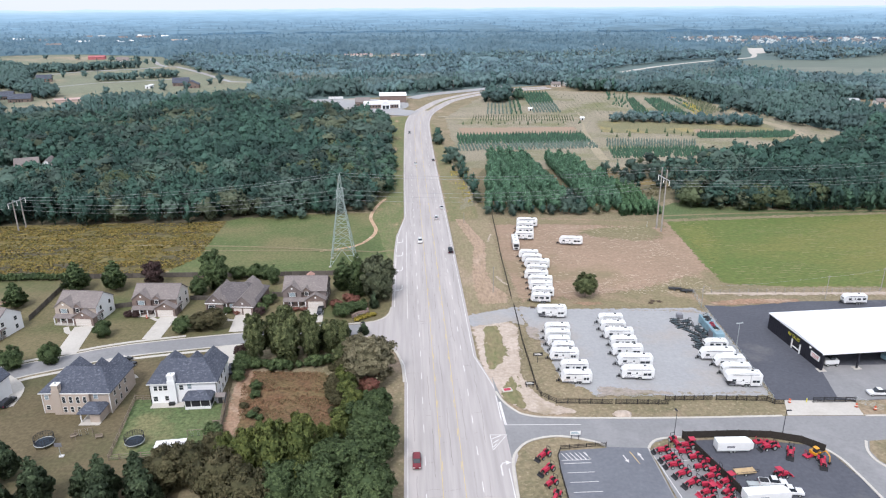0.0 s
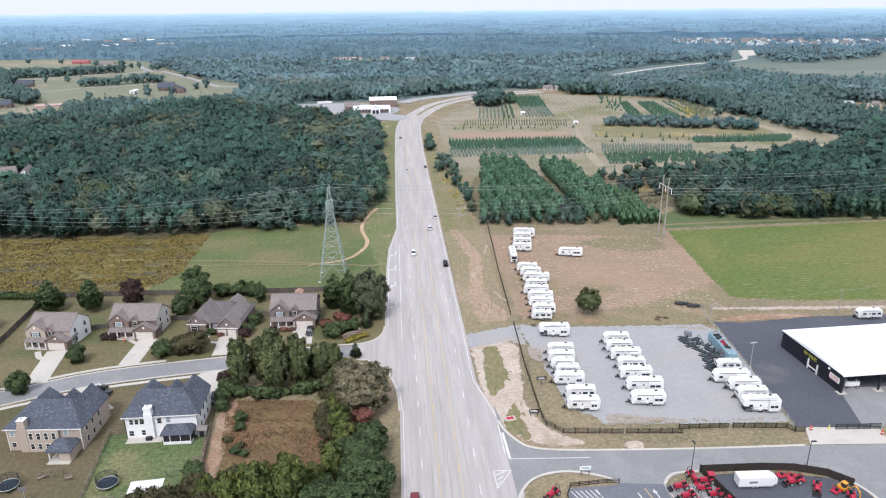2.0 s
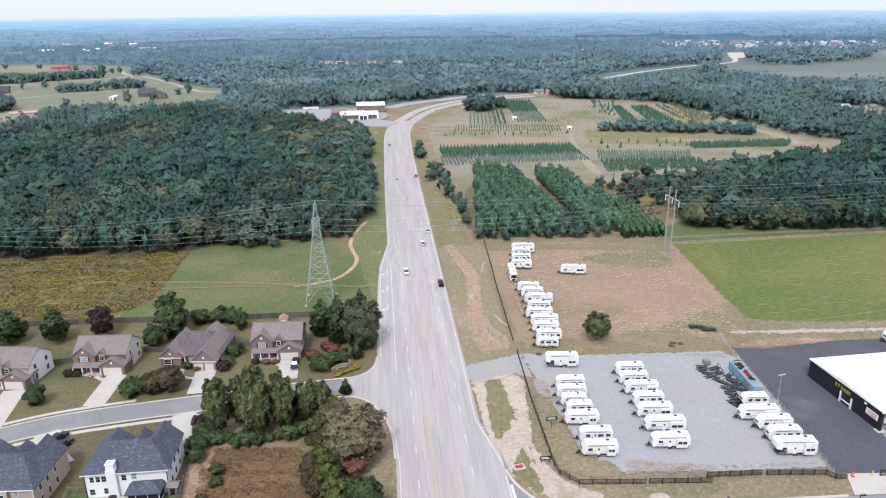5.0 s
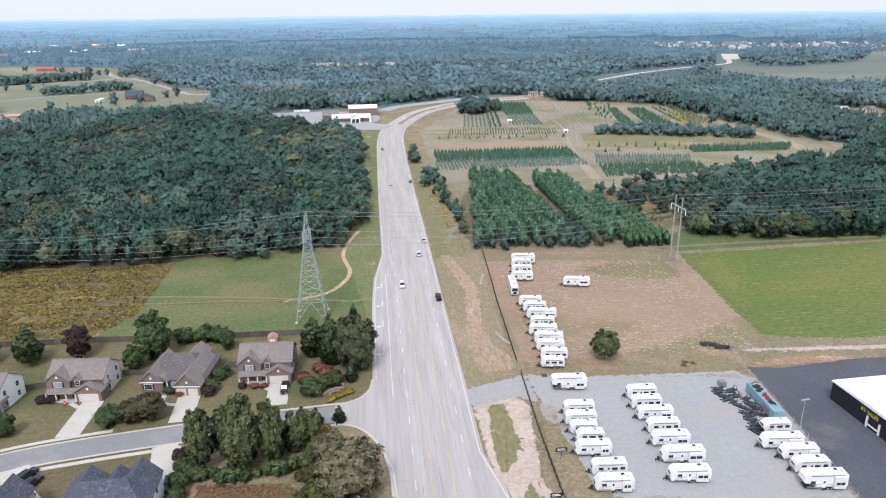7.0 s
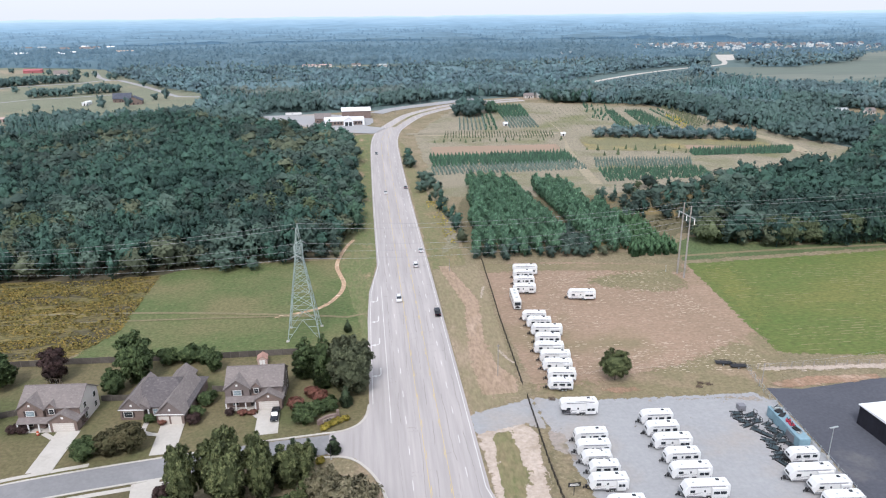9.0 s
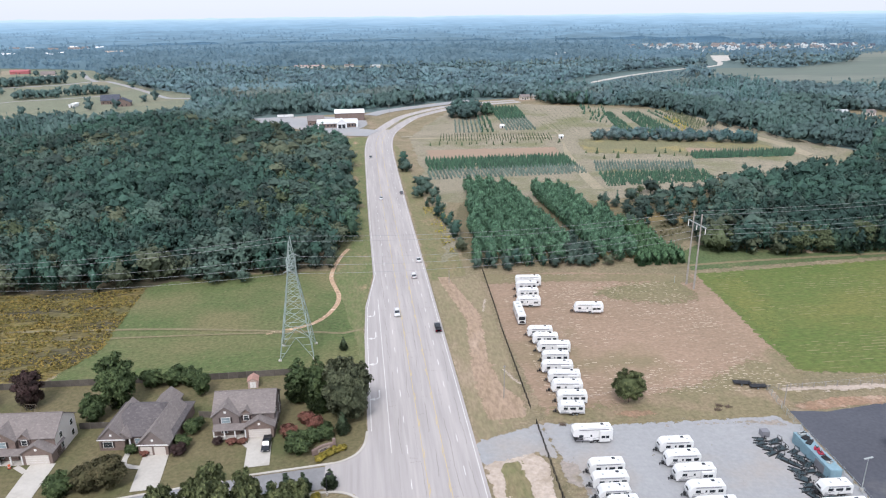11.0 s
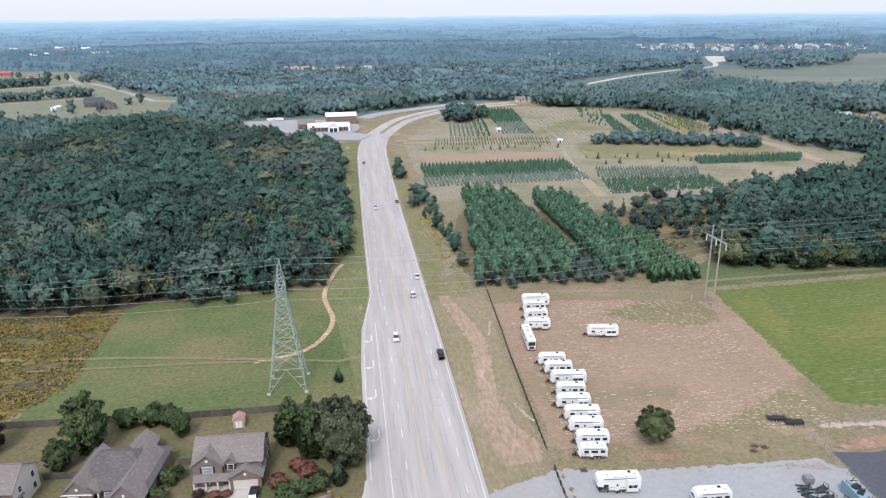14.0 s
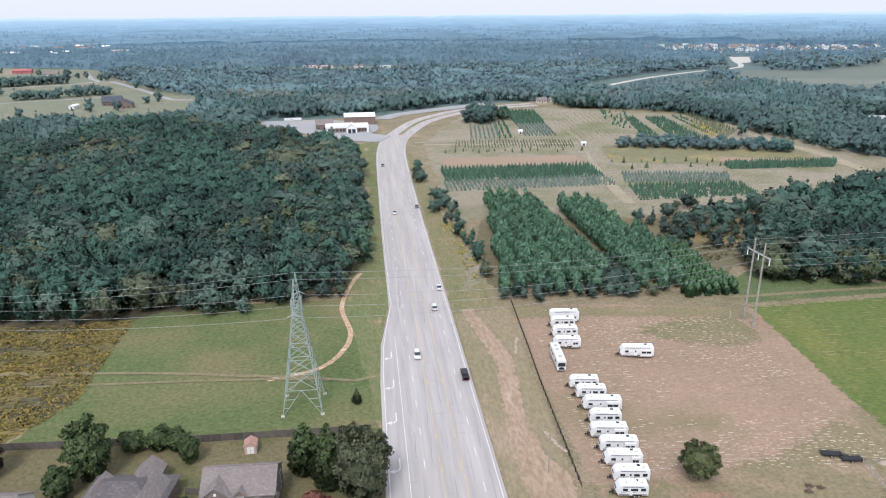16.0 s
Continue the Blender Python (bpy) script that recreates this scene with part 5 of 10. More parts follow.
mixed_woods("woods", scatter([(24, 316), (30, 312), (62, 309), (67, 320), (70, 345), (75, 345), (76, 318), (88, 306), (60, 304), (24, 306)], 4.4, 17), 0.35, 4, 7.5, "brushy mixed trees at the plantation's edge", 10)


def stand(spots, count, spread, lo, hi, protos, mat, label, seed):
    """A few trees of one kind standing out from the woods round them."""
    rng = np.random.default_rng(seed)
    pts = np.repeat(np.array(spots, float), count, axis=0) + rng.normal(size=(len(spots) * count, 2)) * spread
    hs = rng.uniform(lo, hi, len(pts))
    grove("woods", pts, hs, hs * rng.uniform(0.95, 1.15, len(pts)), protos, mat, label, seed=seed)


stand([(124, 316), (131, 314), (156, 312), (162, 313), (149, 322)], 1, 1.5, 9.5, 12.5, BROAD_NEAR, LEAF_MOSS, "moss-green broad trees before the woods", 24)
PINE_FRONT = scatter([(168, 303), (235, 300), (238, 326), (192, 326), (172, 316)], 4.8, 29, (), 0.25)
grove("woods", PINE_FRONT, RNG.uniform(9.5, 11.5, len(PINE_FRONT)), RNG.uniform(6.5, 8, len(PINE_FRONT)), PINES_NEAR, NEEDLE_FRESH, "bright green planted pines at the wood's front", seed=30)
stand([(128, 322), (140, 312), (150, 308)], 1, 1.5, 9, 12, BROAD_NEAR, OLIVE_WOODS_HAZED, "olive broad trees before the woods", 27)
stand([(-160, 356), (-148, 360), (-72, 372), (-62, 366), (-66, 380), (-40, 362), (-46, 398), (-52, 440)], 2, 4, 12, 15.5, BROAD_NEAR, LEAF_MOSS, "pale olive broadleaved trees in the woods", 25)
stand([(-41, 440), (-48, 415), (-31, 405), (-42, 378), (-33, 364)], 6, 6, 11, 14.5, PINES_NEAR, NEEDLE_FRESH, "fresh green young pines in the woods", 26)


def tree_rows(name, corner, along, across, n_along, n_across, lo, hi, mat, label, seed, missing=0.06):
    """Rows of young farm trees."""
    rng = np.random.default_rng(seed)
    pts = []
    for i in range(n_along):
        for j in range(n_across):
            if rng.uniform() > missing:
                pts.append((corner[0] + along[0] * i + across[0] * j + rng.uniform(-0.2, 0.2), corner[1] + along[1] * i + across[1] * j + rng.uniform(-0.2, 0.2)))
    hs = rng.uniform(lo, hi, len(pts)) * 1.15
    grove(name, np.array(pts), hs, hs * 1.0, ROW_TREES, mat, label, "tree farm rows", seed=seed)


tree_rows("farm_tree_rows", (29, 486), (2.45, -0.03), (0, 3.4), 39, 9, 3.0, 3.9, NEEDLE_ROW, "rows of dark green young farm conifers", 31)
tree_rows("farm_tree_rows", (27, 462), (2.45, 0.05), (0, 3.4), 40, 7, 2.0, 2.7, NEEDLE_BLUE, "rows of blue-green young farm conifers", 32)


def tree_plot(corners, rows, places, lo, hi, mat, label, seed, missing=0.06, loose=0.25):
    """A four-cornered plot of farm trees: rows side by side, running from the first side to the opposite one."""
    rng = np.random.default_rng(seed)
    a, b, c, d = (np.array(q, float) for q in corners)
    pts = []
    for i in range(rows):
        u = i / max(1, rows - 1)
        for j in range(places):
            v = j / max(1, places - 1)
            if rng.uniform() > missing:
                pts.append((a * (1 - u) + b * u) * (1 - v) + (d * (1 - u) + c * u) * v + rng.uniform(-loose, loose, 2))
    hs = rng.uniform(lo, hi, len(pts)) * 1.15
    grove("farm_tree_rows", np.array(pts), hs, hs * 1.0, ROW_TREES, mat, label, "tree farm rows", seed=seed)


tree_plot([(113, 736), (138, 734), (133, 670), (110, 669)], 9, 24, 2.6, 3.6, NEEDLE_ROW, "rows of dark green farm conifers", 36)
tree_plot([(110, 668), (133, 669), (129, 617), (106, 619)], 9, 20, 1.9, 2.6, NEEDLE_BLUE, "rows of pale farm conifers", 37)
tree_plot([(70, 671), (91, 673), (84, 614), (63, 615)], 7, 20, 1.8, 2.6, NEEDLE_BLUE, "rows of blue-green farm conifers", 35)
tree_plot([(93, 688), (101, 686), (93, 612), (85, 613)], 3, 18, 2.2, 3.4, NEEDLE_ROW, "rows of dark farm conifers", 38, 0.15, 0.7)
tree_plot([(146, 725), (196, 715), (182, 589), (139, 610)], 12, 30, 0.6, 1.0, NEEDLE, "thin rows of seedling conifers", 39, 0.2)
tree_plot([(201, 728), (219, 716), (196, 629), (189, 653)], 5, 11, 2, 3.8, NEEDLE_ROW, "scattered dark farm conifers", 41, 0.4, 2.0)
tree_plot([(211, 685), (217, 684), (201, 576), (191, 578)], 4, 30, 2.2, 3.2, NEEDLE_ROW, "rows of green farm conifers", 40)
tree_plot([(228, 680), (242, 678), (236, 574), (214, 579)], 8, 30, 2.2, 3.2, NEEDLE_ROW, "dense rows of green farm conifers", 42)
tree_plot([(254, 684), (260, 682), (255, 606), (248, 607)], 2, 22, 2.0, 3.0, NEEDLE_ROW, "thin rows of dark farm conifers", 48)
tree_plot([(255, 650), (262, 649), (253, 588), (242, 581)], 4, 24, 1.2, 2.0, LEAF_YELLOW, "rows of yellowing farm shrubs", 49, 0.25, 0.7)
tree_plot([(270, 694), (277, 689), (275, 612), (255, 590)], 5, 26, 2.0, 3.2, LEAF_GREY, "rows of grey-brown farm shrubs", 43, 0.1, 0.6)
tree_plot([(229, 772), (253, 758), (238, 722), (224, 732)], 9, 12, 1.0, 1.8, NEEDLE_ROW, "rows of low green farm conifers", 50, 0.1)
tree_plot([(50, 607), (135, 596), (131, 572), (47, 584)], 40, 6, 1.2, 1.8, NEEDLE, "thin rows of small farm conifers", 33, 0.12)
tree_plot([(38, 570), (133, 562), (133, 558), (38, 566)], 17, 2, 1.6, 3.0, NEEDLE, "scattered young farm conifers", 34, 0.45, 1.5)
tree_plot([(210, 504), (282, 500), (272, 488), (206, 492)], 44, 6, 2.8, 4.0, NEEDLE_ROW, "rows of green farm conifers", 44)
tree_plot([(130, 460), (194, 457), (189, 432), (125, 430)], 34, 10, 2.0, 2.9, NEEDLE_ROW, "rows of young farm conifers", 45, 0.12)
tree_plot([(137, 490), (198, 480), (191, 463), (131, 468)], 34, 7, 1.9, 2.7, NEEDLE_BLUE, "rows of blue-green farm conifers", 46, 0.1)
tree_plot([(140, 522), (215, 510), (212, 498), (138, 504)], 9, 2, 2, 4.5, NEEDLE, "scattered farm conifers in grass", 47, 0.25, 3.0)
mixed_woods("hedgerow", scatter([(158, 566), (205, 551), (272, 528), (284, 542), (225, 566), (165, 580)], 5.2, 18), 0.4, 5, 8.5, "grey-green belt of trees across the farm", 19, True, (LEAF_HAZED, NEEDLE_HAZED, LEAF_HAZED))
mixed_woods("hedgerow", scatter([(66, 684), (82, 674), (93, 684), (96, 712), (77, 706)], 5.2, 21), 0.6, 9, 15, "clump of tall dark pines beside the bend", 22, True, (LEAF_HAZED_LEAST, NEEDLE_HAZED_LEAST, LEAF_HAZED_LEAST))
mixed_woods("hedgerow", scatter([(98, 690), (106, 690), (110, 712), (101, 714)], 4.2, 25), 1.0, 7, 10, "fresh green conifers beside the bend", 26, True, (NEEDLE_FRESH, NEEDLE_FRESH, NEEDLE_FRESH))
stand([(268, 590)], 1, 0.5, 11, 12, BROAD_NEAR, LEAF_HAZED_LEAST, "round dark tree at the belt's end", 28)
mixed_woods("hedgerow", scatter([(178, 745), (215, 735), (215, 755), (182, 765)], 5.0, 23), 0.9, 9, 12, "clump of dark pines behind the farm", 24)

# the far country: woods to the hills, left open where the fields lie
ROAD_CUT = [(235, 905), (300, 968), (380, 1022), (455, 1066), (520, 1092), (560, 1180), (612, 1292), (668, 1290), (622, 1190), (575, 1140), (560, 1040), (480, 1010), (420, 960), (400, 860), (300, 800), (230, 830)]
SHED_CUT = [(-132, 1228), (38, 1222), (44, 1080), (-128, 1090)]
CLEAR = [[(-352, 600), (-326, 618), (-284, 654), (-258, 690), (-223, 704), (-173, 727), (-190, 845), (-218, 889), (-262, 928), (-302, 988), (-332, 1031), (-426, 1205), (-462, 1230), (-593, 1278), (-684, 1258), (-725, 1195), (-620, 1050)],
         [(463, 1005), (420, 890), (440, 790), (560, 730), (760, 770), (1050, 960), (1120, 1150), (971, 1285), (856, 1205), (755, 1085), (612, 1008), (515, 1036)], [(16, 430), (20, 600), (45, 660), (75, 735), (150, 762), (262, 705), (284, 610), (298, 532), (296, 470), (290, 440), (330, 300), (16, 300)],
         [(-106, 640), (-112, 722), (-60, 730), (-8, 738), (40, 770), (105, 800), (160, 795), (175, 750), (92, 716), (60, 668), (20, 600), (0, 560), (-60, 560)], WOODS_L, WOODS_R, [(375, 570), (440, 565), (450, 635), (385, 645)],
         ROAD_CUT, SHED_CUT]
TOWN = [(540, 1400), (640, 1270), (735, 1215), (870, 1225), (1030, 1220), (1110, 1400), (990, 1580), (700, 1660), (560, 1580)]
CLEAR.append(TOWN)
FAR_SPOTS = scatter([(-800, 480), (-430, 560), (-60, 600), (200, 700), (330, 480), (560, 440), (900, 820), (200, 850), (-300, 850), (-800, 850)], 7.9, 51, CLEAR)
DEEP = np.hypot(FAR_SPOTS[:, 0], FAR_SPOTS[:, 1]) > 770 + 40 * np.sin(FAR_SPOTS[:, 0] * 0.05)
# leaf materials step paler and bluer outward, painting the haze
mixed_woods("far_woods", FAR_SPOTS[~DEEP], 0.35, 10, 15, "wide dark green woods round the farm", 52, False, (LEAF_HAZED_LEAST, NEEDLE_HAZED_LEAST, LEAF_HAZED_LEAST))
mixed_woods("far_woods", FAR_SPOTS[DEEP], 0.35, 10, 15, "wide green woods beyond the farm", 53, False, (LEAF_HAZED, NEEDLE_HAZED, LEAF_HAZED))
mixed_woods("backdrop_woods", scatter([(-800, 850), (900, 850), (1010, 1130), (-900, 1130)], 9.6, 55, CLEAR), 0.35, 11, 16, "distant woods in haze-tinted blue-green", 56, False, (LEAF_HAZED_MOST, LEAF_HAZED, LEAF_HAZED_MOST))
mixed_woods("backdrop_woods", scatter([(-880, 1130), (1000, 1130), (1250, 1620), (-1150, 1620)], 15, 53, CLEAR), 0.35, 13, 19, "far hazy blue woods", 54, False, (HAZE_GLOW, HAZE_GLOW, HAZE_GLOW))
mixed_woods("backdrop_woods", scatter([(-1100, 1620), (1200, 1620), (1900, 2700), (-1800, 2700)], 27, 59), 0.04, 12, 18, "hazy blue woods toward the horizon", 60, False, (HAZE_GLOW, HAZE_GLOW, HAZE_GLOW))
mixed_woods("backdrop_woods", scatter([(240, 832), (300, 806), (400, 862), (430, 985), (380, 975), (320, 925), (262, 880)], 7, 62), 0.35, 3, 5.5, "low young woods before the far road", 63, False, (LEAF_HAZED_MOST, LEAF_HAZED, LEAF_HAZED_MOST))
mixed_woods("backdrop_woods", scatter([(-128, 1092), (44, 1082), (38, 1158), (-126, 1172)], 7, 64), 0.35, 3, 5.5, "low young woods before the far sheds", 65, False, (LEAF_HAZED_MOST, LEAF_HAZED, LEAF_HAZED_MOST))
mixed_woods("backdrop_woods", scatter(TOWN, 12, 57), 0.35, 5, 10, "hazy trees between the town's houses", 58, False, (HAZE_GLOW, HAZE_GLOW, HAZE_GLOW))


def under_canopy(poly, step, lift, mat, label, seed):
    """The lower leaf mass of closed far woods: a bumpy sheet among the crowns, left out over clearings."""
    xs, ys = [p[0] for p in poly], [p[1] for p in poly]
    gx, gy = np.meshgrid(np.arange(min(xs), max(xs), step), np.arange(min(ys), max(ys), step))
    keep = inside(gx, gy, poly)
    for hole in CLEAR:
        for dx, dy in ((0, 0), (step, 0), (-step, 0), (0, step), (0, -step)):
            keep &= ~inside(gx + dx, gy + dy, hole)
    at = {}
    V, Fs, met = [], [], collections.Counter()
    for r, c in zip(*np.nonzero(keep)):
        if r + 1 < gx.shape[0] and c + 1 < gx.shape[1] and keep[r + 1, c] and keep[r, c + 1] and keep[r + 1, c + 1]:
            quad = []
            for q in ((r, c), (r, c + 1), (r + 1, c + 1), (r + 1, c)):
                if q not in at:
                    x, y = float(gx[q]), float(gy[q])
                    at[q] = len(V)
                    V.append((x, y, height(x, y) + lift * (1 + 0.45 * noise.noise((x * 0.05, y * 0.05, seed)))))
                quad.append(at[q])
            Fs.append(quad)
            met.update(quad)
    for k in range(len(V)):
        if met[k] < 4:
            V[k] = (V[k][0], V[k][1], height(V[k][0], V[k][1]) + 0.2)
    ob = mesh_from("under_canopy", np.array(V), np.array(Fs), mat, np.random.default_rng(seed).uniform(0.3, 0.7, len(Fs)))
    return tagged(ob, label, "woods", kind="stuff")


# sheets in the haze-tinted colours, covering dark gaps between crowns
under_canopy([(-800, 500), (-430, 575), (-60, 640), (200, 720), (330, 490), (560, 450), (900, 820), (200, 850), (-300, 850), (-800, 850)], 8, 6.5, LEAF_HAZED_LEAST, "lower leaf mass of the woods round the farm", 6)
under_canopy([(-800, 850), (900, 850), (1010, 1130), (-900, 1130)], 12, 7.5, LEAF_HAZED_MOST, "lower leaf mass of the distant woods", 3)
under_canopy([(-880, 1130), (1000, 1130), (1250, 1620), (-1150, 1620)], 15, 9, HAZE_GLOW, "lower leaf mass of the far hazy woods", 4)
under_canopy([(-1100, 1620), (1200, 1620), (1900, 2700), (-1800, 2700)], 30, 9, HAZE_GLOW, "lower leaf mass of woods toward the horizon", 5)
singles = np.array([(-392, 776), (-239, 831), (-230, 838), (-437, 863), (-439, 900), (-414, 903), (-398, 1076), (-386, 1074), (-356, 1040), (-350, 1046), (-543, 1177), (-284, 800), (-276, 778), (-250, 776), (-330, 1052), (-288, 958), (-470, 1130), (-424, 1110), (-600, 1190), (-322, 742)])
grove("far_tree", singles, RNG.uniform(7, 13, len(singles)), RNG.uniform(7, 12, len(singles)), FAR_BROAD, LEAF_HAZED_LEAST, "single dark trees in far fields", "trees", seed=77)
for n, (poly, lo, hi) in enumerate((([(-508, 948), (-476, 957), (-444, 976), (-419, 1000), (-389, 1017), (-395, 1036), (-430, 1018), (-470, 990), (-514, 970)], 10, 14), ([(-382, 858), (-341, 870), (-341, 888), (-360, 886), (-388, 876)], 9, 12), ([(-337, 880), (-299, 897), (-301, 916), (-338, 902)], 9, 13),
                                    ([(-424, 769), (-377, 711), (-370, 736), (-390, 765), (-420, 800), (-452, 790)], 11, 16), ([(-316, 681), (-300, 703), (-268, 716), (-258, 700), (-285, 668), (-318, 662)], 9, 13), ([(-590, 1040), (-530, 985), (-474, 900), (-440, 800), (-480, 780), (-560, 900)], 10, 15))):
    mixed_woods("far_grove", scatter(poly, 6.2, 60 + n), 0.1, lo, hi, "dark grove of trees between far fields", 70 + n, False, (LEAF_HAZED_LEAST, NEEDLE_HAZED_LEAST, LEAF_HAZED_LEAST))

# ---- materials of built things ----
def plain(name, col, rough=0.5, metal=0.0, dirt=0.75, scale=0.6, **k):
    d = tuple(c * dirt for c in col[:3]) + (1,)
    return material(name, col, d, scale, 6.0, rough, 0.0, metal, world_space=False, small_mix=0.35, **k)


WHITE_SHELL = plain("white_fibreglass", (0.73, 0.73, 0.72, 1), 0.35, dirt=0.9, vary=0.04)
ROOF_SHELL = plain("white_roof_membrane", (0.8, 0.8, 0.79, 1), 0.6, dirt=0.92)
DECAL_GREY = plain("grey_decal", (0.22, 0.22, 0.24, 1), 0.4)
DECAL_TAN = plain("tan_decal", (0.42, 0.36, 0.3, 1), 0.4)
DARK_TRIM = plain("black_trim", (0.025, 0.025, 0.027, 1), 0.5)
RUBBER = plain("rubber", (0.03, 0.03, 0.03, 1), 0.9)
STEEL = plain("galvanised_steel", (0.5, 0.53, 0.52, 1), 0.5, 0.4, 0.8)
GREEN_STEEL = plain("grey_green_lattice_steel", (0.36, 0.43, 0.40, 1), 0.6, 0.2, 0.8)
WIRE = plain("aluminium_wire", (0.42, 0.43, 0.44, 1), 0.5, 0.3)
POLE_GREY = plain("weathered_wood_pole", (0.36, 0.33, 0.3, 1), 0.9, dirt=0.7)
POLE_BROWN = plain("brown_wood_pole", (0.16, 0.12, 0.09, 1), 0.9, dirt=0.7)
FENCE_DARK = plain("dark_stained_fence", (0.045, 0.038, 0.032, 1), 0.85, dirt=0.6)
FENCE_GREY = plain("weathered_fence_wood", (0.13, 0.115, 0.10, 1), 0.9, dirt=0.65, vary=0.25)
FENCE_PALE = plain("pale_fence_wood", (0.26, 0.215, 0.165, 1), 0.9, dirt=0.7, vary=0.2)
SIDING_CREAM = plain("cream_siding", (0.62, 0.58, 0.54, 1), 0.7, dirt=0.92)
SIDING_WHITE = plain("white_siding", (0.8, 0.8, 0.8, 1), 0.6, dirt=0.93)
SIDING_TAN = plain("tan_siding", (0.44, 0.37, 0.31, 1), 0.75, dirt=0.9)
SIDING_BROWN = plain("taupe_siding", (0.2, 0.165, 0.155, 1), 0.75, dirt=0.85)
BRICK = material("brown_brick", (0.235, 0.175, 0.15, 1), (0.16, 0.12, 0.105, 1), 0.6, 6.0, 0.9, 0.3, world_space=False)
TRIM_WHITE = plain("white_trim", (0.78, 0.77, 0.75, 1), 0.6, dirt=0.93)
SHINGLE_TAUPE = material("taupe_shingles", (0.225, 0.196, 0.182, 1), (0.175, 0.152, 0.145, 1), 0.25, 1.6, 0.95, 0.3, stain=(0.255, 0.226, 0.21, 1), stain_scale=1.3, stain_at=(0.54, 0.66), world_space=False, stretch=(1, 1, 2.6), grit=0.08)
SHINGLE_PINK = material("pinkish_roof", (0.5, 0.36, 0.33, 1), (0.42, 0.31, 0.28, 1), 0.2, 2.0, 0.8, world_space=False)
SHINGLE_DUSK = material("dusk_shingles", (0.135, 0.12, 0.12, 1), (0.1, 0.09, 0.092, 1), 0.25, 1.6, 0.95, 0.3, stain=(0.16, 0.142, 0.14, 1), stain_scale=1.3, stain_at=(0.54, 0.66), world_space=False, stretch=(1, 1, 2.6), grit=0.08)
SHINGLE_SLATE = material("slate_shingles", (0.086, 0.095, 0.12, 1), (0.06, 0.067, 0.089, 1), 0.3, 1.6, 0.95, 0.3, stain=(0.125, 0.135, 0.162, 1), stain_scale=1.4, stain_at=(0.53, 0.63), world_space=False, stretch=(1, 1, 2.6), grit=0.12)
GARAGE = plain("beige_garage_door", (0.6, 0.55, 0.5, 1), 0.6, dirt=0.94)
SHUTTER = plain("dark_shutter", (0.06, 0.045, 0.045, 1), 0.6)
DARK_GLASS = plain("dark_window_glass", (0.035, 0.042, 0.05, 1), 0.08, spec=0.6)
SKY_GLASS = plain("pale_window_glass", (0.3, 0.37, 0.4, 1), 0.1, spec=0.6)
BLACK_METAL = plain("black_metal_siding", (0.022, 0.022, 0.03, 1), 0.55)
WHITE_ROOF = plain("white_metal_roof", (0.84, 0.85, 0.85, 1), 0.45, dirt=0.95)
LETTER_YELLOW = plain("yellow_letters", (0.78, 0.72, 0.05, 1), 0.5)
RED_PAINT = plain("red_paint", (0.47, 0.03, 0.066, 1), 0.35, dirt=0.65)
ORANGE_PAINT = plain("orange_paint", (0.72, 0.33, 0.03, 1), 0.4)
BLUE_PAINT = plain("pale_blue_steel", (0.24, 0.37, 0.43, 1), 0.5, dirt=0.8)
PLYWOOD = plain("plywood_deck", (0.5, 0.36, 0.2, 1), 0.8)
SHED_ROOF = plain("pinkish_shed_roof", (0.42, 0.25, 0.2, 1), 0.9)
SHED_WALL = plain("pale_shed_wall", (0.55, 0.42, 0.37, 1), 0.8)
STONE = material("stacked_stone", (0.3, 0.22, 0.19, 1), (0.2, 0.15, 0.135, 1), 1.0, 5.0, 0.9, 0.6, world_space=False)
WHITE_CAR = plain("white_car_paint", (0.75, 0.75, 0.75, 1), 0.25)
BLACK_CAR = plain("black_car_paint", (0.025, 0.028, 0.035, 1), 0.2)
GREY_CAR = plain("grey_car_paint", (0.16, 0.17, 0.18, 1), 0.25)
MAROON_CAR = plain("maroon_car_paint", (0.2, 0.035, 0.045, 1), 0.25)
TARP = plain("white_tarp", (0.78, 0.77, 0.75, 1), 0.7)
MESH_BLACK = plain("black_netting", (0.03, 0.03, 0.035, 1), 0.8)
TRAMP_BLUE = plain("dark_blue_mat", (0.03, 0.045, 0.065, 1), 0.6)
CONE_RED = plain("orange_red_plastic", (0.6, 0.12, 0.05, 1), 0.5)


def wheel(parent, at, r, w, axis='Y'):
    """A tyre with its rim, standing on the ground."""
    bm = bmesh.new()
    d = Vector((0, w / 2, 0)) if axis == 'Y' else Vector((w / 2, 0, 0))
    rod(bm, Vector(at) - d, Vector(at) + d, r, r, 12)
    t = part("tyre", bm, RUBBER, parent)
    bm = bmesh.new()
    rod(bm, Vector(at) - d * 1.06, Vector(at) + d * 1.06, r * 0.58, r * 0.58, 10)
    part("rim", bm, STEEL, t)
    return t


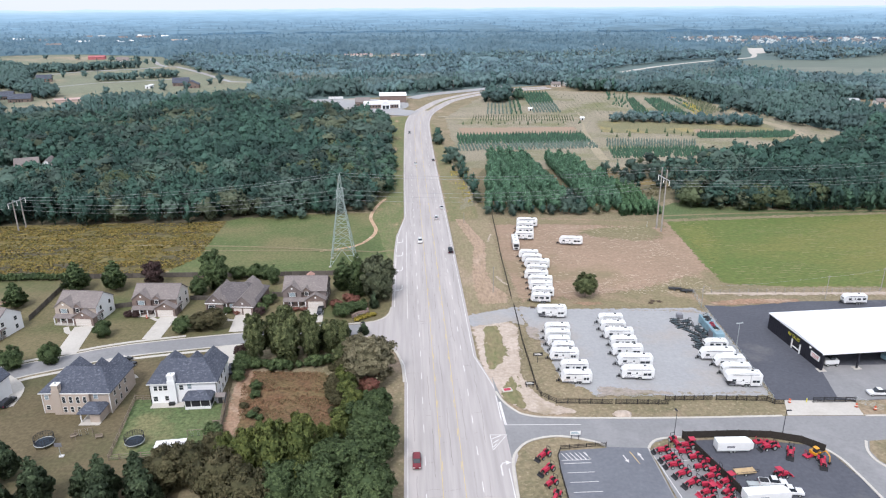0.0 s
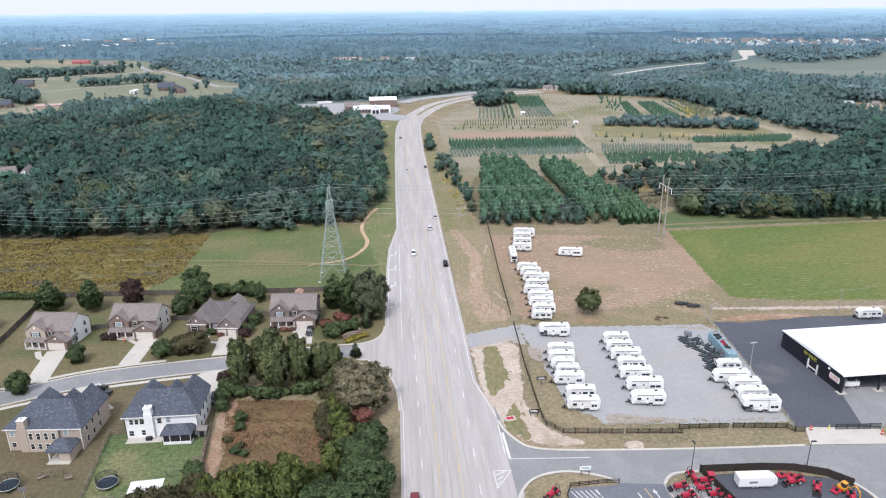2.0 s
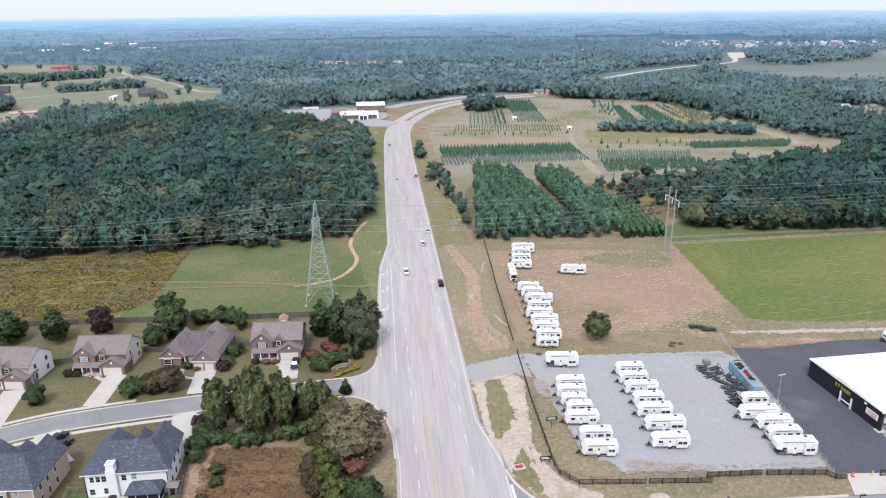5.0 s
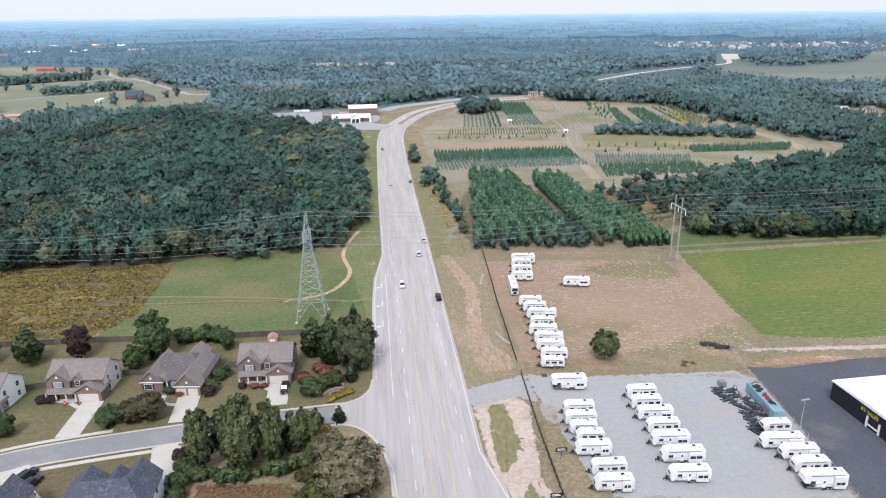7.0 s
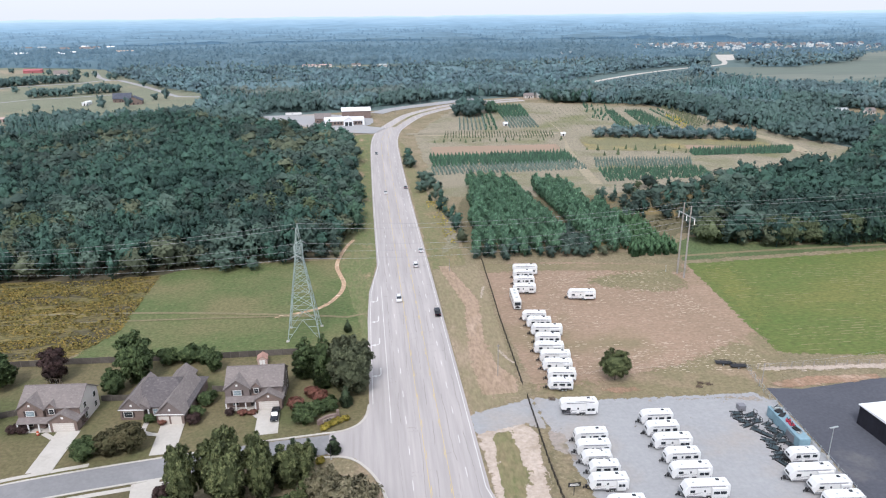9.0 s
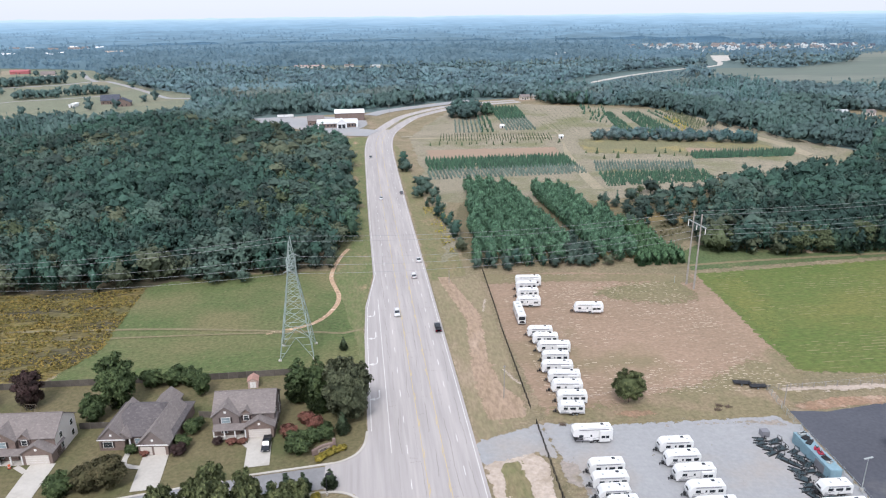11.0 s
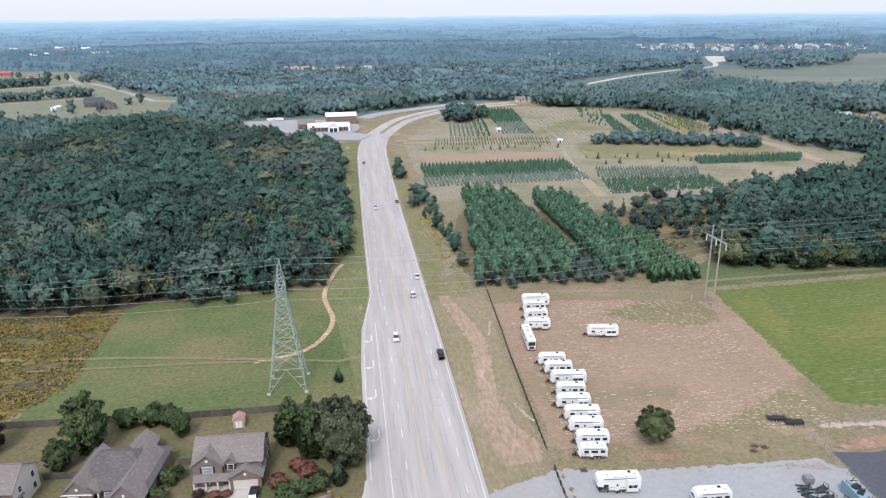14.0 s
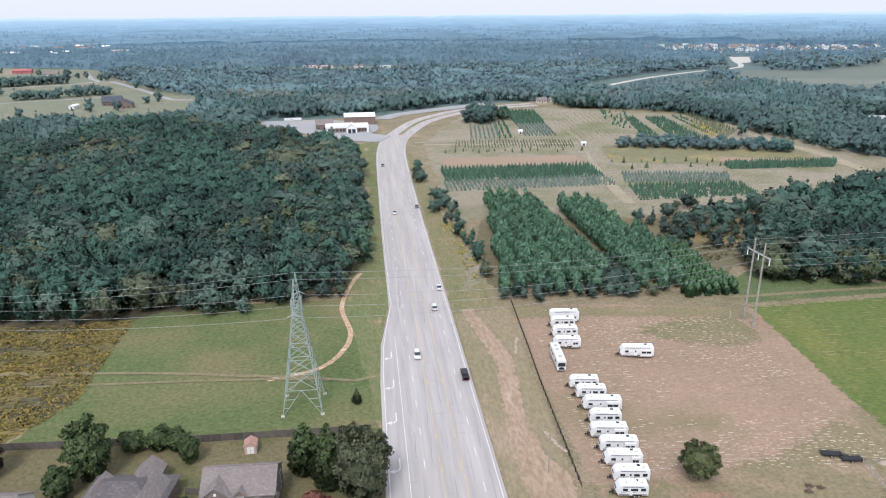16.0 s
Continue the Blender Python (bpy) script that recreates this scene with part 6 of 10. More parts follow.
# ---- travel trailers ----
def travel_trailer(length, high, nose, slide, stripes, label):
    """A white towed caravan; its hitch points to -x and its door side to -y."""
    root = thing("travel_trailer", label, "trailer")
    x0, x1, lo = -length / 2, length / 2, 0.62
    if nose == "round":
        prof = [(x0 + 0.25, lo), (x0, lo + 0.75), (x0 + 0.05, lo + 1.4), (x0 + 0.4, high - 0.45), (x0 + 0.95, high - 0.08), (x0 + 1.5, high), (x1 - 0.5, high), (x1 - 0.12, high - 0.14), (x1, high - 0.6), (x1, lo + 0.15), (x1 - 0.5, lo)]
    elif nose == "fifth":
        prof = [(x0 + 2.6, lo), (x0 + 2.45, lo + 1.0), (x0 + 0.35, lo + 1.15), (x0, lo + 1.5), (x0 + 0.12, high - 0.5), (x0 + 0.7, high), (x0 + 3, high), (x0 + 3.4, high - 0.25), (x1 - 0.3, high - 0.2), (x1, high - 0.5), (x1, lo), (x1 - 0.4, lo)]
    else:
        prof = [(x0 + 0.6, lo), (x0, lo + 1.0), (x0 + 0.15, lo + 1.3), (x0 + 0.9, high - 0.1), (x0 + 1.4, high), (x1 - 0.3, high), (x1, high - 0.35), (x1, lo), (x1 - 0.6, lo)]
    bm = extrude(prof, -1.22, 1.22)
    bmesh.ops.bevel(bm, geom=[e for e in bm.edges if abs(e.verts[0].co.y - e.verts[1].co.y) < 0.01 and e.verts[0].co.z > 1.0], offset=0.1, segments=2, profile=0.5, affect='EDGES')
    part("body", bm, WHITE_SHELL, root)
    part("roof", boxes((x0 + 1.6, x1 - 0.45, -1.02, 1.02, high - 0.02, high + 0.03)), ROOF_SHELL, root)
    part("chassis", boxes((x0 + 0.6, x1 - 0.3, -0.9, 0.9, 0.45, lo + 0.02)), DARK_TRIM, root)
    if nose != "fifth":
        bm = rods([((x0 + 0.6, -0.7, 0.5), (x0 - 1.1, 0, 0.5)), ((x0 + 0.6, 0.7, 0.5), (x0 - 1.1, 0, 0.5))], 0.07, 6)
        rod(bm, (x0 - 0.9, 0, 0.06), (x0 - 0.9, 0, 0.8), 0.06)
        part("hitch", bm, DARK_TRIM, root)
        part("gas_bottle_cover", boxes((x0 - 0.55, x0 - 0.15, -0.35, 0.35, 0.5, 1.05), bevel=0.06), DARK_TRIM, root, "dark plastic bottle cover")
    else:
        part("landing_leg", boxes((x0 + 2.3, x0 + 2.45, -0.9, -0.75, 0, 1.0), (x0 + 2.3, x0 + 2.45, 0.75, 0.9, 0, 1.0)), DARK_TRIM, root)
    for x in (0.55, 1.4):
        for y in (-1.12, 1.12):
            wheel(root, (x, y, 0.36), 0.36, 0.22)
    part("fender", boxes((0.05, 1.9, -1.25, -1.2, 0.6, 0.86)), DARK_TRIM, root)
    part("air_conditioner", boxes((0.1, 1.0, -0.4, 0.4, high + 0.03, high + 0.3), bevel=0.07), ROOF_SHELL, root)
    for x in (x0 + 2.2, x1 - 1.3):
        part("roof_vent", boxes((x - 0.22, x + 0.22, -0.5, -0.06, high + 0.03, high + 0.14), bevel=0.03), STEEL, root)
    wz = lo + 1.05
    for a, b, h in ((x0 + 1.4, x0 + 2.4, 0.62), (x1 - 1.6, x1 - 0.6, 0.68)):
        part("window", boxes((a, b, -1.26, -1.21, wz, wz + h), bevel=0.02), DARK_GLASS, root)
    part("awning", rods([((x0 + 1.4, -1.3, high - 0.3), (x1 - 1.1, -1.3, high - 0.3))], 0.09, 6), DECAL_GREY, root, "rolled grey awning")
    part("belt_stripe", boxes((x0 + 0.7, x1 - 0.3, -1.232, -1.221, lo + 0.06, lo + 0.32)), DECAL_GREY, root)
    part("skylight", boxes((x1 - 2.6, x1 - 1.9, 0.1, 0.7, high + 0.03, high + 0.16), bevel=0.03), DARK_GLASS, root)
    dx = x0 + 0.42 * length
    door = part("door", boxes((dx, dx + 0.68, -1.25, -1.21, lo + 0.1, lo + 2.0)), WHITE_SHELL, root)
    part("door_window", boxes((dx + 0.15, dx + 0.53, -1.265, -1.25, lo + 1.15, lo + 1.65)), DARK_GLASS, door)
    part("step", boxes((dx + 0.05, dx + 0.65, -1.5, -1.2, 0.3, 0.36)), DARK_TRIM, root)
    if slide:
        sx = x1 - 0.75 - slide
        s = part("slide_out", boxes((sx, sx + slide, -1.85, -1.0, lo + 0.12, high - 0.4), bevel=0.03), WHITE_SHELL, root)
        part("slide_window", boxes((sx + 0.3, sx + slide / 2 - 0.06, -1.9, -1.84, wz, wz + 0.65), bevel=0.02), DARK_GLASS, s)
        part("slide_window", boxes((sx + slide / 2 + 0.06, sx + slide - 0.3, -1.9, -1.84, wz, wz + 0.65), bevel=0.02), DARK_GLASS, s)
    else:
        part("window", boxes((x1 - 3.4, x1 - 2.2, -1.26, -1.21, wz, wz + 0.6), bevel=0.02), DARK_GLASS, root)
    mats = {"grey": DECAL_GREY, "tan": DECAL_TAN}
    for k, (a, b, z) in enumerate(((0.12, 0.42, lo + 0.75), (0.5, 0.66, lo + 0.62), (0.1, 0.3, lo + 0.45))):
        bm = extrude([(x0 + a * length, z), (x0 + b * length, z + 0.2), (x0 + b * length, z + 0.3), (x0 + a * length, z + 0.07)], -1.235, -1.222)
        part("stripe", bm, mats[stripes], root, "painted swoosh stripe")
    part("nose_window", boxes((x0 + 0.02, x0 + 0.12, -0.7, 0.7, lo + 1.2, lo + 1.6)), DARK_GLASS, root)
    return root


TRAILERS = {k: travel_trailer(*v) for k, v in {
    "a": (7.6, 3.25, "round", 0, "grey", "white travel trailer with rounded nose and grey stripes"),
    "b": (8.6, 3.3, "round", 2.6, "grey", "white travel trailer with slide-out and dark windows"),
    "c": (8.2, 3.3, "slant", 1.9, "tan", "white travel trailer with slanted nose and small slide-out"),
    "d": (9.6, 3.4, "slant", 3.2, "grey", "long white travel trailer with wide slide-out"),
    "e": (9.2, 3.9, "fifth", 2.4, "grey", "tall white fifth-wheel trailer with slide-out"),
    "f": (6.6, 3.0, "slant", 0, "grey", "small white travel trailer with flat windows")}.items()}


def row_of(rows, group, tail):
    for kind, xa, xb, y, turn in rows:
        src = TRAILERS[kind]
        x = xb - {"a": 3.8, "b": 4.3, "c": 4.1, "d": 4.8, "e": 4.6, "f": 3.3}[kind] if xb else xa
        ob = copy_thing(src, pose(x, y, 0.05, 0, 0, turn))
        tagged(ob, src["label"] + tail, group=group)


row_of([("a", 0, 39.4, 184.0, -4), ("a", 0, 38.6, 179.6, -4), ("f", 0, 37.6, 175.9, -4), ("f", 0, 38.1, 172.3, -4), ("c", 0, 38.2, 167.7, -4), ("a", 0, 39.2, 160.8, -4), ("c", 0, 38.8, 155.6, -4)], "trailers in the first gravel row", " on gravel")
row_of([("a", 0, 57.2, 189.4, -4), ("a", 0, 56.6, 184.6, -4), ("b", 0, 57.4, 179.6, -4), ("a", 0, 56.7, 174.3, -4), ("b", 0, 56.8, 169.2, -4), ("d", 0, 57.5, 163.2, -4), ("b", 0, 55.7, 156.8, -4)], "trailers in the middle gravel row", " on gravel")
row_of([("f", 0, 82.2, 171.4, -4), ("d", 0, 81.5, 165.4, -4), ("c", 0, 82.3, 161.2, -4), ("a", 0, 81.9, 156.8, -4), ("e", 0, 82.2, 151.6, -4)], "trailers in the row by the chain-link fence", " on gravel")
row_of([("e", 0, 41.0, 195.8, -4)], "", " alone on gravel")
row_of([("e", 0, 48.8, 290.0, -6), ("a", 0, 46.4, 286.0, -6), ("a", 0, 45.3, 279.6, -6), ("c", 0, 44.1, 272.4, -6)], "trailers at the field's top", " on brown grass")
row_of([("a", 0, 41.9, 249.6, -8), ("a", 0, 42.3, 244.8, -8), ("d", 0, 44.2, 239.0, -8), ("a", 0, 42.1, 233.2, -8), ("b", 0, 41.5, 227.6, -8), ("b", 0, 41.9, 222.2, -8), ("c", 0, 40.9, 217.2, -8), ("a", 0, 40.4, 211.9, -8), ("f", 0, 38.3, 207.4, -8)], "trailers along the field fence", " on brown grass")
row_of([("d", 0, 63.0, 264.6, -8)], "", " alone on brown grass")
row_of([("a", 0, 141.6, 199.6, -3)], "", " on dark asphalt")


def motorhome(at, turn):
    """A bus-like motorhome; its front points to -y."""
    root = thing("motorhome", "white and grey motorhome with tall black windscreen on grass", "motorhome", at=at, turn=turn)
    part("body", boxes((-1.25, 1.25, -5.6, 5.6, 0.5, 3.5), bevel=0.16), WHITE_SHELL, root)
    part("windscreen", extrude([(-1.05, 1.75), (1.05, 1.75), (0.95, 2.9), (-0.95, 2.9)], -5.66, -5.58), DARK_GLASS, root)
    part("grille", extrude([(-0.9, 0.8), (0.9, 0.8), (0.5, 1.5), (-0.5, 1.5)], -5.66, -5.59), DARK_TRIM, root)
    part("skirt", boxes((-1.27, 1.27, -5.5, 5.5, 0.35, 0.9)), DECAL_GREY, root, "grey painted skirt")
    for y in (-3, 1, 3.4):
        part("side_window", boxes((-1.28, -1.24, y - 0.6, y + 0.6, 1.9, 2.6)), DARK_GLASS, root)
        part("roof_vent", boxes((-0.45, 0.45, y - 0.4, y + 0.4, 3.5, 3.75), bevel=0.06), STEEL, root)
    for y in (-4.0, 3.4):
        for x in (-1.12, 1.12):
            wheel(root, (x, y, 0.45), 0.45, 0.28, 'X')
    return root


motorhome((35.0, 263.5, 0.05), -4)


# ---- houses ----
def gable(x0, x1, y0, y1, z0, z1, rise, along, over=0.45, thick=0.2):
    """Walls and roof of one block; along: the ridge's axis. Returns two meshes."""
    if along == 'x':
        turn = Matrix.Identity(4)
        a0, a1, b0, b1 = x0, x1, y0, y1
    else:
        turn = Matrix(((0, 1, 0, 0), (1, 0, 0, 0), (0, 0, 1, 0), (0, 0, 0, 1)))
        a0, a1, b0, b1 = y0, y1, x0, x1
    mid = (b0 + b1) / 2
    wall = bmesh.new()
    ends = []
    for a in (a0, a1):
        ends.append([wall.verts.new((a, b, z)) for b, z in ((b0, z0), (b1, z0), (b1, z1), (mid, z1 + rise), (b0, z1))])
    wall.faces.new(ends[0])
    wall.faces.new(ends[1][::-1])
    for i in range(5):
        wall.faces.new((ends[0][i], ends[1][i], ends[1][(i + 1) % 5], ends[0][(i + 1) % 5]))
    roof = bmesh.new()
    slope = rise / (mid - b0)
    drop = slope * over
    prof = [(b0 - over, z1 - drop + 0.03), (mid, z1 + rise + 0.03), (b1 + over, z1 - drop + 0.03), (b1 + over, z1 - drop + 0.03 + thick), (mid, z1 + rise + 0.03 + thick * 1.1), (b0 - over, z1 - drop + 0.03 + thick)]
    lo = [roof.verts.new((a0 - over * 0.7, b, z)) for b, z in prof]
    hi = [roof.verts.new((a1 + over * 0.7, b, z)) for b, z in prof]
    for f in ((0, 1, 4, 5), (1, 2, 3, 4)):
        roof.faces.new([lo[i] for i in f])
        roof.faces.new([hi[i] for i in f][::-1])
    for i in range(6):
        roof.faces.new((lo[i], hi[i], hi[(i + 1) % 6], lo[(i + 1) % 6]))
    for bm in (wall, roof):
        bm.transform(turn)
        bmesh.ops.recalc_face_normals(bm, faces=bm.faces)
    return wall, roof


def hip(x0, x1, y0, y1, z1, rise, over=0.45, ridge=None):
    """A hipped roof over a block."""
    x0, x1, y0, y1 = x0 - over, x1 + over, y0 - over, y1 + over
    bm = bmesh.new()
    w, d = x1 - x0, y1 - y0
    ins = min(w, d) / 2 if ridge is None else ridge
    if w >= d:
        tops = [(x0 + ins, (y0 + y1) / 2), (x1 - ins, (y0 + y1) / 2)]
    else:
        tops = [((x0 + x1) / 2, y0 + ins), ((x0 + x1) / 2, y1 - ins)]
    low = [bm.verts.new((x, y, z1 - 0.15)) for x, y in ((x0, y0), (x1, y0), (x1, y1), (x0, y1))]
    rim = [bm.verts.new((x, y, z1 + 0.05)) for x, y in ((x0, y0), (x1, y0), (x1, y1), (x0, y1))]
    a, b = (bm.verts.new((x, y, z1 + rise)) for x, y in tops)
    bm.faces.new(low)
    for i in range(4):
        bm.faces.new((low[i], low[(i + 1) % 4], rim[(i + 1) % 4], rim[i]))
    if w >= d:
        fs = ((rim[0], rim[1], b, a), (rim[1], rim[2], b), (rim[2], rim[3], a, b), (rim[3], rim[0], a))
    else:
        fs = ((rim[0], rim[1], a), (rim[1], rim[2], b, a), (rim[2], rim[3], b), (rim[3], rim[0], a, b))
    for f in fs:
        bm.faces.new(f)
    bmesh.ops.recalc_face_normals(bm, faces=bm.faces)
    return bm


def window(parent, x, z, w, h, y, glass=DARK_GLASS, side='y', out=-1, shutters=False):
    """A window with its frame and glazing bar, on a wall at y (or at x = y with side 'x')."""
    def at(a0, a1, d0, d1, z0, z1):
        lo, hi = sorted((y + out * d0, y + out * d1))
        return (a0, a1, lo, hi, z0, z1) if side == 'y' else (lo, hi, a0, a1, z0, z1)
    fr = part("window", boxes(at(x - w / 2 - 0.1, x + w / 2 + 0.1, -0.02, 0.06, z - 0.1, z + h + 0.1)), TRIM_WHITE, parent)
    part("pane", boxes(at(x - w / 2, x + w / 2, 0.06, 0.075, z, z + h / 2 - 0.03)), glass, fr)
    part("pane", boxes(at(x - w / 2, x + w / 2, 0.06, 0.075, z + h / 2 + 0.03, z + h)), glass, fr)
    if shutters:
        for s in (-1, 1):
            c = x + s * (w / 2 + 0.35)
            part("shutter", boxes(at(c - 0.2, c + 0.2, 0.0, 0.07, z - 0.05, z + h + 0.05)), SHUTTER, parent)


def block(root, wall_mat, roof_mat, *a, name="wall", **k):
    w, r = gable(*a, **k)
    part(name, w, wall_mat, root)
    part("roof", r, roof_mat, root)


def ridge_cap(root, a, b, mat):
    part("ridge_cap", rods([(a, b)], 0.14, 6), mat, root)


def two_storey(at, turn, w, d, front, sides, brick, label, mirror=False):
    """A two-storey house with a gabled bay, a porch and a garage; the front looks to -y."""
    root = thing("house", label, "house", "houses along the side street", at=at, turn=turn)
    s = -1 if mirror else 1
    X = lambda a, b: (min(s * a, s * b), max(s * a, s * b))
    part("wall", boxes((-w / 2, w / 2, 0.0, d, 0, 5.4)), sides, root)
    part("front_wall", boxes((-w / 2 + 0.02, w / 2 - 0.02, -0.06, 0.0, 0, 5.4)), front, root)
    wl, rf = gable(-w / 2, w / 2, 0, d, 5.3, 5.4, 3.1, 'x', 0.45)
    part("gable_wall", wl, sides, root)
    part("roof", rf, SHINGLE_TAUPE, root)
    ridge_cap(root, (-w / 2 - 0.3, d / 2, 8.75), (w / 2 + 0.3, d / 2, 8.75), SHINGLE_TAUPE)
    # two-storey bay
    x0, x1 = X(-w / 2, -w / 2 + 6.0)
    block(root, front, SHINGLE_TAUPE, x0, x1, -0.9, d / 2, 2.9, 5.4, 2.3, 'y', name="bay_wall")
    part("bay_base", boxes((x0, x1, -0.9, 0, 0, 2.9)), brick, root)
    part("gable_vent", boxes(((x0 + x1) / 2 - 0.25, (x0 + x1) / 2 + 0.25, -1.0, -0.88, 6.1, 6.6)), TRIM_WHITE, root)
    window(root, (x0 + x1) / 2, 3.6, 1.9, 1.3, -0.9, SKY_GLASS, shutters=True)
    # small gable over the middle window
    a0, a1 = X(-0.6, 1.8)
    block(root, brick, SHINGLE_TAUPE, a0, a1, -0.35, d / 2 - 1, 2.9, 5.4, 1.1, 'y', 0.3, name="dormer_wall")
    window(root, (a0 + a1) / 2, 3.7, 1.1, 1.2, -0.35, shutters=True)
    # garage wing
    g0, g1 = X(w / 2 - 6.4, w / 2)
    block(root, brick, SHINGLE_TAUPE, g0, g1, -2.4, 3.0, 0, 3.0, 1.9, 'y', name="garage_wall")
    part("gable_vent", boxes(((g0 + g1) / 2 - 0.25, (g0 + g1) / 2 + 0.25, -2.5, -2.38, 3.5, 4.0)), TRIM_WHITE, root)
    gd = part("garage_door", boxes((g0 + 0.7, g1 - 0.7, -2.48, -2.38, 0.02, 2.35)), GARAGE, root)
    for k in range(3):
        part("door_rail", boxes((g0 + 0.7, g1 - 0.7, -2.5, -2.48, 0.56 + 0.58 * k, 0.6 + 0.58 * k)), TRIM_WHITE, gd)
    # porch
    p0, p1 = X(-w / 2 + 0.1, w / 2 - 6.3)
    bm = extrude([(-2.6, 2.55), (-0.9, 3.3), (-0.9, 3.15), (-2.6, 2.42)], p0, p1)
    bm.transform(Matrix(((0, 1, 0, 0), (1, 0, 0, 0), (0, 0, 1, 0), (0, 0, 0, 1))))
    bmesh.ops.recalc_face_normals(bm, faces=bm.faces)
    part("porch_roof", bm, SHINGLE_TAUPE, root)
    part("porch_floor", boxes((p0, p1, -2.5, -0.06, 0, 0.18)), CONCRETE, root)
    for k in range(4):
        c = p0 + 0.2 + (p1 - p0 - 0.4) * k / 3
        part("porch_column", boxes((c - 0.13, c + 0.13, -2.5, -2.24, 0.18, 2.5)), TRIM_WHITE, root)
    window(root, p0 + (p1 - p0) * 0.3, 0.9, 1.3, 1.4, -0.9)
    part("front_door", boxes((p0 + (p1 - p0) * 0.72 - 0.5, p0 + (p1 - p0) * 0.72 + 0.5, -0.16, -0.05, 0.18, 2.3)), SHUTTER, root)
    for z in (1.0, 3.7):
        for y in (2.5, 7.5):
            window(root, y, z, 1.0, 1.3, w / 2, DARK_GLASS, 'x', 1)
    return root


two_storey((-43.2, 209.6, 0.03), -2, 14.0, 9.5, SIDING_BROWN, SIDING_BROWN, BRICK, "two-storey taupe house with brick base, porch and garage")
two_storey((-90.6, 206.0, 0.03), -4, 14.2, 9.5, BRICK, SIDING_CREAM, BRICK, "two-storey brick-fronted house with cream side walls")
two_storey((-113.2, 201.0, 0.03), -8, 13.0, 10.0, SIDING_TAN, SIDING_WHITE, BRICK, "two-storey tan-fronted house with white side walls")
two_storey((-137.5, 190.5, 0.03), -14, 13.0, 10.0, SIDING_TAN, SIDING_WHITE, BRICK, "two-storey white-sided house beside the lawn fence")


def ranch(at, turn):
    """A one-storey house with a great hipped roof and two front gables."""
    root = thing("house", "one-storey brick house with broad taupe hipped roof", "house", "houses along the side street", at=at, turn=turn)
    part("wall", boxes((-8.2, 8.2, 0, 14, 0, 3.0)), BRICK, root)
    part("roof", hip(-8.2, 8.2, 0, 14, 3.0, 4.2, 0.45, 5.6), SHINGLE_DUSK, root, "darker shingled middle roof")
    for x0, x1, y0, rise in ((-8.2, -2.4, -1.2, 2.9), (1.6, 8.2, -3.4, 3.3)):
        block(root, SIDING_BROWN, SHINGLE_TAUPE, x0, x1, y0, 11.5, 2.6, 3.0, rise, 'y', 0.4, name="gable_wall")
        part("gable_base", boxes((x0, x1, y0, 0.5, 0, 2.6)), BRICK, root)
        part("gable_vent", boxes(((x0 + x1) / 2 - 0.25, (x0 + x1) / 2 + 0.25, y0 - 0.1, y0 + 0.02, 3.7, 4.2)), TRIM_WHITE, root)
        part("fascia", boxes((x0 - 0.3, x1 + 0.3, y0 - 0.3, y0 - 0.05, 2.72, 2.9)), TRIM_WHITE, root)
    for x in (3.3, 6.3):
        part("garage_door", boxes((x - 1.25, x + 1.25, -3.48, -3.38, 0.02, 2.25)), GARAGE, root)
    block(root, SIDING_BROWN, SHINGLE_TAUPE, -4.6, -1.2, -0.9, 5, 2.7, 3.0, 1.3, 'y', 0.3, name="porch_gable")
    for x in (-2.6, -1.4):
        part("porch_column", boxes((x - 0.14, x + 0.14, -0.9, -0.62, 0.1, 2.8)), TRIM_WHITE, root)
    window(root, -6.2, 0.8, 2.0, 1.4, -1.2, shutters=True)
    window(root, 0.3, 0.9, 1.7, 1.3, 0.0, SKY_GLASS)
    part("front_door", boxes((-2.4, -1.5, -0.1, 0.0, 0.1, 2.2)), SHUTTER, root)
    block(root, SIDING_BROWN, SHINGLE_TAUPE, -1, 4.0, 10, 18, 0, 2.9, 2.0, 'y', 0.4, name="rear_wall")
    part("roof_vent", rods([((4.8, 9.5, 4.6), (4.8, 9.5, 5.3))], 0.1), STEEL, root)
    return root


ranch((-66.8, 207.2, 0.03), -6)


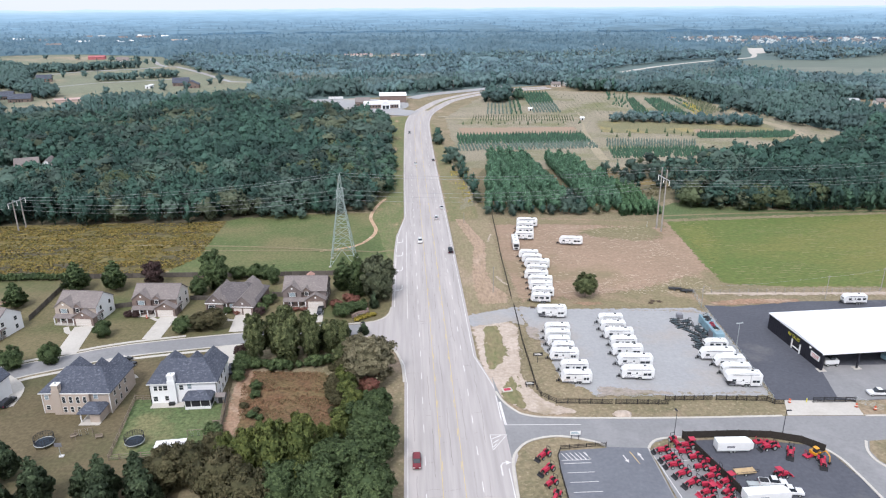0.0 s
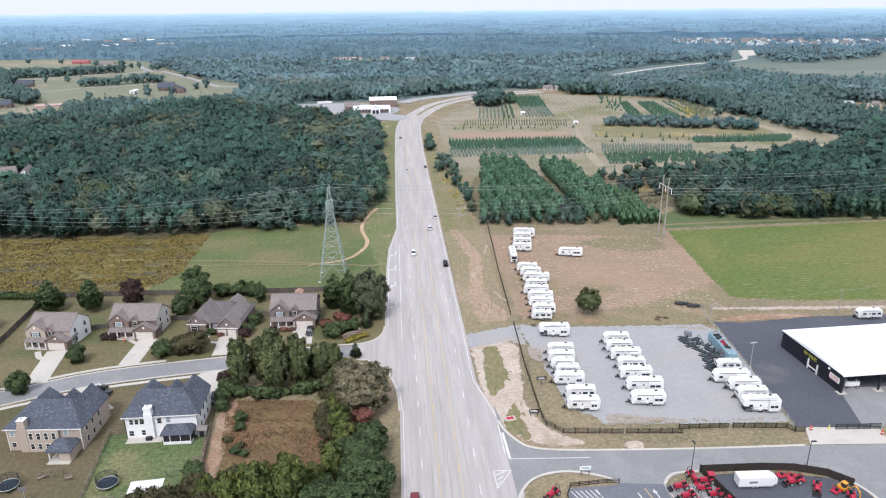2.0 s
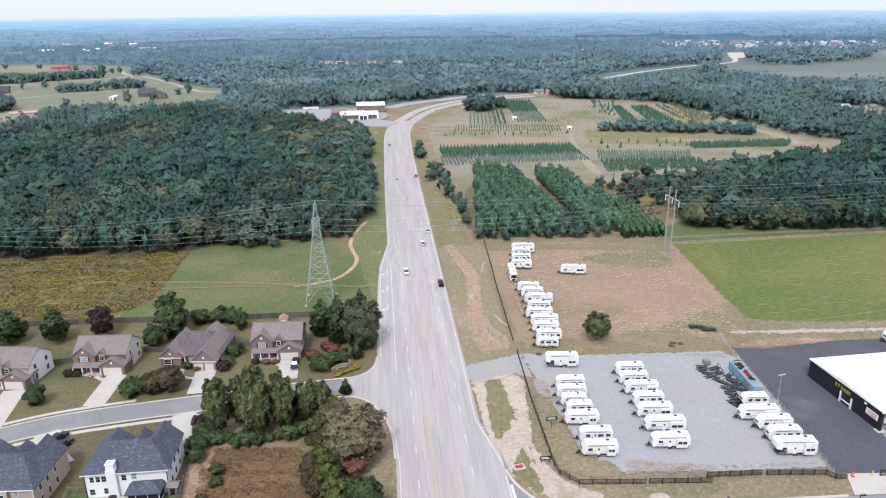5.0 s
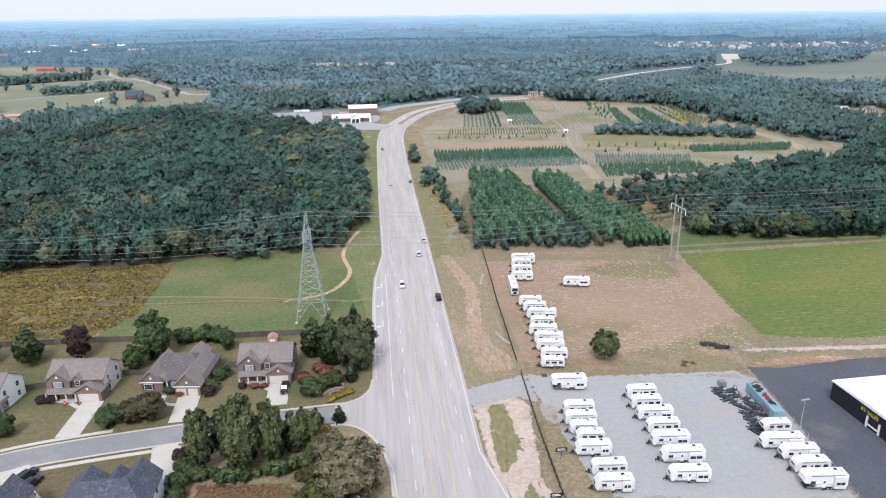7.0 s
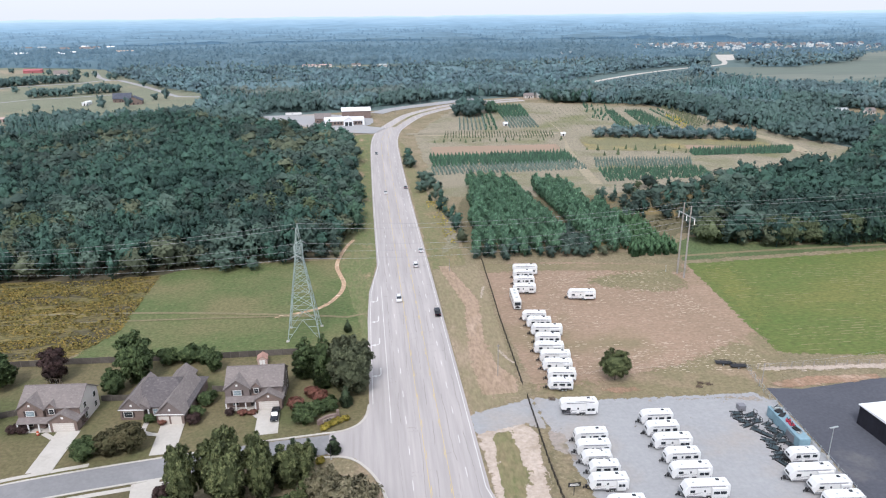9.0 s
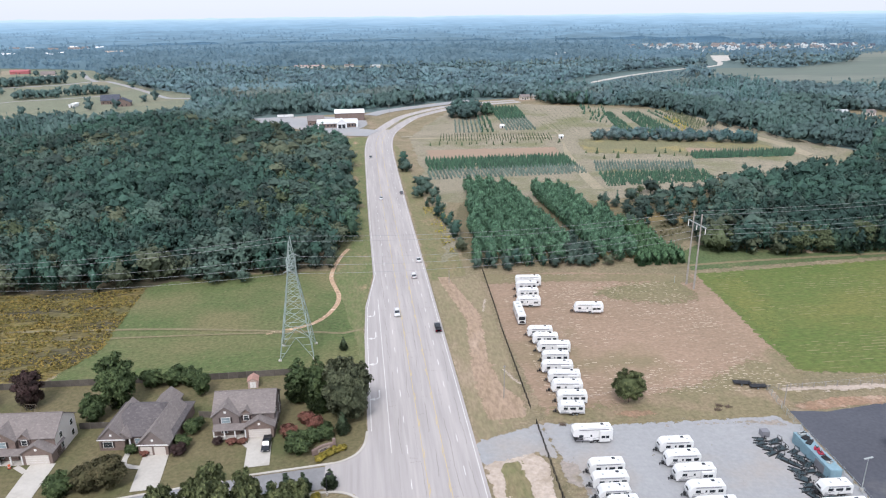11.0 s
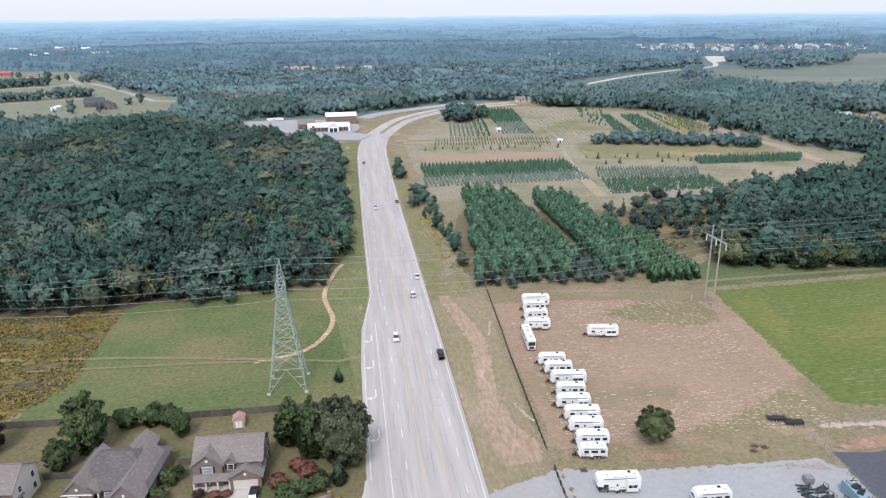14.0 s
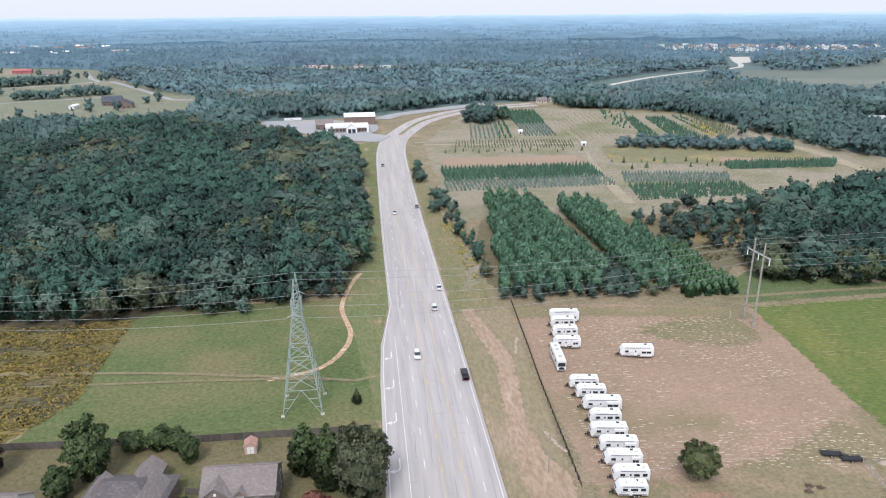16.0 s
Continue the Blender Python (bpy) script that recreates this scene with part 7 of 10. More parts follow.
def big_house(at, turn, wall, label, chimney_x, porch, w=16.4, d=11.0):
    """A two-storey house seen from its back garden, with hipped slate roof and front gables."""
    root = thing("house", label, "house", "houses with slate roofs", at=at, turn=turn)
    part("wall", boxes((-w / 2, w / 2, 0, d, 0, 5.7)), wall, root)
    part("roof", hip(-w / 2, w / 2, 0, d, 5.7, 3.9, 0.5, 4.5), SHINGLE_SLATE, root)
    for x0, x1, rise in ((-w / 2 + 0.2, -w / 2 + 5.8, 2.3), (-1.6, 2.4, 1.9), (w / 2 - 6.6, w / 2 - 0.1, 3.2)):
        block(root, wall, SHINGLE_SLATE, x0, x1, d / 2 - 0.5, d + 1.6, 0 if x0 != -1.6 else 4.0, 5.7, rise, 'y', 0.4, name="gable_wall")
    part("fascia", boxes((-w / 2 - 0.5, w / 2 + 0.5, -0.56, -0.5, 5.55, 5.78)), TRIM_WHITE, root)
    for x in (-w / 2, w / 2 - 0.14):
        part("downpipe", boxes((x, x + 0.14, -0.14, 0, 0, 5.6)), TRIM_WHITE if wall is not SIDING_WHITE else DARK_TRIM, root)
    bm = boxes((chimney_x - 0.95, chimney_x + 0.95, -0.75, 0.6, 0, 6.6), (chimney_x - 0.8, chimney_x + 0.8, -0.6, 0.9, 6.5, 7.9))
    ch = part("chimney", bm, wall, root)
    part("chimney_cap", boxes((chimney_x - 0.9, chimney_x + 0.9, -0.7, 1.0, 7.9, 8.05)), TRIM_WHITE, ch)
    part("flue", rods([((chimney_x, 0.15, 8.0), (chimney_x, 0.15, 8.5))], 0.16), STEEL, ch)
    for y in (2.4, 5.2, 8.2):
        for z in (0.9, 3.6):
            window(root, y, z, 0.8, 1.3, w / 2, DARK_GLASS, 'x', 1)
    if porch == "screened":
        for x in (-w / 2 + 1.5, -w / 2 + 2.7):
            window(root, x, 3.7, 0.8, 1.2, 0)
        for x in (-w / 2 + 1.2,):
            window(root, x, 0.7, 1.0, 1.3, 0)
        for x, z, g in ((chimney_x - 1.7, 3.7, DARK_GLASS), (chimney_x - 1.6, 0.8, DARK_GLASS), (chimney_x + 2.2, 3.7, DARK_GLASS), (chimney_x + 4.2, 3.9, SKY_GLASS)):
            window(root, x, z, 0.95, 1.25, 0, g)
        px0, px1 = w / 2 - 7.2, w / 2 - 1.0
        part("porch_roof", hip(px0, px1, -3.4, 0.4, 2.75, 1.5, 0.45, 1.9), SHINGLE_SLATE, root)
        part("porch_floor", boxes((px0, px1, -3.4, 0, 0, 0.3)), SIDING_WHITE, root)
        part("porch_base", boxes((px0, px1, -3.42, -3.3, 0.3, 0.75)), SIDING_WHITE, root)
        part("porch_beam", boxes((px0, px1, -3.42, -3.3, 2.4, 2.75), (px1 - 0.12, px1, -3.3, 0, 2.4, 2.75), (px0, px0 + 0.12, -3.3, 0, 2.4, 2.75)), SIDING_WHITE, root)
        for x in (px0, px0 + 1.5, px0 + 3.8, px1 - 0.14):
            part("porch_post", boxes((x, x + 0.14, -3.43, -3.29, 0.3, 2.7)), TRIM_WHITE, root)
        part("screen", boxes((px0 + 0.1, px1 - 0.1, -3.33, -3.3, 0.75, 2.4)), MESH_BLACK, root)
        part("screen", boxes((px1 - 0.1, px1 - 0.07, -3.3, -0.1, 0.3, 2.4)), MESH_BLACK, root)
        part("patio", boxes((-w / 2 + 0.3, px0 - 0.8, -2.2, -0.05, 0, 0.12)), CONCRETE, root)
        part("patio_table", boxes((-3.6, -2.2, -1.6, -0.6, 0.12, 0.85), bevel=0.1), DARK_TRIM, root)
    else:
        for x, z, g in ((-w / 2 + 1.2, 3.8, SKY_GLASS), (-w / 2 + 1.2, 1.0, DARK_GLASS), (w / 2 - 3.4, 4.0, SKY_GLASS)):
            window(root, x, z, 0.9, 1.1, 0, g)
        # tall bay with a row of arched windows
        part("bay_wall", boxes((-3.4, 3.6, -0.7, 0, 0, 5.5)), wall, root)
        for k in range(4):
            window(root, -2.6 + 1.7 * k, 3.3, 0.75, 1.6, -0.7)
            window(root, -2.6 + 1.7 * k, 0.8, 0.75, 1.3, -0.7)
        part("porch_roof", hip(2.6, w / 2 - 0.8, -4.4, 0.4, 2.7, 1.7, 0.4, 2.2), SHINGLE_SLATE, root)
        part("porch_wall", boxes((5.0, w / 2 - 0.9, -4.3, 0, 0, 2.7)), wall, root)
        part("porch_post", boxes((2.7, 2.95, -4.3, -4.05, 0, 2.7)), TRIM_WHITE, root)
        part("porch_floor", boxes((2.6, w / 2 - 0.8, -5.4, 0, 0, 0.12)), CONCRETE, root)
        part("arch", boxes((3.6, 4.6, -0.78, -0.7, 0.1, 2.3)), DARK_GLASS, root)
    return root


big_house((-65.3, 151.8, 0.03), 1, SIDING_WHITE, "two-storey white house with slate roof and screened porch", -2.6, "screened")
big_house((-90.0, 148.6, 0.03), -3, SIDING_TAN, "two-storey tan house with slate roof and tall rear bay", -4.4, "open", 16.6, 12.0)
big_house((-119.5, 146, 0.03), -6, SIDING_WHITE, "white house with slate roof beside a pale drive", -4.4, "open", 14, 12)

# drives and paths
for k, (name, line, half) in enumerate((("driveway", [(-39.5, 207), (-38.9, 196)], 2.7), ("driveway", [(-61.9, 203.3), (-61.2, 191)], 2.8), ("driveway", [(-85.9, 203.2), (-86.2, 187.5)], 2.7), ("driveway", [(-110.0, 197.8), (-107.4, 179)], 2.9),
                                        ("driveway", [(-118.5, 166), (-112, 160), (-110.5, 152)], 2.8), ("driveway", [(-92.5, 176.5), (-88, 168), (-83.5, 163)], 2.8), ("driveway", [(-62, 181.5), (-60, 172), (-58.6, 165.5)], 2.8),
                                        ("front_path", [(-43.8, 206.6), (-42, 204), (-40, 203)], 0.6), ("front_path", [(-68.4, 205.6), (-68, 200.5), (-64, 199)], 0.6), ("front_path", [(-91.5, 203), (-88.5, 200.5)], 0.6), ("front_path", [(-115.5, 197.5), (-113, 193.5), (-109.5, 192.5)], 0.8))):
    strip(name, smooth_line(line, 1.5), -half, half, 0.08 + 0.002 * k, CONCRETE, "pale concrete drive from garage to street" if half > 1 else "narrow concrete path to the front door", "driveway", 0.06)

# ---- sales building ----
def words(name, text, size, mat, m, parent, label=""):
    cu = bpy.data.curves.new(name, 'FONT')
    cu.body, cu.size, cu.extrude, cu.align_x = text, size, 0.03, 'CENTER'
    tmp = new(name, cu)
    me = bpy.data.meshes.new_from_object(tmp)
    bpy.data.objects.remove(tmp)
    me.materials.clear()
    me.materials.append(mat)
    ob = new(name, me)
    ob.parent = parent
    ob.matrix_basis = m
    if label:
        ob["label"] = label
    return ob


def sales_building():
    root = thing("sales_building", "long black metal building with flat white roof", "building", at=(101.3, 170.2, 0.03), turn=3.0)
    part("wall", boxes((0, 54, 0, 13, 0, 4.9)), BLACK_METAL, root)
    part("end_wall", boxes((-0.12, 0.0, -13, 13, 0, 5.1)), BLACK_METAL, root, "black ribbed end wall")
    for k in range(26):
        part("rib", boxes((-0.18, -0.12, -12.7 + k, -12.6 + k, 0, 5.0)), BLACK_METAL, root)
    bm = extrude([(-13.2, 5.15), (13.2, 5.0), (13.2, 5.25), (0, 5.95), (-13.2, 5.4)], -0.4, 55)
    bm.transform(Matrix(((0, 1, 0, 0), (1, 0, 0, 0), (0, 0, 1, 0), (0, 0, 0, 1))))
    bmesh.ops.recalc_face_normals(bm, faces=bm.faces)
    part("roof", bm, WHITE_ROOF, root)
    part("fascia", boxes((-0.45, 55, -13.3, -13.2, 4.95, 5.45)), WHITE_ROOF, root)
    for x in (0.3, 10.5, 20.8, 31, 41):
        c = part("canopy_post", boxes((x - 0.2, x + 0.2, -12.9, -12.5, 0, 5.1)), BLACK_METAL, root)
        part("footing", boxes((x - 1.1, x + 1.1, -13.6, -11.8, 0.0, 0.14)), CONCRETE, c)
    for x in (6, 13, 21, 28):
        part("roller_door", boxes((x - 1.8, x + 1.8, -0.1, 0.0, 0, 3.6)), STEEL, root)
    west = lambda y, z: Matrix.Translation((-0.2, y, z)) @ Euler((radians(90), 0, radians(-90))).to_matrix().to_4x4()
    part("sign_board", boxes((-0.22, -0.19, -3.0, 3.2, 3.1, 4.5)), BLACK_METAL, root)
    words("sign_letters", "RV SALES", 1.35, LETTER_YELLOW, west(0.1, 3.3), root, "yellow block letters reading RV SALES")
    part("door_frame", boxes((-0.3, -0.18, 0.2, 0.75, 0, 2.9), (-0.3, -0.18, -3.6, -3.05, 0, 2.9), (-0.3, -0.18, -3.2, 0.4, 0.8, 1.15)), TRIM_WHITE, root, "white bars on the end wall")
    sg = part("wall_sign", boxes((-0.28, -0.18, -12.0, -8.2, 2.2, 3.7)), TRIM_WHITE, root, "white panel with pink bars")
    for k in range(3):
        part("sign_bar", boxes((-0.3, -0.28, -11.6, -8.6, 2.45 + 0.4 * k, 2.6 + 0.4 * k)), CONE_RED, sg)
    part("wall_lamp", boxes((-0.5, -0.18, -8.0, -7.5, 4.2, 4.6)), TRIM_WHITE, root)
    return root


sales_building()
# machines parked under the canopy
for n, (x, y, mat) in enumerate(((106.3, 160.2, WHITE_SHELL), (124, 162, BLUE_PAINT), (129, 162.5, BLUE_PAINT), (134, 161.5, STEEL))):
    root = thing("parked_machine", "small covered machine parked under the canopy", "machine", "machines under the canopy", at=(x, y, 0.1), turn=12 * n)
    part("body", boxes((-2.0, 2.0, -1.0, 1.0, 0.5, 1.9), bevel=0.3), mat, root)
    part("cab", boxes((-0.6, 0.9, -0.8, 0.8, 1.9, 2.5), bevel=0.2), DARK_GLASS, root)
    for a in (-1.3, 1.3):
        for b in (-0.95, 0.95):
            wheel(root, (a, b, 0.42), 0.42, 0.3)

# ---- the distance: hazy wooded hills to the horizon ----
def backdrop():
    bm = bmesh.new()
    rows = []
    for j in range(56):
        r = 1850 * (4850 / 1850) ** (j / 55)
        row = []
        for i in range(181):
            a = radians(-62 + 124 * i / 180)
            x, y = r * math.sin(a), r * math.cos(a)
            row.append(bm.verts.new((x, y, height(x, y) + 11 + 7 * noise.noise((x * 0.004, y * 0.004, 5)) + 6 * noise.noise((x * 0.02, y * 0.02, 2)) + (r / 4850) * 5 * noise.noise((x * 0.0011, 3.0, 2)))))
        rows.append(row)
    for p, q in zip(rows, rows[1:]):
        for i in range(180):
            bm.faces.new((p[i], p[i + 1], q[i + 1], q[i]))
    return tagged(link_mesh("backdrop", bm, haze_material()), "hazy blue wooded hills out to the horizon", "distance", kind="structure")


backdrop()

# ---- single trees and shrubs near the camera ----
def tree_model(name, kind, seed, leaves, clumps, size, mat, label, category="tree", trunk_r=0.02, limbs=7, trunk=True):
    """A tree one metre high: tapered trunk with limbs, and a crown of many small leaves."""
    rng = np.random.default_rng(seed)
    root = thing(name, label, category)
    leaves, lobes, size = int(leaves * 1.9), max(12, int(clumps * 0.6)), size * 1.2
    pos, out, which, soft, pv, pf, pn = crown(kind, rng, leaves, lobes, 0.8, 0.34, 0.9)
    v, q = leaves_at(pos, out, rng.uniform(0.6, 1.4, leaves) * size, rng)
    shade = 0.14 * rng.uniform(-1, 1, lobes)
    lt = shade[which] + 0.42 * rng.uniform(-1, 1, leaves)
    # inner masses toned down to paint the shade within the crown
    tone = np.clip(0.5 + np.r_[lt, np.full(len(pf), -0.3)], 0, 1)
    f = np.vstack([q, pf + len(v)])
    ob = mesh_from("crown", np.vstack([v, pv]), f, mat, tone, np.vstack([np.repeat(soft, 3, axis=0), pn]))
    ob.parent = root
    if trunk:
        bm = bmesh.new()
        top = {"round": 0.6, "ball": 0.6, "oval": 0.7, "spread": 0.5, "pine": 0.95, "cone": 0.9, "column": 0.9}[kind]
        bend = [Vector((0.01 * math.sin(seed + 3 * z), 0.01 * math.cos(seed + 2 * z), z)) for z in np.linspace(0, top, 6)]
        for i in range(5):
            rod(bm, bend[i], bend[i + 1], trunk_r * (1 - 0.16 * i), trunk_r * (1 - 0.16 * (i + 1)), 7, i in (0, 4))
        for k in range(limbs):
            a, z = 2.4 * k + seed, 0.25 + 0.45 * top * k / limbs
            r = 0.26 if kind in ("round", "oval", "spread", "ball") else 0.14
            rod(bm, (0, 0, z), (r * math.cos(a), r * math.sin(a), z + (0.2 if r > 0.2 else 0.03)), trunk_r * 0.45, trunk_r * 0.12, 5, False)
        part("trunk", bm, BARK, root)
    return root


def shared(model, rows, label=None, group=""):
    """Copies of a model: x, y, height, width against height, turn. The model itself takes the first row."""
    made = []
    for k, (x, y, h, w, turn) in enumerate(rows):
        m = pose(x, y, height(x, y), 0, 0, turn) @ Matrix.Diagonal((h * w, h * w, h, 1))
        ob = copy_thing(model, m)
        made.append(tagged(ob, label or "", group=group))
    for o in (*model.children_recursive, model):
        bpy.data.objects.remove(o)
    return made


def spots(poly, step, seed, lo, hi, wide=(0.9, 1.2)):
    r = random.Random(seed)
    return [(float(x), float(y), r.uniform(lo, hi), r.uniform(*wide), r.uniform(0, 360)) for x, y in scatter(poly, step, seed)]


# shade trees and conifers of the neighbourhood
shared(tree_model("tree", "pine", 201, 2550, 71, 0.0231, LEAF, "dark green rounded tree on the lawn behind the houses"),
       [(-125, 227, 11, 1.35, 10), (-112, 227.4, 11, 1.35, 70), (-139, 214, 9, 1.4, 30)], group="rounded trees along the back fence")
shared(tree_model("tree", "oval", 202, 2720, 65, 0.0224, LEAF_PLUM, "plum-brown leafy tree beside the back fence"), [(-99, 229, 10, 0.95, 0)])
shared(tree_model("tree", "oval", 203, 3400, 78, 0.0218, LEAF, "tall loose green tree behind a house"), [(-77, 226, 14, 0.9, 40), (-81, 220, 7, 1.1, 90)])
shared(tree_model("shrub", "round", 204, 1530, 39, 0.0340, LEAF, "dark shrub beside the back fence", "shrub", trunk=False), [(-71, 235, 5, 1.3, 0), (-65, 235, 5.5, 1.2, 60), (-61, 234.5, 5, 1.1, 140)], group="shrubs by the fence")
shared(tree_model("tree", "oval", 205, 2040, 52, 0.0245, LEAF, "small green tree beside a house"), [(-57, 229, 7, 0.85, 0)])
shared(tree_model("tree", "round", 206, 1870, 46, 0.0286, LEAF, "small street tree beside the kerb"), [(-109, 174.2, 6.5, 0.9, 0), (-101, 190, 5.6, 0.95, 50), (-78, 192, 5, 1.25, 120), (-118, 172, 6.5, 1.0, 200)], group="street trees")
shared(tree_model("tree", "round", 207, 1870, 46, 0.0286, LEAF_OLIVE, "small olive-brown tree on a front lawn"), [(-69, 194, 6.5, 1.2, 0), (-73, 193, 5.5, 1.2, 90)], group="front lawn trees")
shared(tree_model("conifer", "column", 208, 3740, 104, 0.0204, LEAF, "dense dark green columnar conifer beside the corner", "tree"), [(-31.5, 223, 12, 1.2, 0), (-26, 217, 15.5, 0.82, 70)], group="corner conifers")
shared(tree_model("tree", "round", 209, 4420, 91, 0.0184, LEAF_GREY, "grey-green broad tree beside the highway"), [(-19, 213, 15.5, 0.82, 0), (-21.5, 219.5, 13, 0.55, 120)], group="corner trees")
shared(tree_model("conifer", "cone", 210, 1530, 52, 0.0306, NEEDLE, "small dark conifer in a planted bed", "tree"), [(-20.4, 206.3, 5.8, 0.9, 0), (-20.9, 249, 4.2, 0.9, 30), (-22.6, 187, 4.5, 1.1, 40), (-28, 186, 5, 1.0, 90), (-31, 183.5, 7, 1.0, 120), (-33.5, 180, 8, 1.0, 150)], group="small conifers")
shared(tree_model("shrub", "round", 211, 1360, 33, 0.0374, LEAF, "clipped green shrub in a planted bed", "shrub", trunk=False),
       [(-30, 200, 4.2, 1.35, 0), (-27, 204, 3.4, 1.6, 50), (-24.5, 205.5, 3.2, 1.5, 120), (-31, 204, 3, 1.5, 200), (-56.5, 206, 3, 1.3, 10), (-67.5, 205, 2.2, 1.3, 20), (-55.5, 212, 3.4, 1.4, 80), (-54.7, 166, 4, 1.0, 30), (-55, 171, 4, 1.1, 70), (-54.2, 162, 3.5, 1.1, 120)], group="green shrubs")
shared(tree_model("shrub", "round", 212, 1190, 31, 0.0374, LEAF_RED, "rust-red shrub in a planted bed", "shrub", trunk=False),
       [(-29.5, 212, 3, 1.3, 0), (-27, 209, 3.2, 1.3, 70), (-32.5, 206.5, 3, 1.5, 150), (-46, 205.6, 1.3, 2.0, 0), (-43.5, 205.4, 1.2, 2.0, 30), (-64.5, 203.6, 1.5, 1.6, 0), (-66, 206.5, 1.4, 1.6, 90), (-19.5, 153, 5, 1.0, 0), (-18, 157, 4.5, 1.0, 90)], group="red shrubs")
shared(tree_model("shrub", "round", 213, 850, 23, 0.0476, LEAF_YELLOW, "bright yellow-green shrub before the entrance sign", "shrub", trunk=False),
       [(-24.6, 197.4, 1.3, 1.6, 0), (-23.2, 198.3, 1.3, 1.6, 40), (-21.8, 199.2, 1.3, 1.6, 90), (-20.4, 199.8, 1.3, 1.6, 140), (-25.4, 196.4, 1.3, 1.6, 10), (-25.5, 183.5, 1.4, 1.5, 0)], group="yellow shrubs")
shared(tree_model("shrub", "round", 214, 1190, 31, 0.0374, LEAF_PLUM, "dark plum-coloured shrub beside the drive", "shrub", trunk=False), [(-57, 203.2, 2.6, 1.4, 0), (-99, 204.5, 2, 1.6, 0), (-96.5, 204.2, 2, 1.5, 0), (-49, 206, 1.6, 1.6, 0), (-56.5, 174.5, 4, 1.0, 0)], group="plum shrubs")

shared(tree_model("tree", "round", 215, 2600, 60, 0.024, LEAF_MOSS, "broad moss-green tree at the wood's front edge"), [(157, 309, 12, 1.15, 0), (171, 310, 11, 1.2, 80), (187, 310, 12.5, 1.1, 170), (139, 318, 9, 1.1, 220)], group="olive trees at the wood's edge")

# the grove beside the side street, and the belt along the highway
r = random.Random(5)
shared(tree_model("tree", "oval", 221, 3910, 91, 0.0204, LEAF_MID, "tall green tree in the roadside grove"), [(-51.5, 172, 15.5, 0.52, 20), (-47, 176, 13, 0.56, 140), (-36.5, 172.5, 15, 0.52, 250)], group="roadside grove")
shared(tree_model("tree", "oval", 231, 3600, 80, 0.021, LEAF_MID, "fresh green leafy tree in the roadside grove"), [(-42.5, 170.5, 15.5, 0.66, 0), (-44, 178, 14, 0.6, 90), (-38, 179, 11.5, 0.6, 180), (-31.5, 176, 10, 0.7, 270), (-28.5, 178, 9, 0.75, 40), (-26.5, 171, 6.5, 0.85, 130), (-28.5, 168, 5.5, 0.9, 220)], group="roadside grove")
shared(tree_model("tree", "round", 222, 4420, 104, 0.0184, LEAF_TAN, "olive-brown thinning roadside tree"), [(-19.4, 159, 13, 1.15, 0), (-23.5, 169.5, 8.5, 0.9, 120)], group="roadside olive trees")
shared(tree_model("tree", "oval", 223, 2550, 59, 0.0245, LEAF_LIME, "bright green young roadside tree"), [(-24.5, 150, 7.5, 0.9, 0), (-22.6, 143, 8, 0.9, 70), (-26, 157, 6, 0.9, 120), (-24, 134, 8.5, 0.95, 200)], group="bright young trees")
shared(tree_model("tree", "round", 224, 3910, 91, 0.0204, LEAF, "broad dark green tree near the highway"),
       [(x, y, h, w, r.uniform(0, 360)) for x, y, h, w in ((-18.5, 133, 10.5, 1.0), (-17, 126, 11, 1.05), (-20, 119, 11, 1.05), (-17, 141, 8.5, 1.0), (-25, 120, 10, 1.05), (-34.5, 112.5, 10, 1.1), (-27, 112, 11, 1.0), (-17, 110, 11, 1.0))], group="belt of roadside trees")
shared(tree_model("tree", "oval", 225, 3400, 78, 0.0224, LEAF_LIME, "yellow-green tree in the tangled belt"), [(x, y, h, 0.68, r.uniform(0, 360)) for x, y, h in ((-43, 121, 12), (-37, 120, 15), (-32, 122, 14.5), (-48, 124, 9), (-27.5, 128, 8), (-30, 114, 10))], group="yellow-green belt trees")
shared(tree_model("tree", "round", 226, 3060, 71, 0.0224, LEAF_OLIVE, "olive-coloured tree behind the back yards"), [(x, y, h, 1.05, r.uniform(0, 360)) for x, y, h in ((-51, 128, 6.5), (-55, 121, 9), (-59, 119, 9.5), (-47, 115, 10.5), (-41, 110, 10))], group="olive belt trees")
shared(tree_model("pine", "pine", 227, 3400, 78, 0.0231, NEEDLE, "dark pine behind the back yards", "tree"),
       [(x, y, h, 0.95, r.uniform(0, 360)) for x, y, h in ((-64, 117, 11), (-70, 115, 12), (-75, 117, 8.5), (-83, 115, 12), (-94, 124, 10.5), (-97, 117, 12), (-89, 112, 10), (-61, 112, 12), (-68, 109, 12), (-104, 125, 10))], group="pines behind the yards")
shared(tree_model("tree", "ball", 228, 5100, 104, 0.0177, LEAF_MID, "round green tree alone in the brown field"), [(50.7, 210, 8.4, 0.98, 0)])
shared(tree_model("scrub", "round", 229, 850, 26, 0.0476, LEAF_OLIVE, "olive scrub in the weed lot", "shrub", trunk=False),
       spots([(-50, 133), (-31, 128), (-27, 138), (-29, 140), (-38, 133), (-48, 139)], 4.5, 3, 1.5, 3.2, (1.2, 1.7)) + spots([(-30, 165), (-26, 166), (-23, 145), (-27, 140), (-29, 150)], 3.6, 4, 2, 4) + [(-30, 166, 1.4, 2.0, 0), (-28, 161, 1.6, 1.8, 60), (-27, 155, 1.5, 2.0, 30), (-30, 157, 1.1, 2.2, 90), (-50, 148.5, 1.3, 1.8, 20), (-46.5, 146, 1.5, 1.6, 140)], group="scrub in the weed lot")
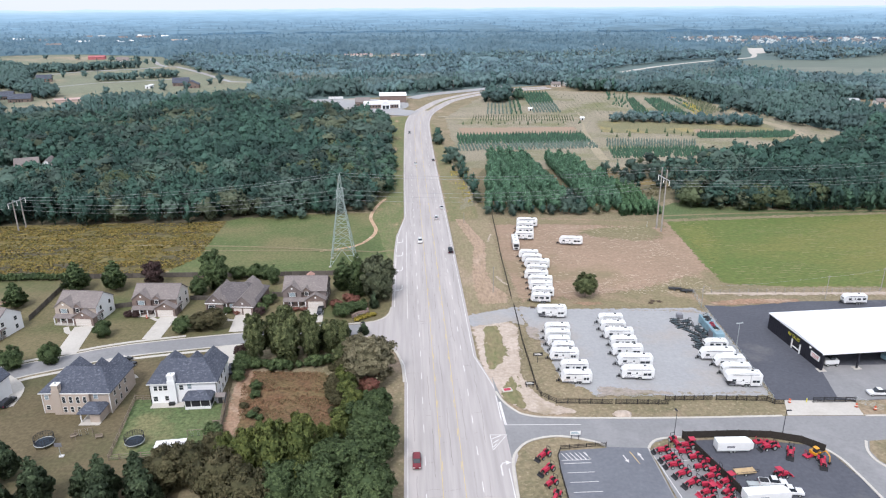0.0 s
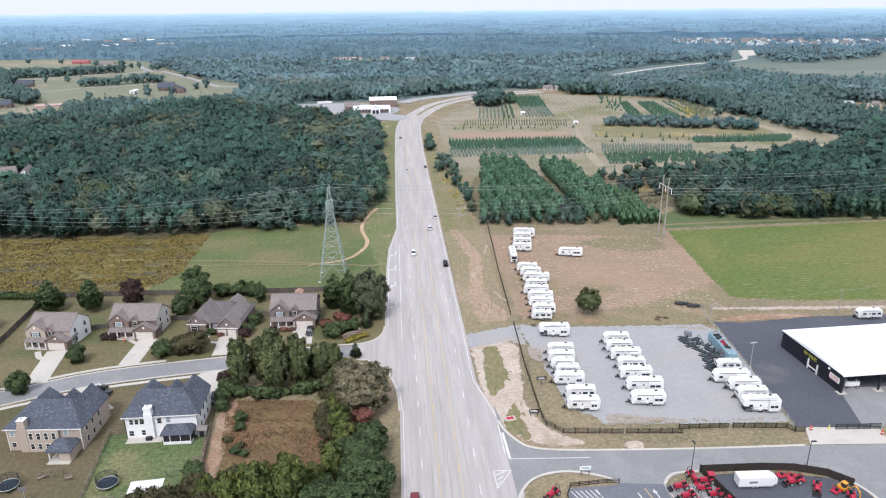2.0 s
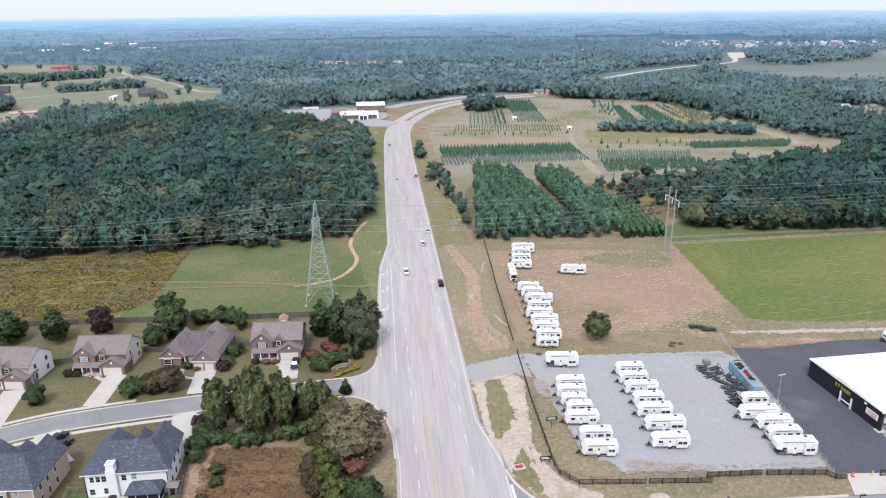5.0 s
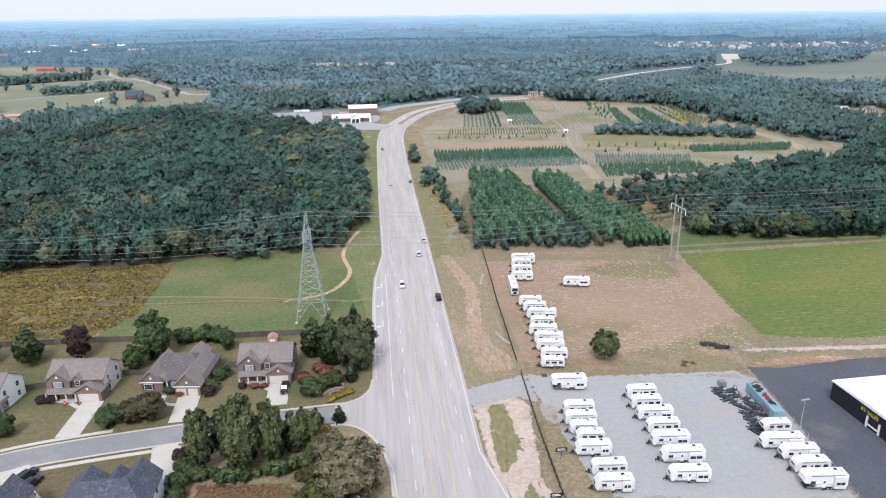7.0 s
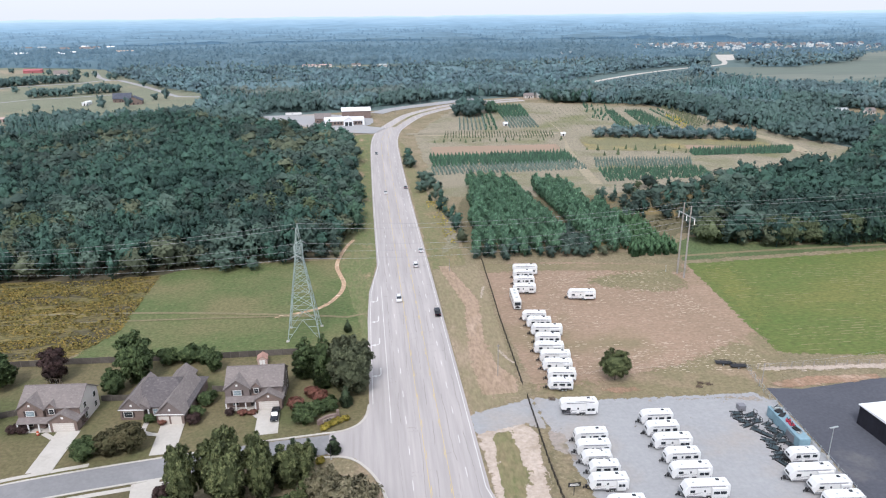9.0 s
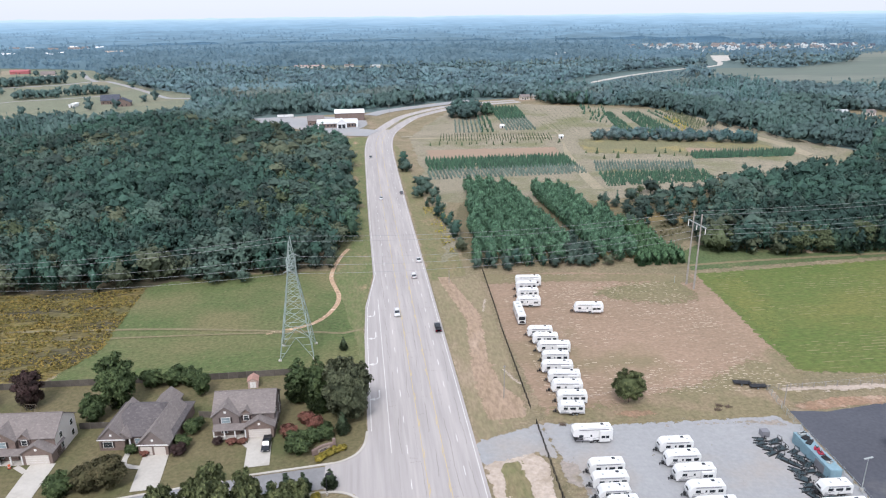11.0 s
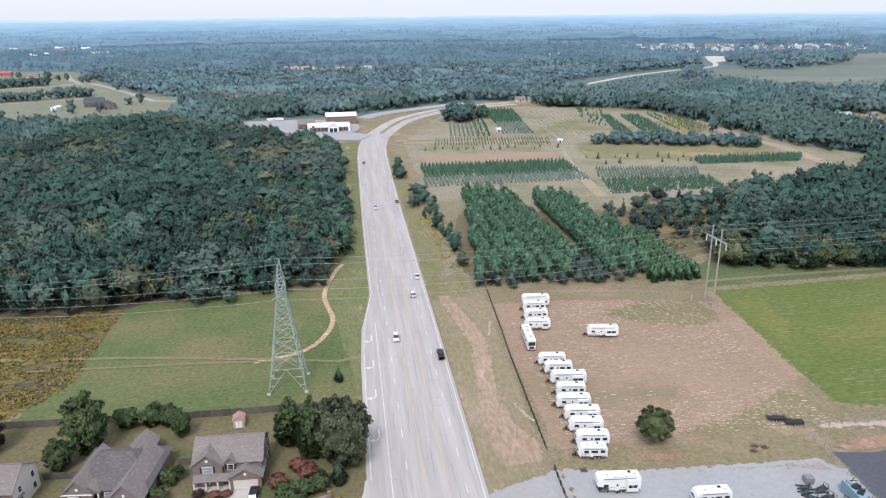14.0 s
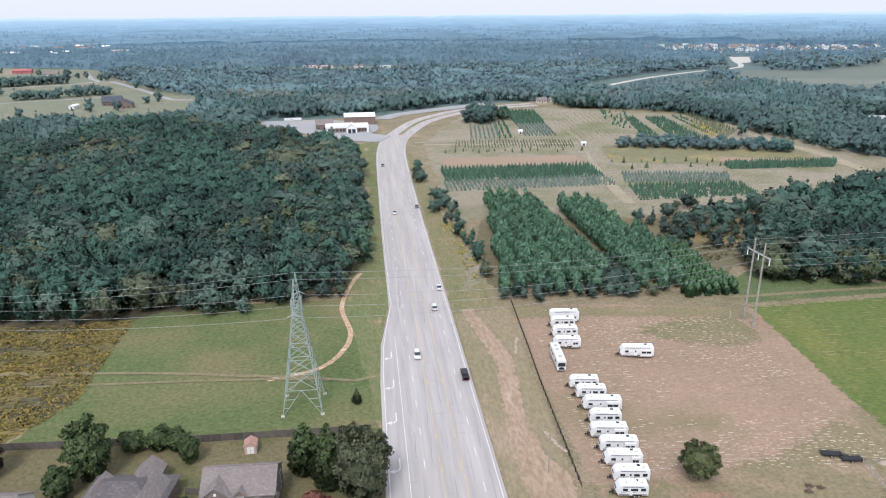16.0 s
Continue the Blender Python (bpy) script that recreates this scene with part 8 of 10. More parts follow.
shared(tree_model("scrub", "round", 230, 850, 26, 0.0476, LEAF, "green scrub at the weed lot's edge", "shrub", trunk=False), spots([(-56, 138), (-50, 137), (-48, 130), (-54, 128)], 3.2, 6, 2, 4, (1.1, 1.5)) + spots([(-50, 128), (-28, 124), (-26, 130), (-48, 133)], 3.6, 8, 2, 4.5, (1.1, 1.5)) + [(-48.8, 157, 2.3, 1.4, 0), (-48, 153, 2.0, 1.4, 70), (-47.3, 144, 1.6, 1.6, 10), (-45, 143, 1.4, 1.5, 200)], group="green scrub")


def tuft_field(name, poly, count, lo, hi, mat, label, seed):
    """Rough standing weeds as many small leaves."""
    rng = np.random.default_rng(seed)
    xs, ys = [p[0] for p in poly], [p[1] for p in poly]
    p = rng.uniform((min(xs), min(ys)), (max(xs), max(ys)), (count, 2))
    p = p[inside(p[:, 0], p[:, 1], poly)]
    keep = np.array([noise.noise((x * 0.09, y * 0.25, seed)) + 0.8 * noise.noise((x * 0.5, y * 0.8, 2)) > (-0.22 if name == "crop_plants" else -0.05) for x, y in p])
    p = p[keep]
    s = rng.uniform(lo, hi, len(p))
    pos = np.column_stack([p, s * 0.8])
    v, f = quads_at(pos, np.column_stack([rng.normal(size=(len(p), 2)) * 0.5, np.full(len(p), 1.0)]), s, rng)
    return tagged(mesh_from(name, v, f, mat, rng.uniform(0, 1, len(p))), label, "vegetation", kind="stuff")


tuft_field("crop_plants", [(-93, 306), (-230, 304), (-230, 245), (-100, 243), (-92, 258)], 42000, 0.2, 0.46, CROP_LEAF, "yellowing crop plants in patchy rows", 3)
tuft_field("weeds", [(-54, 166), (-31, 165), (-25, 150), (-27, 131), (-36, 122), (-51, 124), (-50, 140)], 26000, 0.1, 0.26, WEED_LEAF, "russet standing weeds on the empty lot", 9)
tuft_field("weeds", [(28, 404), (24, 330), (20, 330), (16, 400)], 700, 0.3, 0.7, LEAF_YELLOW, "yellow weeds beside the plantation", 12)
tuft_field("weeds", [(116, 334), (150, 360), (175, 395), (150, 398), (112, 345)], 2600, 0.4, 0.9, LEAF_OLIVE, "tall dry weeds beside the plantation", 14)
tuft_field("weeds", [(142, 552), (205, 535), (270, 512), (272, 522), (205, 546), (146, 562)], 1500, 0.4, 0.9, LEAF_YELLOW, "yellow weeds below the tree belt", 15)
tuft_field("weeds", [(224, 602), (260, 592), (264, 676), (242, 688)], 1500, 0.4, 0.9, LEAF_YELLOW, "yellow weeds between farm rows", 16)


# the plantation: broad planted pines in wide rows, and a block of small bright conifers before it
def planted_rows(poly, x0, lean, gap, along, rows, seed):
    r = random.Random(seed)
    out = []
    for k in range(rows):
        for j in range(60):
            y = 304 + along * j + r.uniform(-0.25, 0.25) + 0.4 * along * (k % 2)
            x = x0 + gap * k - lean * (y - 355) + r.uniform(-0.25, 0.25)
            if inside([x], [y], poly)[0]:
                out.append((x, y))
    return out


stand = planted_rows([(29, 311), (31, 334), (38.5, 391), (41, 427), (57, 431), (68, 417), (68, 322), (62, 309)], 28.0, 0.045, 6.2, 4.3, 7, 1) + planted_rows([(76, 311), (76.5, 417), (94.5, 415), (96, 375), (98.5, 349), (95.5, 321), (90, 304)], 79.0, 0.02, 6.0, 4.3, 5, 2)
r = random.Random(31)
for k in range(3):
    shared(tree_model("planted_pine", "oval", 240 + k, 320, 30, 0.044, NEEDLE_RICH, "rich green planted pine in a plantation row", limbs=4),
           [(x, y, r.uniform(8.6, 10.6), r.uniform(0.54, 0.62), r.uniform(0, 360)) for x, y in stand[k::3]], group="plantation pines")
stand = planted_rows([(91, 303), (111, 303.5), (111, 312), (110, 330), (109.8, 355), (102, 357), (99.5, 335), (96, 318)], 84, -0.09, 3.3, 2.9, 12, 3)
shared(tree_model("planted_conifer", "cone", 244, 170, 30, 0.07, NEEDLE_LIME, "small bright green conifer beside the plantation", limbs=3), [(x, y, r.uniform(5.2, 6.6), r.uniform(0.75, 0.9), r.uniform(0, 360)) for x, y in stand], group="small bright conifers")

# a clipped hedge along the back fence, and dark undergrowth below the roadside grove
r = random.Random(41)
shared(tree_model("hedge_shrub", "round", 250, 260, 30, 0.075, LEAF, "dense dark green hedge shrub along the back fence", "shrub", trunk=False), [(-127 - 2.1 * k, 238.2 + 0.05 * k, r.uniform(2.2, 2.8), r.uniform(1.2, 1.5), r.uniform(0, 360)) for k in range(24)], group="hedge along the fence")
shared(tree_model("shrub", "round", 251, 420, 30, 0.06, LEAF, "dark green undergrowth below the roadside grove", "shrub", trunk=False), [(-53 + 2.3 * k, 167.3 + r.uniform(-1.2, 1.6) + (2 if k > 6 else 0), r.uniform(2.0, 3.6), r.uniform(1.1, 1.5), r.uniform(0, 360)) for k in range(11)], group="undergrowth by the grove")

for o in TRAILERS.values():
    for q in (*o.children_recursive, o):
        bpy.data.objects.remove(q)


# ---- power line ----
def pylon(at, turn):
    """A lattice tower with a flat crossarm, its arm along y."""
    root = thing("lattice_pylon", "tall pale grey-green lattice steel pylon on grass", "pylon", at=at, turn=turn)
    half = lambda z: 4.8 - (4.8 - 1.15) * min(1, z / 25)
    levels = [0, 6.5, 11, 15, 18.4, 21.2, 23.4, 25, 27, 29]
    corners = ((-1, -1), (1, -1), (1, 1), (-1, 1))
    P = lambda c, z: Vector((c[0] * half(z), c[1] * half(z), z))
    for c in corners:
        part("leg", rods([(P(c, a), P(c, b)) for a, b in zip(levels, levels[1:])], 0.13, 5), GREEN_STEEL, root)
        part("footing", boxes((c[0] * 4.8 - 0.45, c[0] * 4.8 + 0.45, c[1] * 4.8 - 0.45, c[1] * 4.8 + 0.45, 0, 0.35), bevel=0.05), CONCRETE, root)
    for i in range(4):
        c, d = corners[i], corners[(i + 1) % 4]
        rows = []
        for a, b in zip(levels, levels[1:]):
            if a == 0:
                m = (P(c, b) + P(d, b)) / 2
                rows += [(P(c, 0), m), (P(d, 0), m), (P(c, b), P(d, b))]
                for s in (0.33, 0.66):
                    rows += [(P(c, b * s), P(c, 0).lerp(m, s)), (P(d, b * s), P(d, 0).lerp(m, s))]
            else:
                rows += [(P(c, a), P(d, b)), (P(d, a), P(c, b)), (P(c, b), P(d, b))]
        part("bracing", rods(rows, 0.075, 4), GREEN_STEEL, root)
    arm, y = [], 7.2
    for s in (-1, 1):
        for x in (-0.9, 0.9):
            arm += [((x, s * 1.1, 29), (0, s * y, 28.2)), ((x, s * 1.1, 27), (0, s * y, 28.2)), ((x, s * 3.4, 28.75), (x, s * 1.1, 27))]
        arm += [((-0.9, s * 1.1, 29), (0, s * 2.3, 35)), ((0.9, s * 1.1, 29), (0, s * 2.3, 35)), ((0, s * 3.6, 28.8), (0, s * 2.3, 35)), ((-0.5, s * 1.6, 32), (0.5, s * 1.6, 32))]
    part("crossarm", rods(arm, 0.085, 5), GREEN_STEEL, root)
    for s in (-1, 0, 1):
        for x in (-1, 1):
            part("insulator", rods([((0, s * 6.9, 28.2), (x * 1.4, s * 6.9, 27.4))] if s else [((0, 0, 27), (x * 1.6, 0, 26.4))], 0.1, 6), STEEL, root)
    return root


def h_frame(at, turn, tall, drop=4.2):
    root = thing("utility_pole", "double grey wooden power pole with crossarm", "utility pole", "double power poles", at=at, turn=turn)
    for y in (-2.4, 2.4):
        bm = bmesh.new()
        rod(bm, (0, y, 0), (0, y, tall), 0.36, 0.22, 10)
        part("pole", bm, POLE_GREY, root)
    part("crossarm", boxes((-0.13, 0.13, -5.6, 5.6, tall - drop, tall - drop + 0.35)), STEEL, root)
    for y in (-5.3, 0, 5.3):
        part("insulator", rods([((0, y, tall - drop), (0, y, tall - drop - 2))], 0.14, 6), TRIM_WHITE, root)
    return root


pylon((-34, 249.4, 0.05), 0)
h_frame((101.2, 280.8, 0.05), 5, 27.5)
h_frame((-182.3, 301.5, 0.05), -10, 14.2, 1.2)


def cable(a, b, sag, r=0.035, label="thin slack power cable strung between poles", group="power cables"):
    bm = bmesh.new()
    a, b = Vector(a), Vector(b)
    pts = []
    for k in range(25):
        t = k / 24
        p = a.lerp(b, t)
        p.z -= sag * 4 * t * (1 - t)
        pts.append(p)
    side = (b - a).cross(Vector((0, 0, 1))).normalized() * r
    up = Vector((0, 0, r))
    rings = [[bm.verts.new(p + o) for o in (side, up, -side, -up)] for p in pts]
    for p, q in zip(rings, rings[1:]):
        for k in range(4):
            bm.faces.new((p[k], p[(k + 1) % 4], q[(k + 1) % 4], q[k]))
    return tagged(link_mesh("power_cable", bm, WIRE), label, "cable", group)


for o in (-1, 0, 1):
    cable((-182.3 + 0.92 * o, 301.5 + 5.2 * o, 11.1), (-35.4, 249.4 + 6.9 * o, 27.2), 3.4)
    cable((-32.6, 249.4 + 6.9 * o, 27.2), (101.2 - 0.45 * o, 280.8 + 5.3 * o, 21.3), 3.4)
    cable((101.2 - 0.45 * o, 280.8 + 5.3 * o, 21.3), (330, 322 + 5.3 * o, 21.3), 5)
    cable((-182.3 + 0.92 * o, 301.5 + 5.2 * o, 11.1), (-420, 335 + 5.3 * o, 11.1), 3)
for o in (-1, 1):
    cable((-182.3 + 0.42 * o, 301.5 + 2.4 * o, 14.2), (-34, 249.4 + 2.3 * o, 35), 2.6)
    cable((-34, 249.4 + 2.3 * o, 35), (101.2, 280.8 + 2.4 * o, 27.4), 2.6)
    cable((101.2, 280.8 + 2.4 * o, 27.4), (330, 322 + 2.4 * o, 27.4), 4)


def single_pole(x, y, tall, label, mat=POLE_GREY, arm=0.0, r=0.14):
    root = thing("wooden_pole", label, "utility pole", at=(x, y, height(x, y) + 0.03))
    bm = bmesh.new()
    rod(bm, (0, 0, 0), (0, 0, tall), r, r * 0.75, 8)
    part("pole", bm, mat, root)
    if arm:
        part("crossarm", boxes((-arm, arm, -0.08, 0.08, tall - 0.5, tall - 0.35)), mat, root)
    return root


single_pole(20.2, 216.3, 9.5, "plain grey wooden pole beside the field fence", arm=0.4)
single_pole(97.4, 285.2, 2.6, "short post with white top in the field", STEEL, r=0.1)
single_pole(130.6, 203.4, 8.5, "grey wooden pole behind the dark lot", arm=0.6)
single_pole(153.6, 209.1, 8.5, "grey wooden pole behind the dark lot", arm=0.6)
single_pole(16.5, 297, 5, "grey wooden pole beside the highway")
single_pole(88.5, 203.5, 6, "wooden corner pole beside the lot", arm=0.3)
for x, y in ((13.4, 706), (42, 769), (77, 803), (112, 818)):
    single_pole(x, y, 11, "tall wooden pole beside the old road", arm=1.1)
single_pole(-26, 431, 7, "lone pole at the wood's edge")
cable((88.5, 203.5, 5.8), (130.6, 203.4, 8.2), 0.6, 0.02, "thin service cable between wooden poles")
cable((130.6, 203.4, 8.2), (153.6, 209.1, 8.2), 0.5, 0.02, "thin service cable between wooden poles")


def light_pole(x, y, tall, turn, label, heads=1, mat=BLACK_METAL):
    root = thing("light_pole", label, "street lamp", "light poles", at=(x, y, 0.08), turn=turn)
    bm = bmesh.new()
    rod(bm, (0, 0, 0.5), (0, 0, tall), 0.09, 0.06, 8)
    part("pole", bm, mat, root)
    part("base", rods([((0, 0, 0), (0, 0, 0.55))], 0.28, 10), CONCRETE, root)
    for k in range(heads):
        s = 1 - 2 * k
        part("lamp_head", boxes((min(0, s * 1.1), max(0, s * 1.1), -0.2, 0.2, tall - 0.05, tall + 0.12), bevel=0.04), mat, root)
    return root


light_pole(51.0, 129.0, 7.6, 90, "tall black light pole on the kerb island")
light_pole(76.3, 129.0, 6.8, 0, "tall black light pole on the kerb island")
light_pole(85.3, 171.5, 7.8, 10, "grey double light pole beside the lot fence", 2, STEEL)
light_pole(-23.2, 184.6, 5.0, 0, "slim black street lamp at the corner")


# ---- fences ----
def run(points, gap):
    """Evenly spaced places along a line, with the direction of each stretch."""
    out = []
    for (x0, y0), (x1, y1) in zip(points, points[1:]):
        n = max(1, round(math.hypot(x1 - x0, y1 - y0) / gap))
        a = math.atan2(y1 - y0, x1 - x0)
        out += [(x0 + (x1 - x0) * k / n, y0 + (y1 - y0) * k / n, a, math.hypot(x1 - x0, y1 - y0) / n) for k in range(n)]
    return out


def fence(name, points, gap, tall, mat, label, panel, post=0.09, dz=0.0):
    """Posts and panels; panel: 'picket', 'boards', 'rails' or 'wire'."""
    root = thing(name, label, "fence")
    cache = {}
    for x, y, a, w in run(points, gap):
        m = Matrix.Translation((x, y, dz)) @ Matrix.Rotation(a, 4, 'Z')
        if "post" not in cache:
            cache["post"] = part("post", boxes((-post, post, -post, post, 0, tall + 0.12)), mat, root)
            ob = cache["post"]
        else:
            ob = new("post", cache["post"].data)
            ob.parent = root
        ob.matrix_basis = m
        key = round(w, 2)
        if key not in cache:
            bm = bmesh.new()
            if panel == "picket":
                box(bm, post, w - post, -0.03, 0.03, 0.15, 0.25), box(bm, post, w - post, -0.03, 0.03, tall - 0.15, tall - 0.05)
                n = int(w / 0.16)
                for k in range(n):
                    c = post + (w - 2 * post) * (k + 0.5) / n
                    box(bm, c - 0.03, c + 0.03, -0.02, 0.02, 0.05, tall)
            elif panel == "boards":
                n = int(w / 0.3)
                edge = []
                for k in range(n):
                    c, o = w * k / n, 0.0 if k % 2 else -0.035
                    edge += [(c, o), (c + w / n, o)]
                bm.free()
                bm = extrude(edge + [(w, 0.04), (0, 0.04)], 0.02, tall)
                bm.transform(Matrix(((1, 0, 0, 0), (0, 0, 1, 0), (0, 1, 0, 0), (0, 0, 0, 1))))
                bmesh.ops.recalc_face_normals(bm, faces=bm.faces)
            elif panel == "rails":
                for z in (0.35, 0.8, tall - 0.1):
                    box(bm, 0, w, -0.03, 0.03, z - 0.07, z + 0.07)
            else:
                for z in (0.3, 0.7, 1.1, tall - 0.05):
                    rod(bm, (0, 0, z), (w, 0, z), 0.025, 0.025, 4, False)
            cache[key] = part("panel", bm, mat, root)
            ob = cache[key]
        else:
            ob = new("panel", cache[key].data)
            ob.parent = root
        ob.matrix_basis = m
    return root


fence("field_fence", [(30.6, 306.9), (28.6, 270), (27.6, 254.8), (25.7, 210.2)], 2.8, 1.25, FENCE_DARK, "low dark rail fence along the brown field", "rails")
fence("lot_fence", [(25.6, 204), (24.3, 177.5), (23.9, 152.4), (24.4, 149.3), (27.6, 145.9)], 2.6, 1.3, FENCE_DARK, "low dark rail fence beside the gravel lot", "rails")
fence("picket_fence", [(27.6, 145.8), (41.6, 144.6)], 2.8, 1.35, FENCE_DARK, "black picket fence before the gravel lot", "picket")
fence("picket_fence", [(42.2, 144.6), (55.4, 143.6)], 2.7, 1.35, FENCE_DARK, "black picket fence before the gravel lot", "picket")
fence("picket_fence", [(55.0, 145.4), (67.0, 145.0)], 2.6, 1.35, FENCE_DARK, "black picket fence before the gravel lot", "picket")
fence("picket_fence", [(67.8, 144.9), (80.2, 143.7), (81.4, 142.2), (83.9, 142.0)], 2.5, 1.35, FENCE_DARK, "black picket fence before the gravel lot", "picket")
fence("metal_gate", [(91.1, 142.2), (101.9, 141.7)], 2.7, 1.6, DARK_TRIM, "black barred metal gate across the apron", "picket", 0.05)
fence("chain_fence", [(101.9, 141.7), (106, 137.5)], 2.2, 1.6, STEEL, "grey wire fence beside the gate", "wire", 0.05)
fence("chain_fence", [(81.6, 143.5), (84.3, 166.9), (86.0, 190), (86.6, 199.4), (88.4, 210.9)], 3.2, 1.8, STEEL, "grey wire fence between gravel and asphalt lots", "wire", 0.05)
fence("chain_fence", [(88.4, 210.9), (120, 209.5), (165, 207)], 3.2, 1.6, POLE_GREY, "weathered wire fence along the pasture", "wire", 0.07)
fence("yard_fence", [(53.2, 129.6), (57.6, 111), (59, 95)], 2.4, 2.0, FENCE_DARK, "tall black screened fence round the equipment yard", "boards")
fence("yard_fence", [(53.2, 129.4), (66, 129.2), (73, 128.4), (79, 126.2), (82.6, 122.6)], 2.4, 2.0, FENCE_DARK, "tall black screened fence round the equipment yard", "boards")
fence("picket_fence", [(35.0, 127.4), (32.5, 127.5), (24.6, 126.9), (23.4, 124.2), (22.9, 119), (22.2, 100)], 2.2, 1.2, FENCE_DARK, "black post fence round the car park", "rails", 0.07)
fence("privacy_fence", [(-17.5, 236), (-59, 236.4), (-98, 238.2), (-131.5, 238.6)], 2.45, 1.9, FENCE_GREY, "long dark weathered board fence behind the yards", "boards")
fence("privacy_fence", [(-131.7, 237), (-131.5, 233.9), (-129.4, 203)], 2.45, 1.8, FENCE_GREY, "weathered board fence between two lawns", "boards")
fence("privacy_fence", [(-51.0, 217), (-55.6, 218)], 2.3, 1.7, FENCE_GREY, "short board fence between two houses", "boards")
fence("privacy_fence", [(-75.3, 216), (-83, 216.5)], 2.4, 1.7, FENCE_GREY, "short board fence between two houses", "boards")
fence("privacy_fence", [(-106, 211), (-98.5, 213)], 2.4, 1.7, FENCE_GREY, "short board fence between two houses", "boards")
fence("back_yard_fence", [(-74.0, 153.2), (-78.2, 153.6), (-75.0, 129.0), (-52.2, 130.8), (-56.0, 154.6)], 2.4, 1.5, FENCE_PALE, "pale wooden rail fence round a back yard", "rails")
fence("retaining_fence", [(-55.2, 155), (-52.2, 132)], 2.4, 1.5, FENCE_PALE, "pale board fence beside the clay bank", "boards")


# ---- tractors and yard ----
def tractor(loader, cab, label):
    """A compact tractor; its nose points to -x."""
    root = thing("tractor", label, "tractor")
    bm = extrude([(-1.55, 0.65), (-1.6, 1.2), (-1.35, 1.4), (-0.2, 1.45), (-0.1, 1.3), (0.1, 0.75), (0.1, 0.55), (-1.4, 0.55)], -0.33, 0.33)
    bmesh.ops.bevel(bm, geom=[e for e in bm.edges if e.verts[0].co.z > 1.1 and e.verts[1].co.z > 1.1], offset=0.06, segments=2, profile=0.5, affect='EDGES')
    part("hood", bm, RED_PAINT, root)
    part("chassis", boxes((-1.4, 1.0, -0.25, 0.25, 0.45, 0.75)), DARK_TRIM, root)
    part("grille", boxes((-1.63, -1.58, -0.25, 0.25, 0.75, 1.15)), DARK_TRIM, root)
    for y in (-0.62, 0.62):
        wheel(root, (0.75, y, 0.62), 0.62, 0.4)
        wheel(root, (-1.15, y * 0.95, 0.38), 0.38, 0.26)
        part("fender", extrude([(0.2, 0.9), (0.35, 1.3), (0.75, 1.42), (1.2, 1.3), (1.2, 1.22), (0.75, 1.33), (0.4, 1.2)], y - 0.2, y + 0.2), RED_PAINT, root)
    part("seat", boxes((0.45, 0.95, -0.25, 0.25, 1.0, 1.12), (0.9, 1.0, -0.25, 0.25, 1.1, 1.55), bevel=0.03), DARK_TRIM, root)
    part("steering_wheel", rods([((0.1, 0, 1.35), (0.16, 0, 1.4))], 0.2, 10), DARK_TRIM, root)
    if cab:
        for x in (0.1, 1.15):
            for y in (-0.6, 0.6):
                part("cab_post", boxes((x - 0.04, x + 0.04, y - 0.04, y + 0.04, 1.0, 2.3)), DARK_TRIM, root)
        part("cab_roof", boxes((-0.05, 1.3, -0.72, 0.72, 2.3, 2.45), bevel=0.05), RED_PAINT, root)
    else:
        part("roll_bar", rods([((1.1, -0.5, 1.0), (1.1, -0.5, 2.2)), ((1.1, 0.5, 1.0), (1.1, 0.5, 2.2)), ((1.1, -0.5, 2.2), (1.1, 0.5, 2.2))], 0.05, 6), DARK_TRIM, root)
    if loader:
        for y in (-0.5, 0.5):
            part("loader_arm", rods([((-0.2, y, 1.3), (-1.6, y, 1.0)), ((-1.6, y, 1.0), (-2.2, y, 0.45))], 0.07, 6), RED_PAINT, root)
        bm = extrude([(-2.15, 0.75), (-2.3, 0.2), (-2.9, 0.12), (-2.9, 0.17), (-2.36, 0.27), (-2.22, 0.75)], -0.8, 0.8)
        part("bucket", bm, DARK_TRIM if not cab else RED_PAINT, root)
    return root


TRACT = [tractor(True, False, "small red tractor with black front loader"), tractor(True, True, "red tractor with roofed cab and loader"), tractor(False, False, "small red tractor with roll bar")]


def park(model, rows, group, tail=""):
    for x, y, turn in rows:
        tagged(copy_thing(model, pose(x, y, 0.1, 0, 0, turn)), model["label"] + tail, group=group)


park(TRACT[0], [(20.6, 124.6, 38), (20.4, 119.6, 38)], "tractors on the grass island", " on grass")
park(TRACT[2], [(20.2, 115.2, 38), (20.4, 111.2, 60)], "tractors on the grass island", " on grass")
park(TRACT[0], [(47.2, 124.6, 5), (47.6, 121.8, 12), (48.0, 119.4, 5), (48.6, 116.6, 18), (49.4, 113.6, 22), (50.6, 108.0, 8), (54.3, 115.4, 15)], "tractors parked in the front row", " on asphalt")
park(TRACT[1], [(53.2, 126.0, 0), (56.6, 113.6, 20), (51.4, 110.6, 15), (68.4, 114.8, 192)], "tractors with cabs", " on asphalt")
park(TRACT[2], [(51.6, 123.6, -8), (50.6, 127.6, 100), (53.2, 121.8, 10), (54.6, 120.2, 185), (53.0, 118.4, 5), (55.6, 117.2, 10), (52.2, 112.6, 0), (55.4, 110.6, 30), (54.4, 108, 15)], "tractors parked in the back row", " on asphalt")
park(TRACT[0], [(74.6, 122.4, 60), (71.0, 124.4, 10), (79.6, 118.9, 70)], "tractors by the yard fence", " on asphalt")
for o in TRACT:
    for q in (*o.children_recursive, o):
        bpy.data.objects.remove(q)


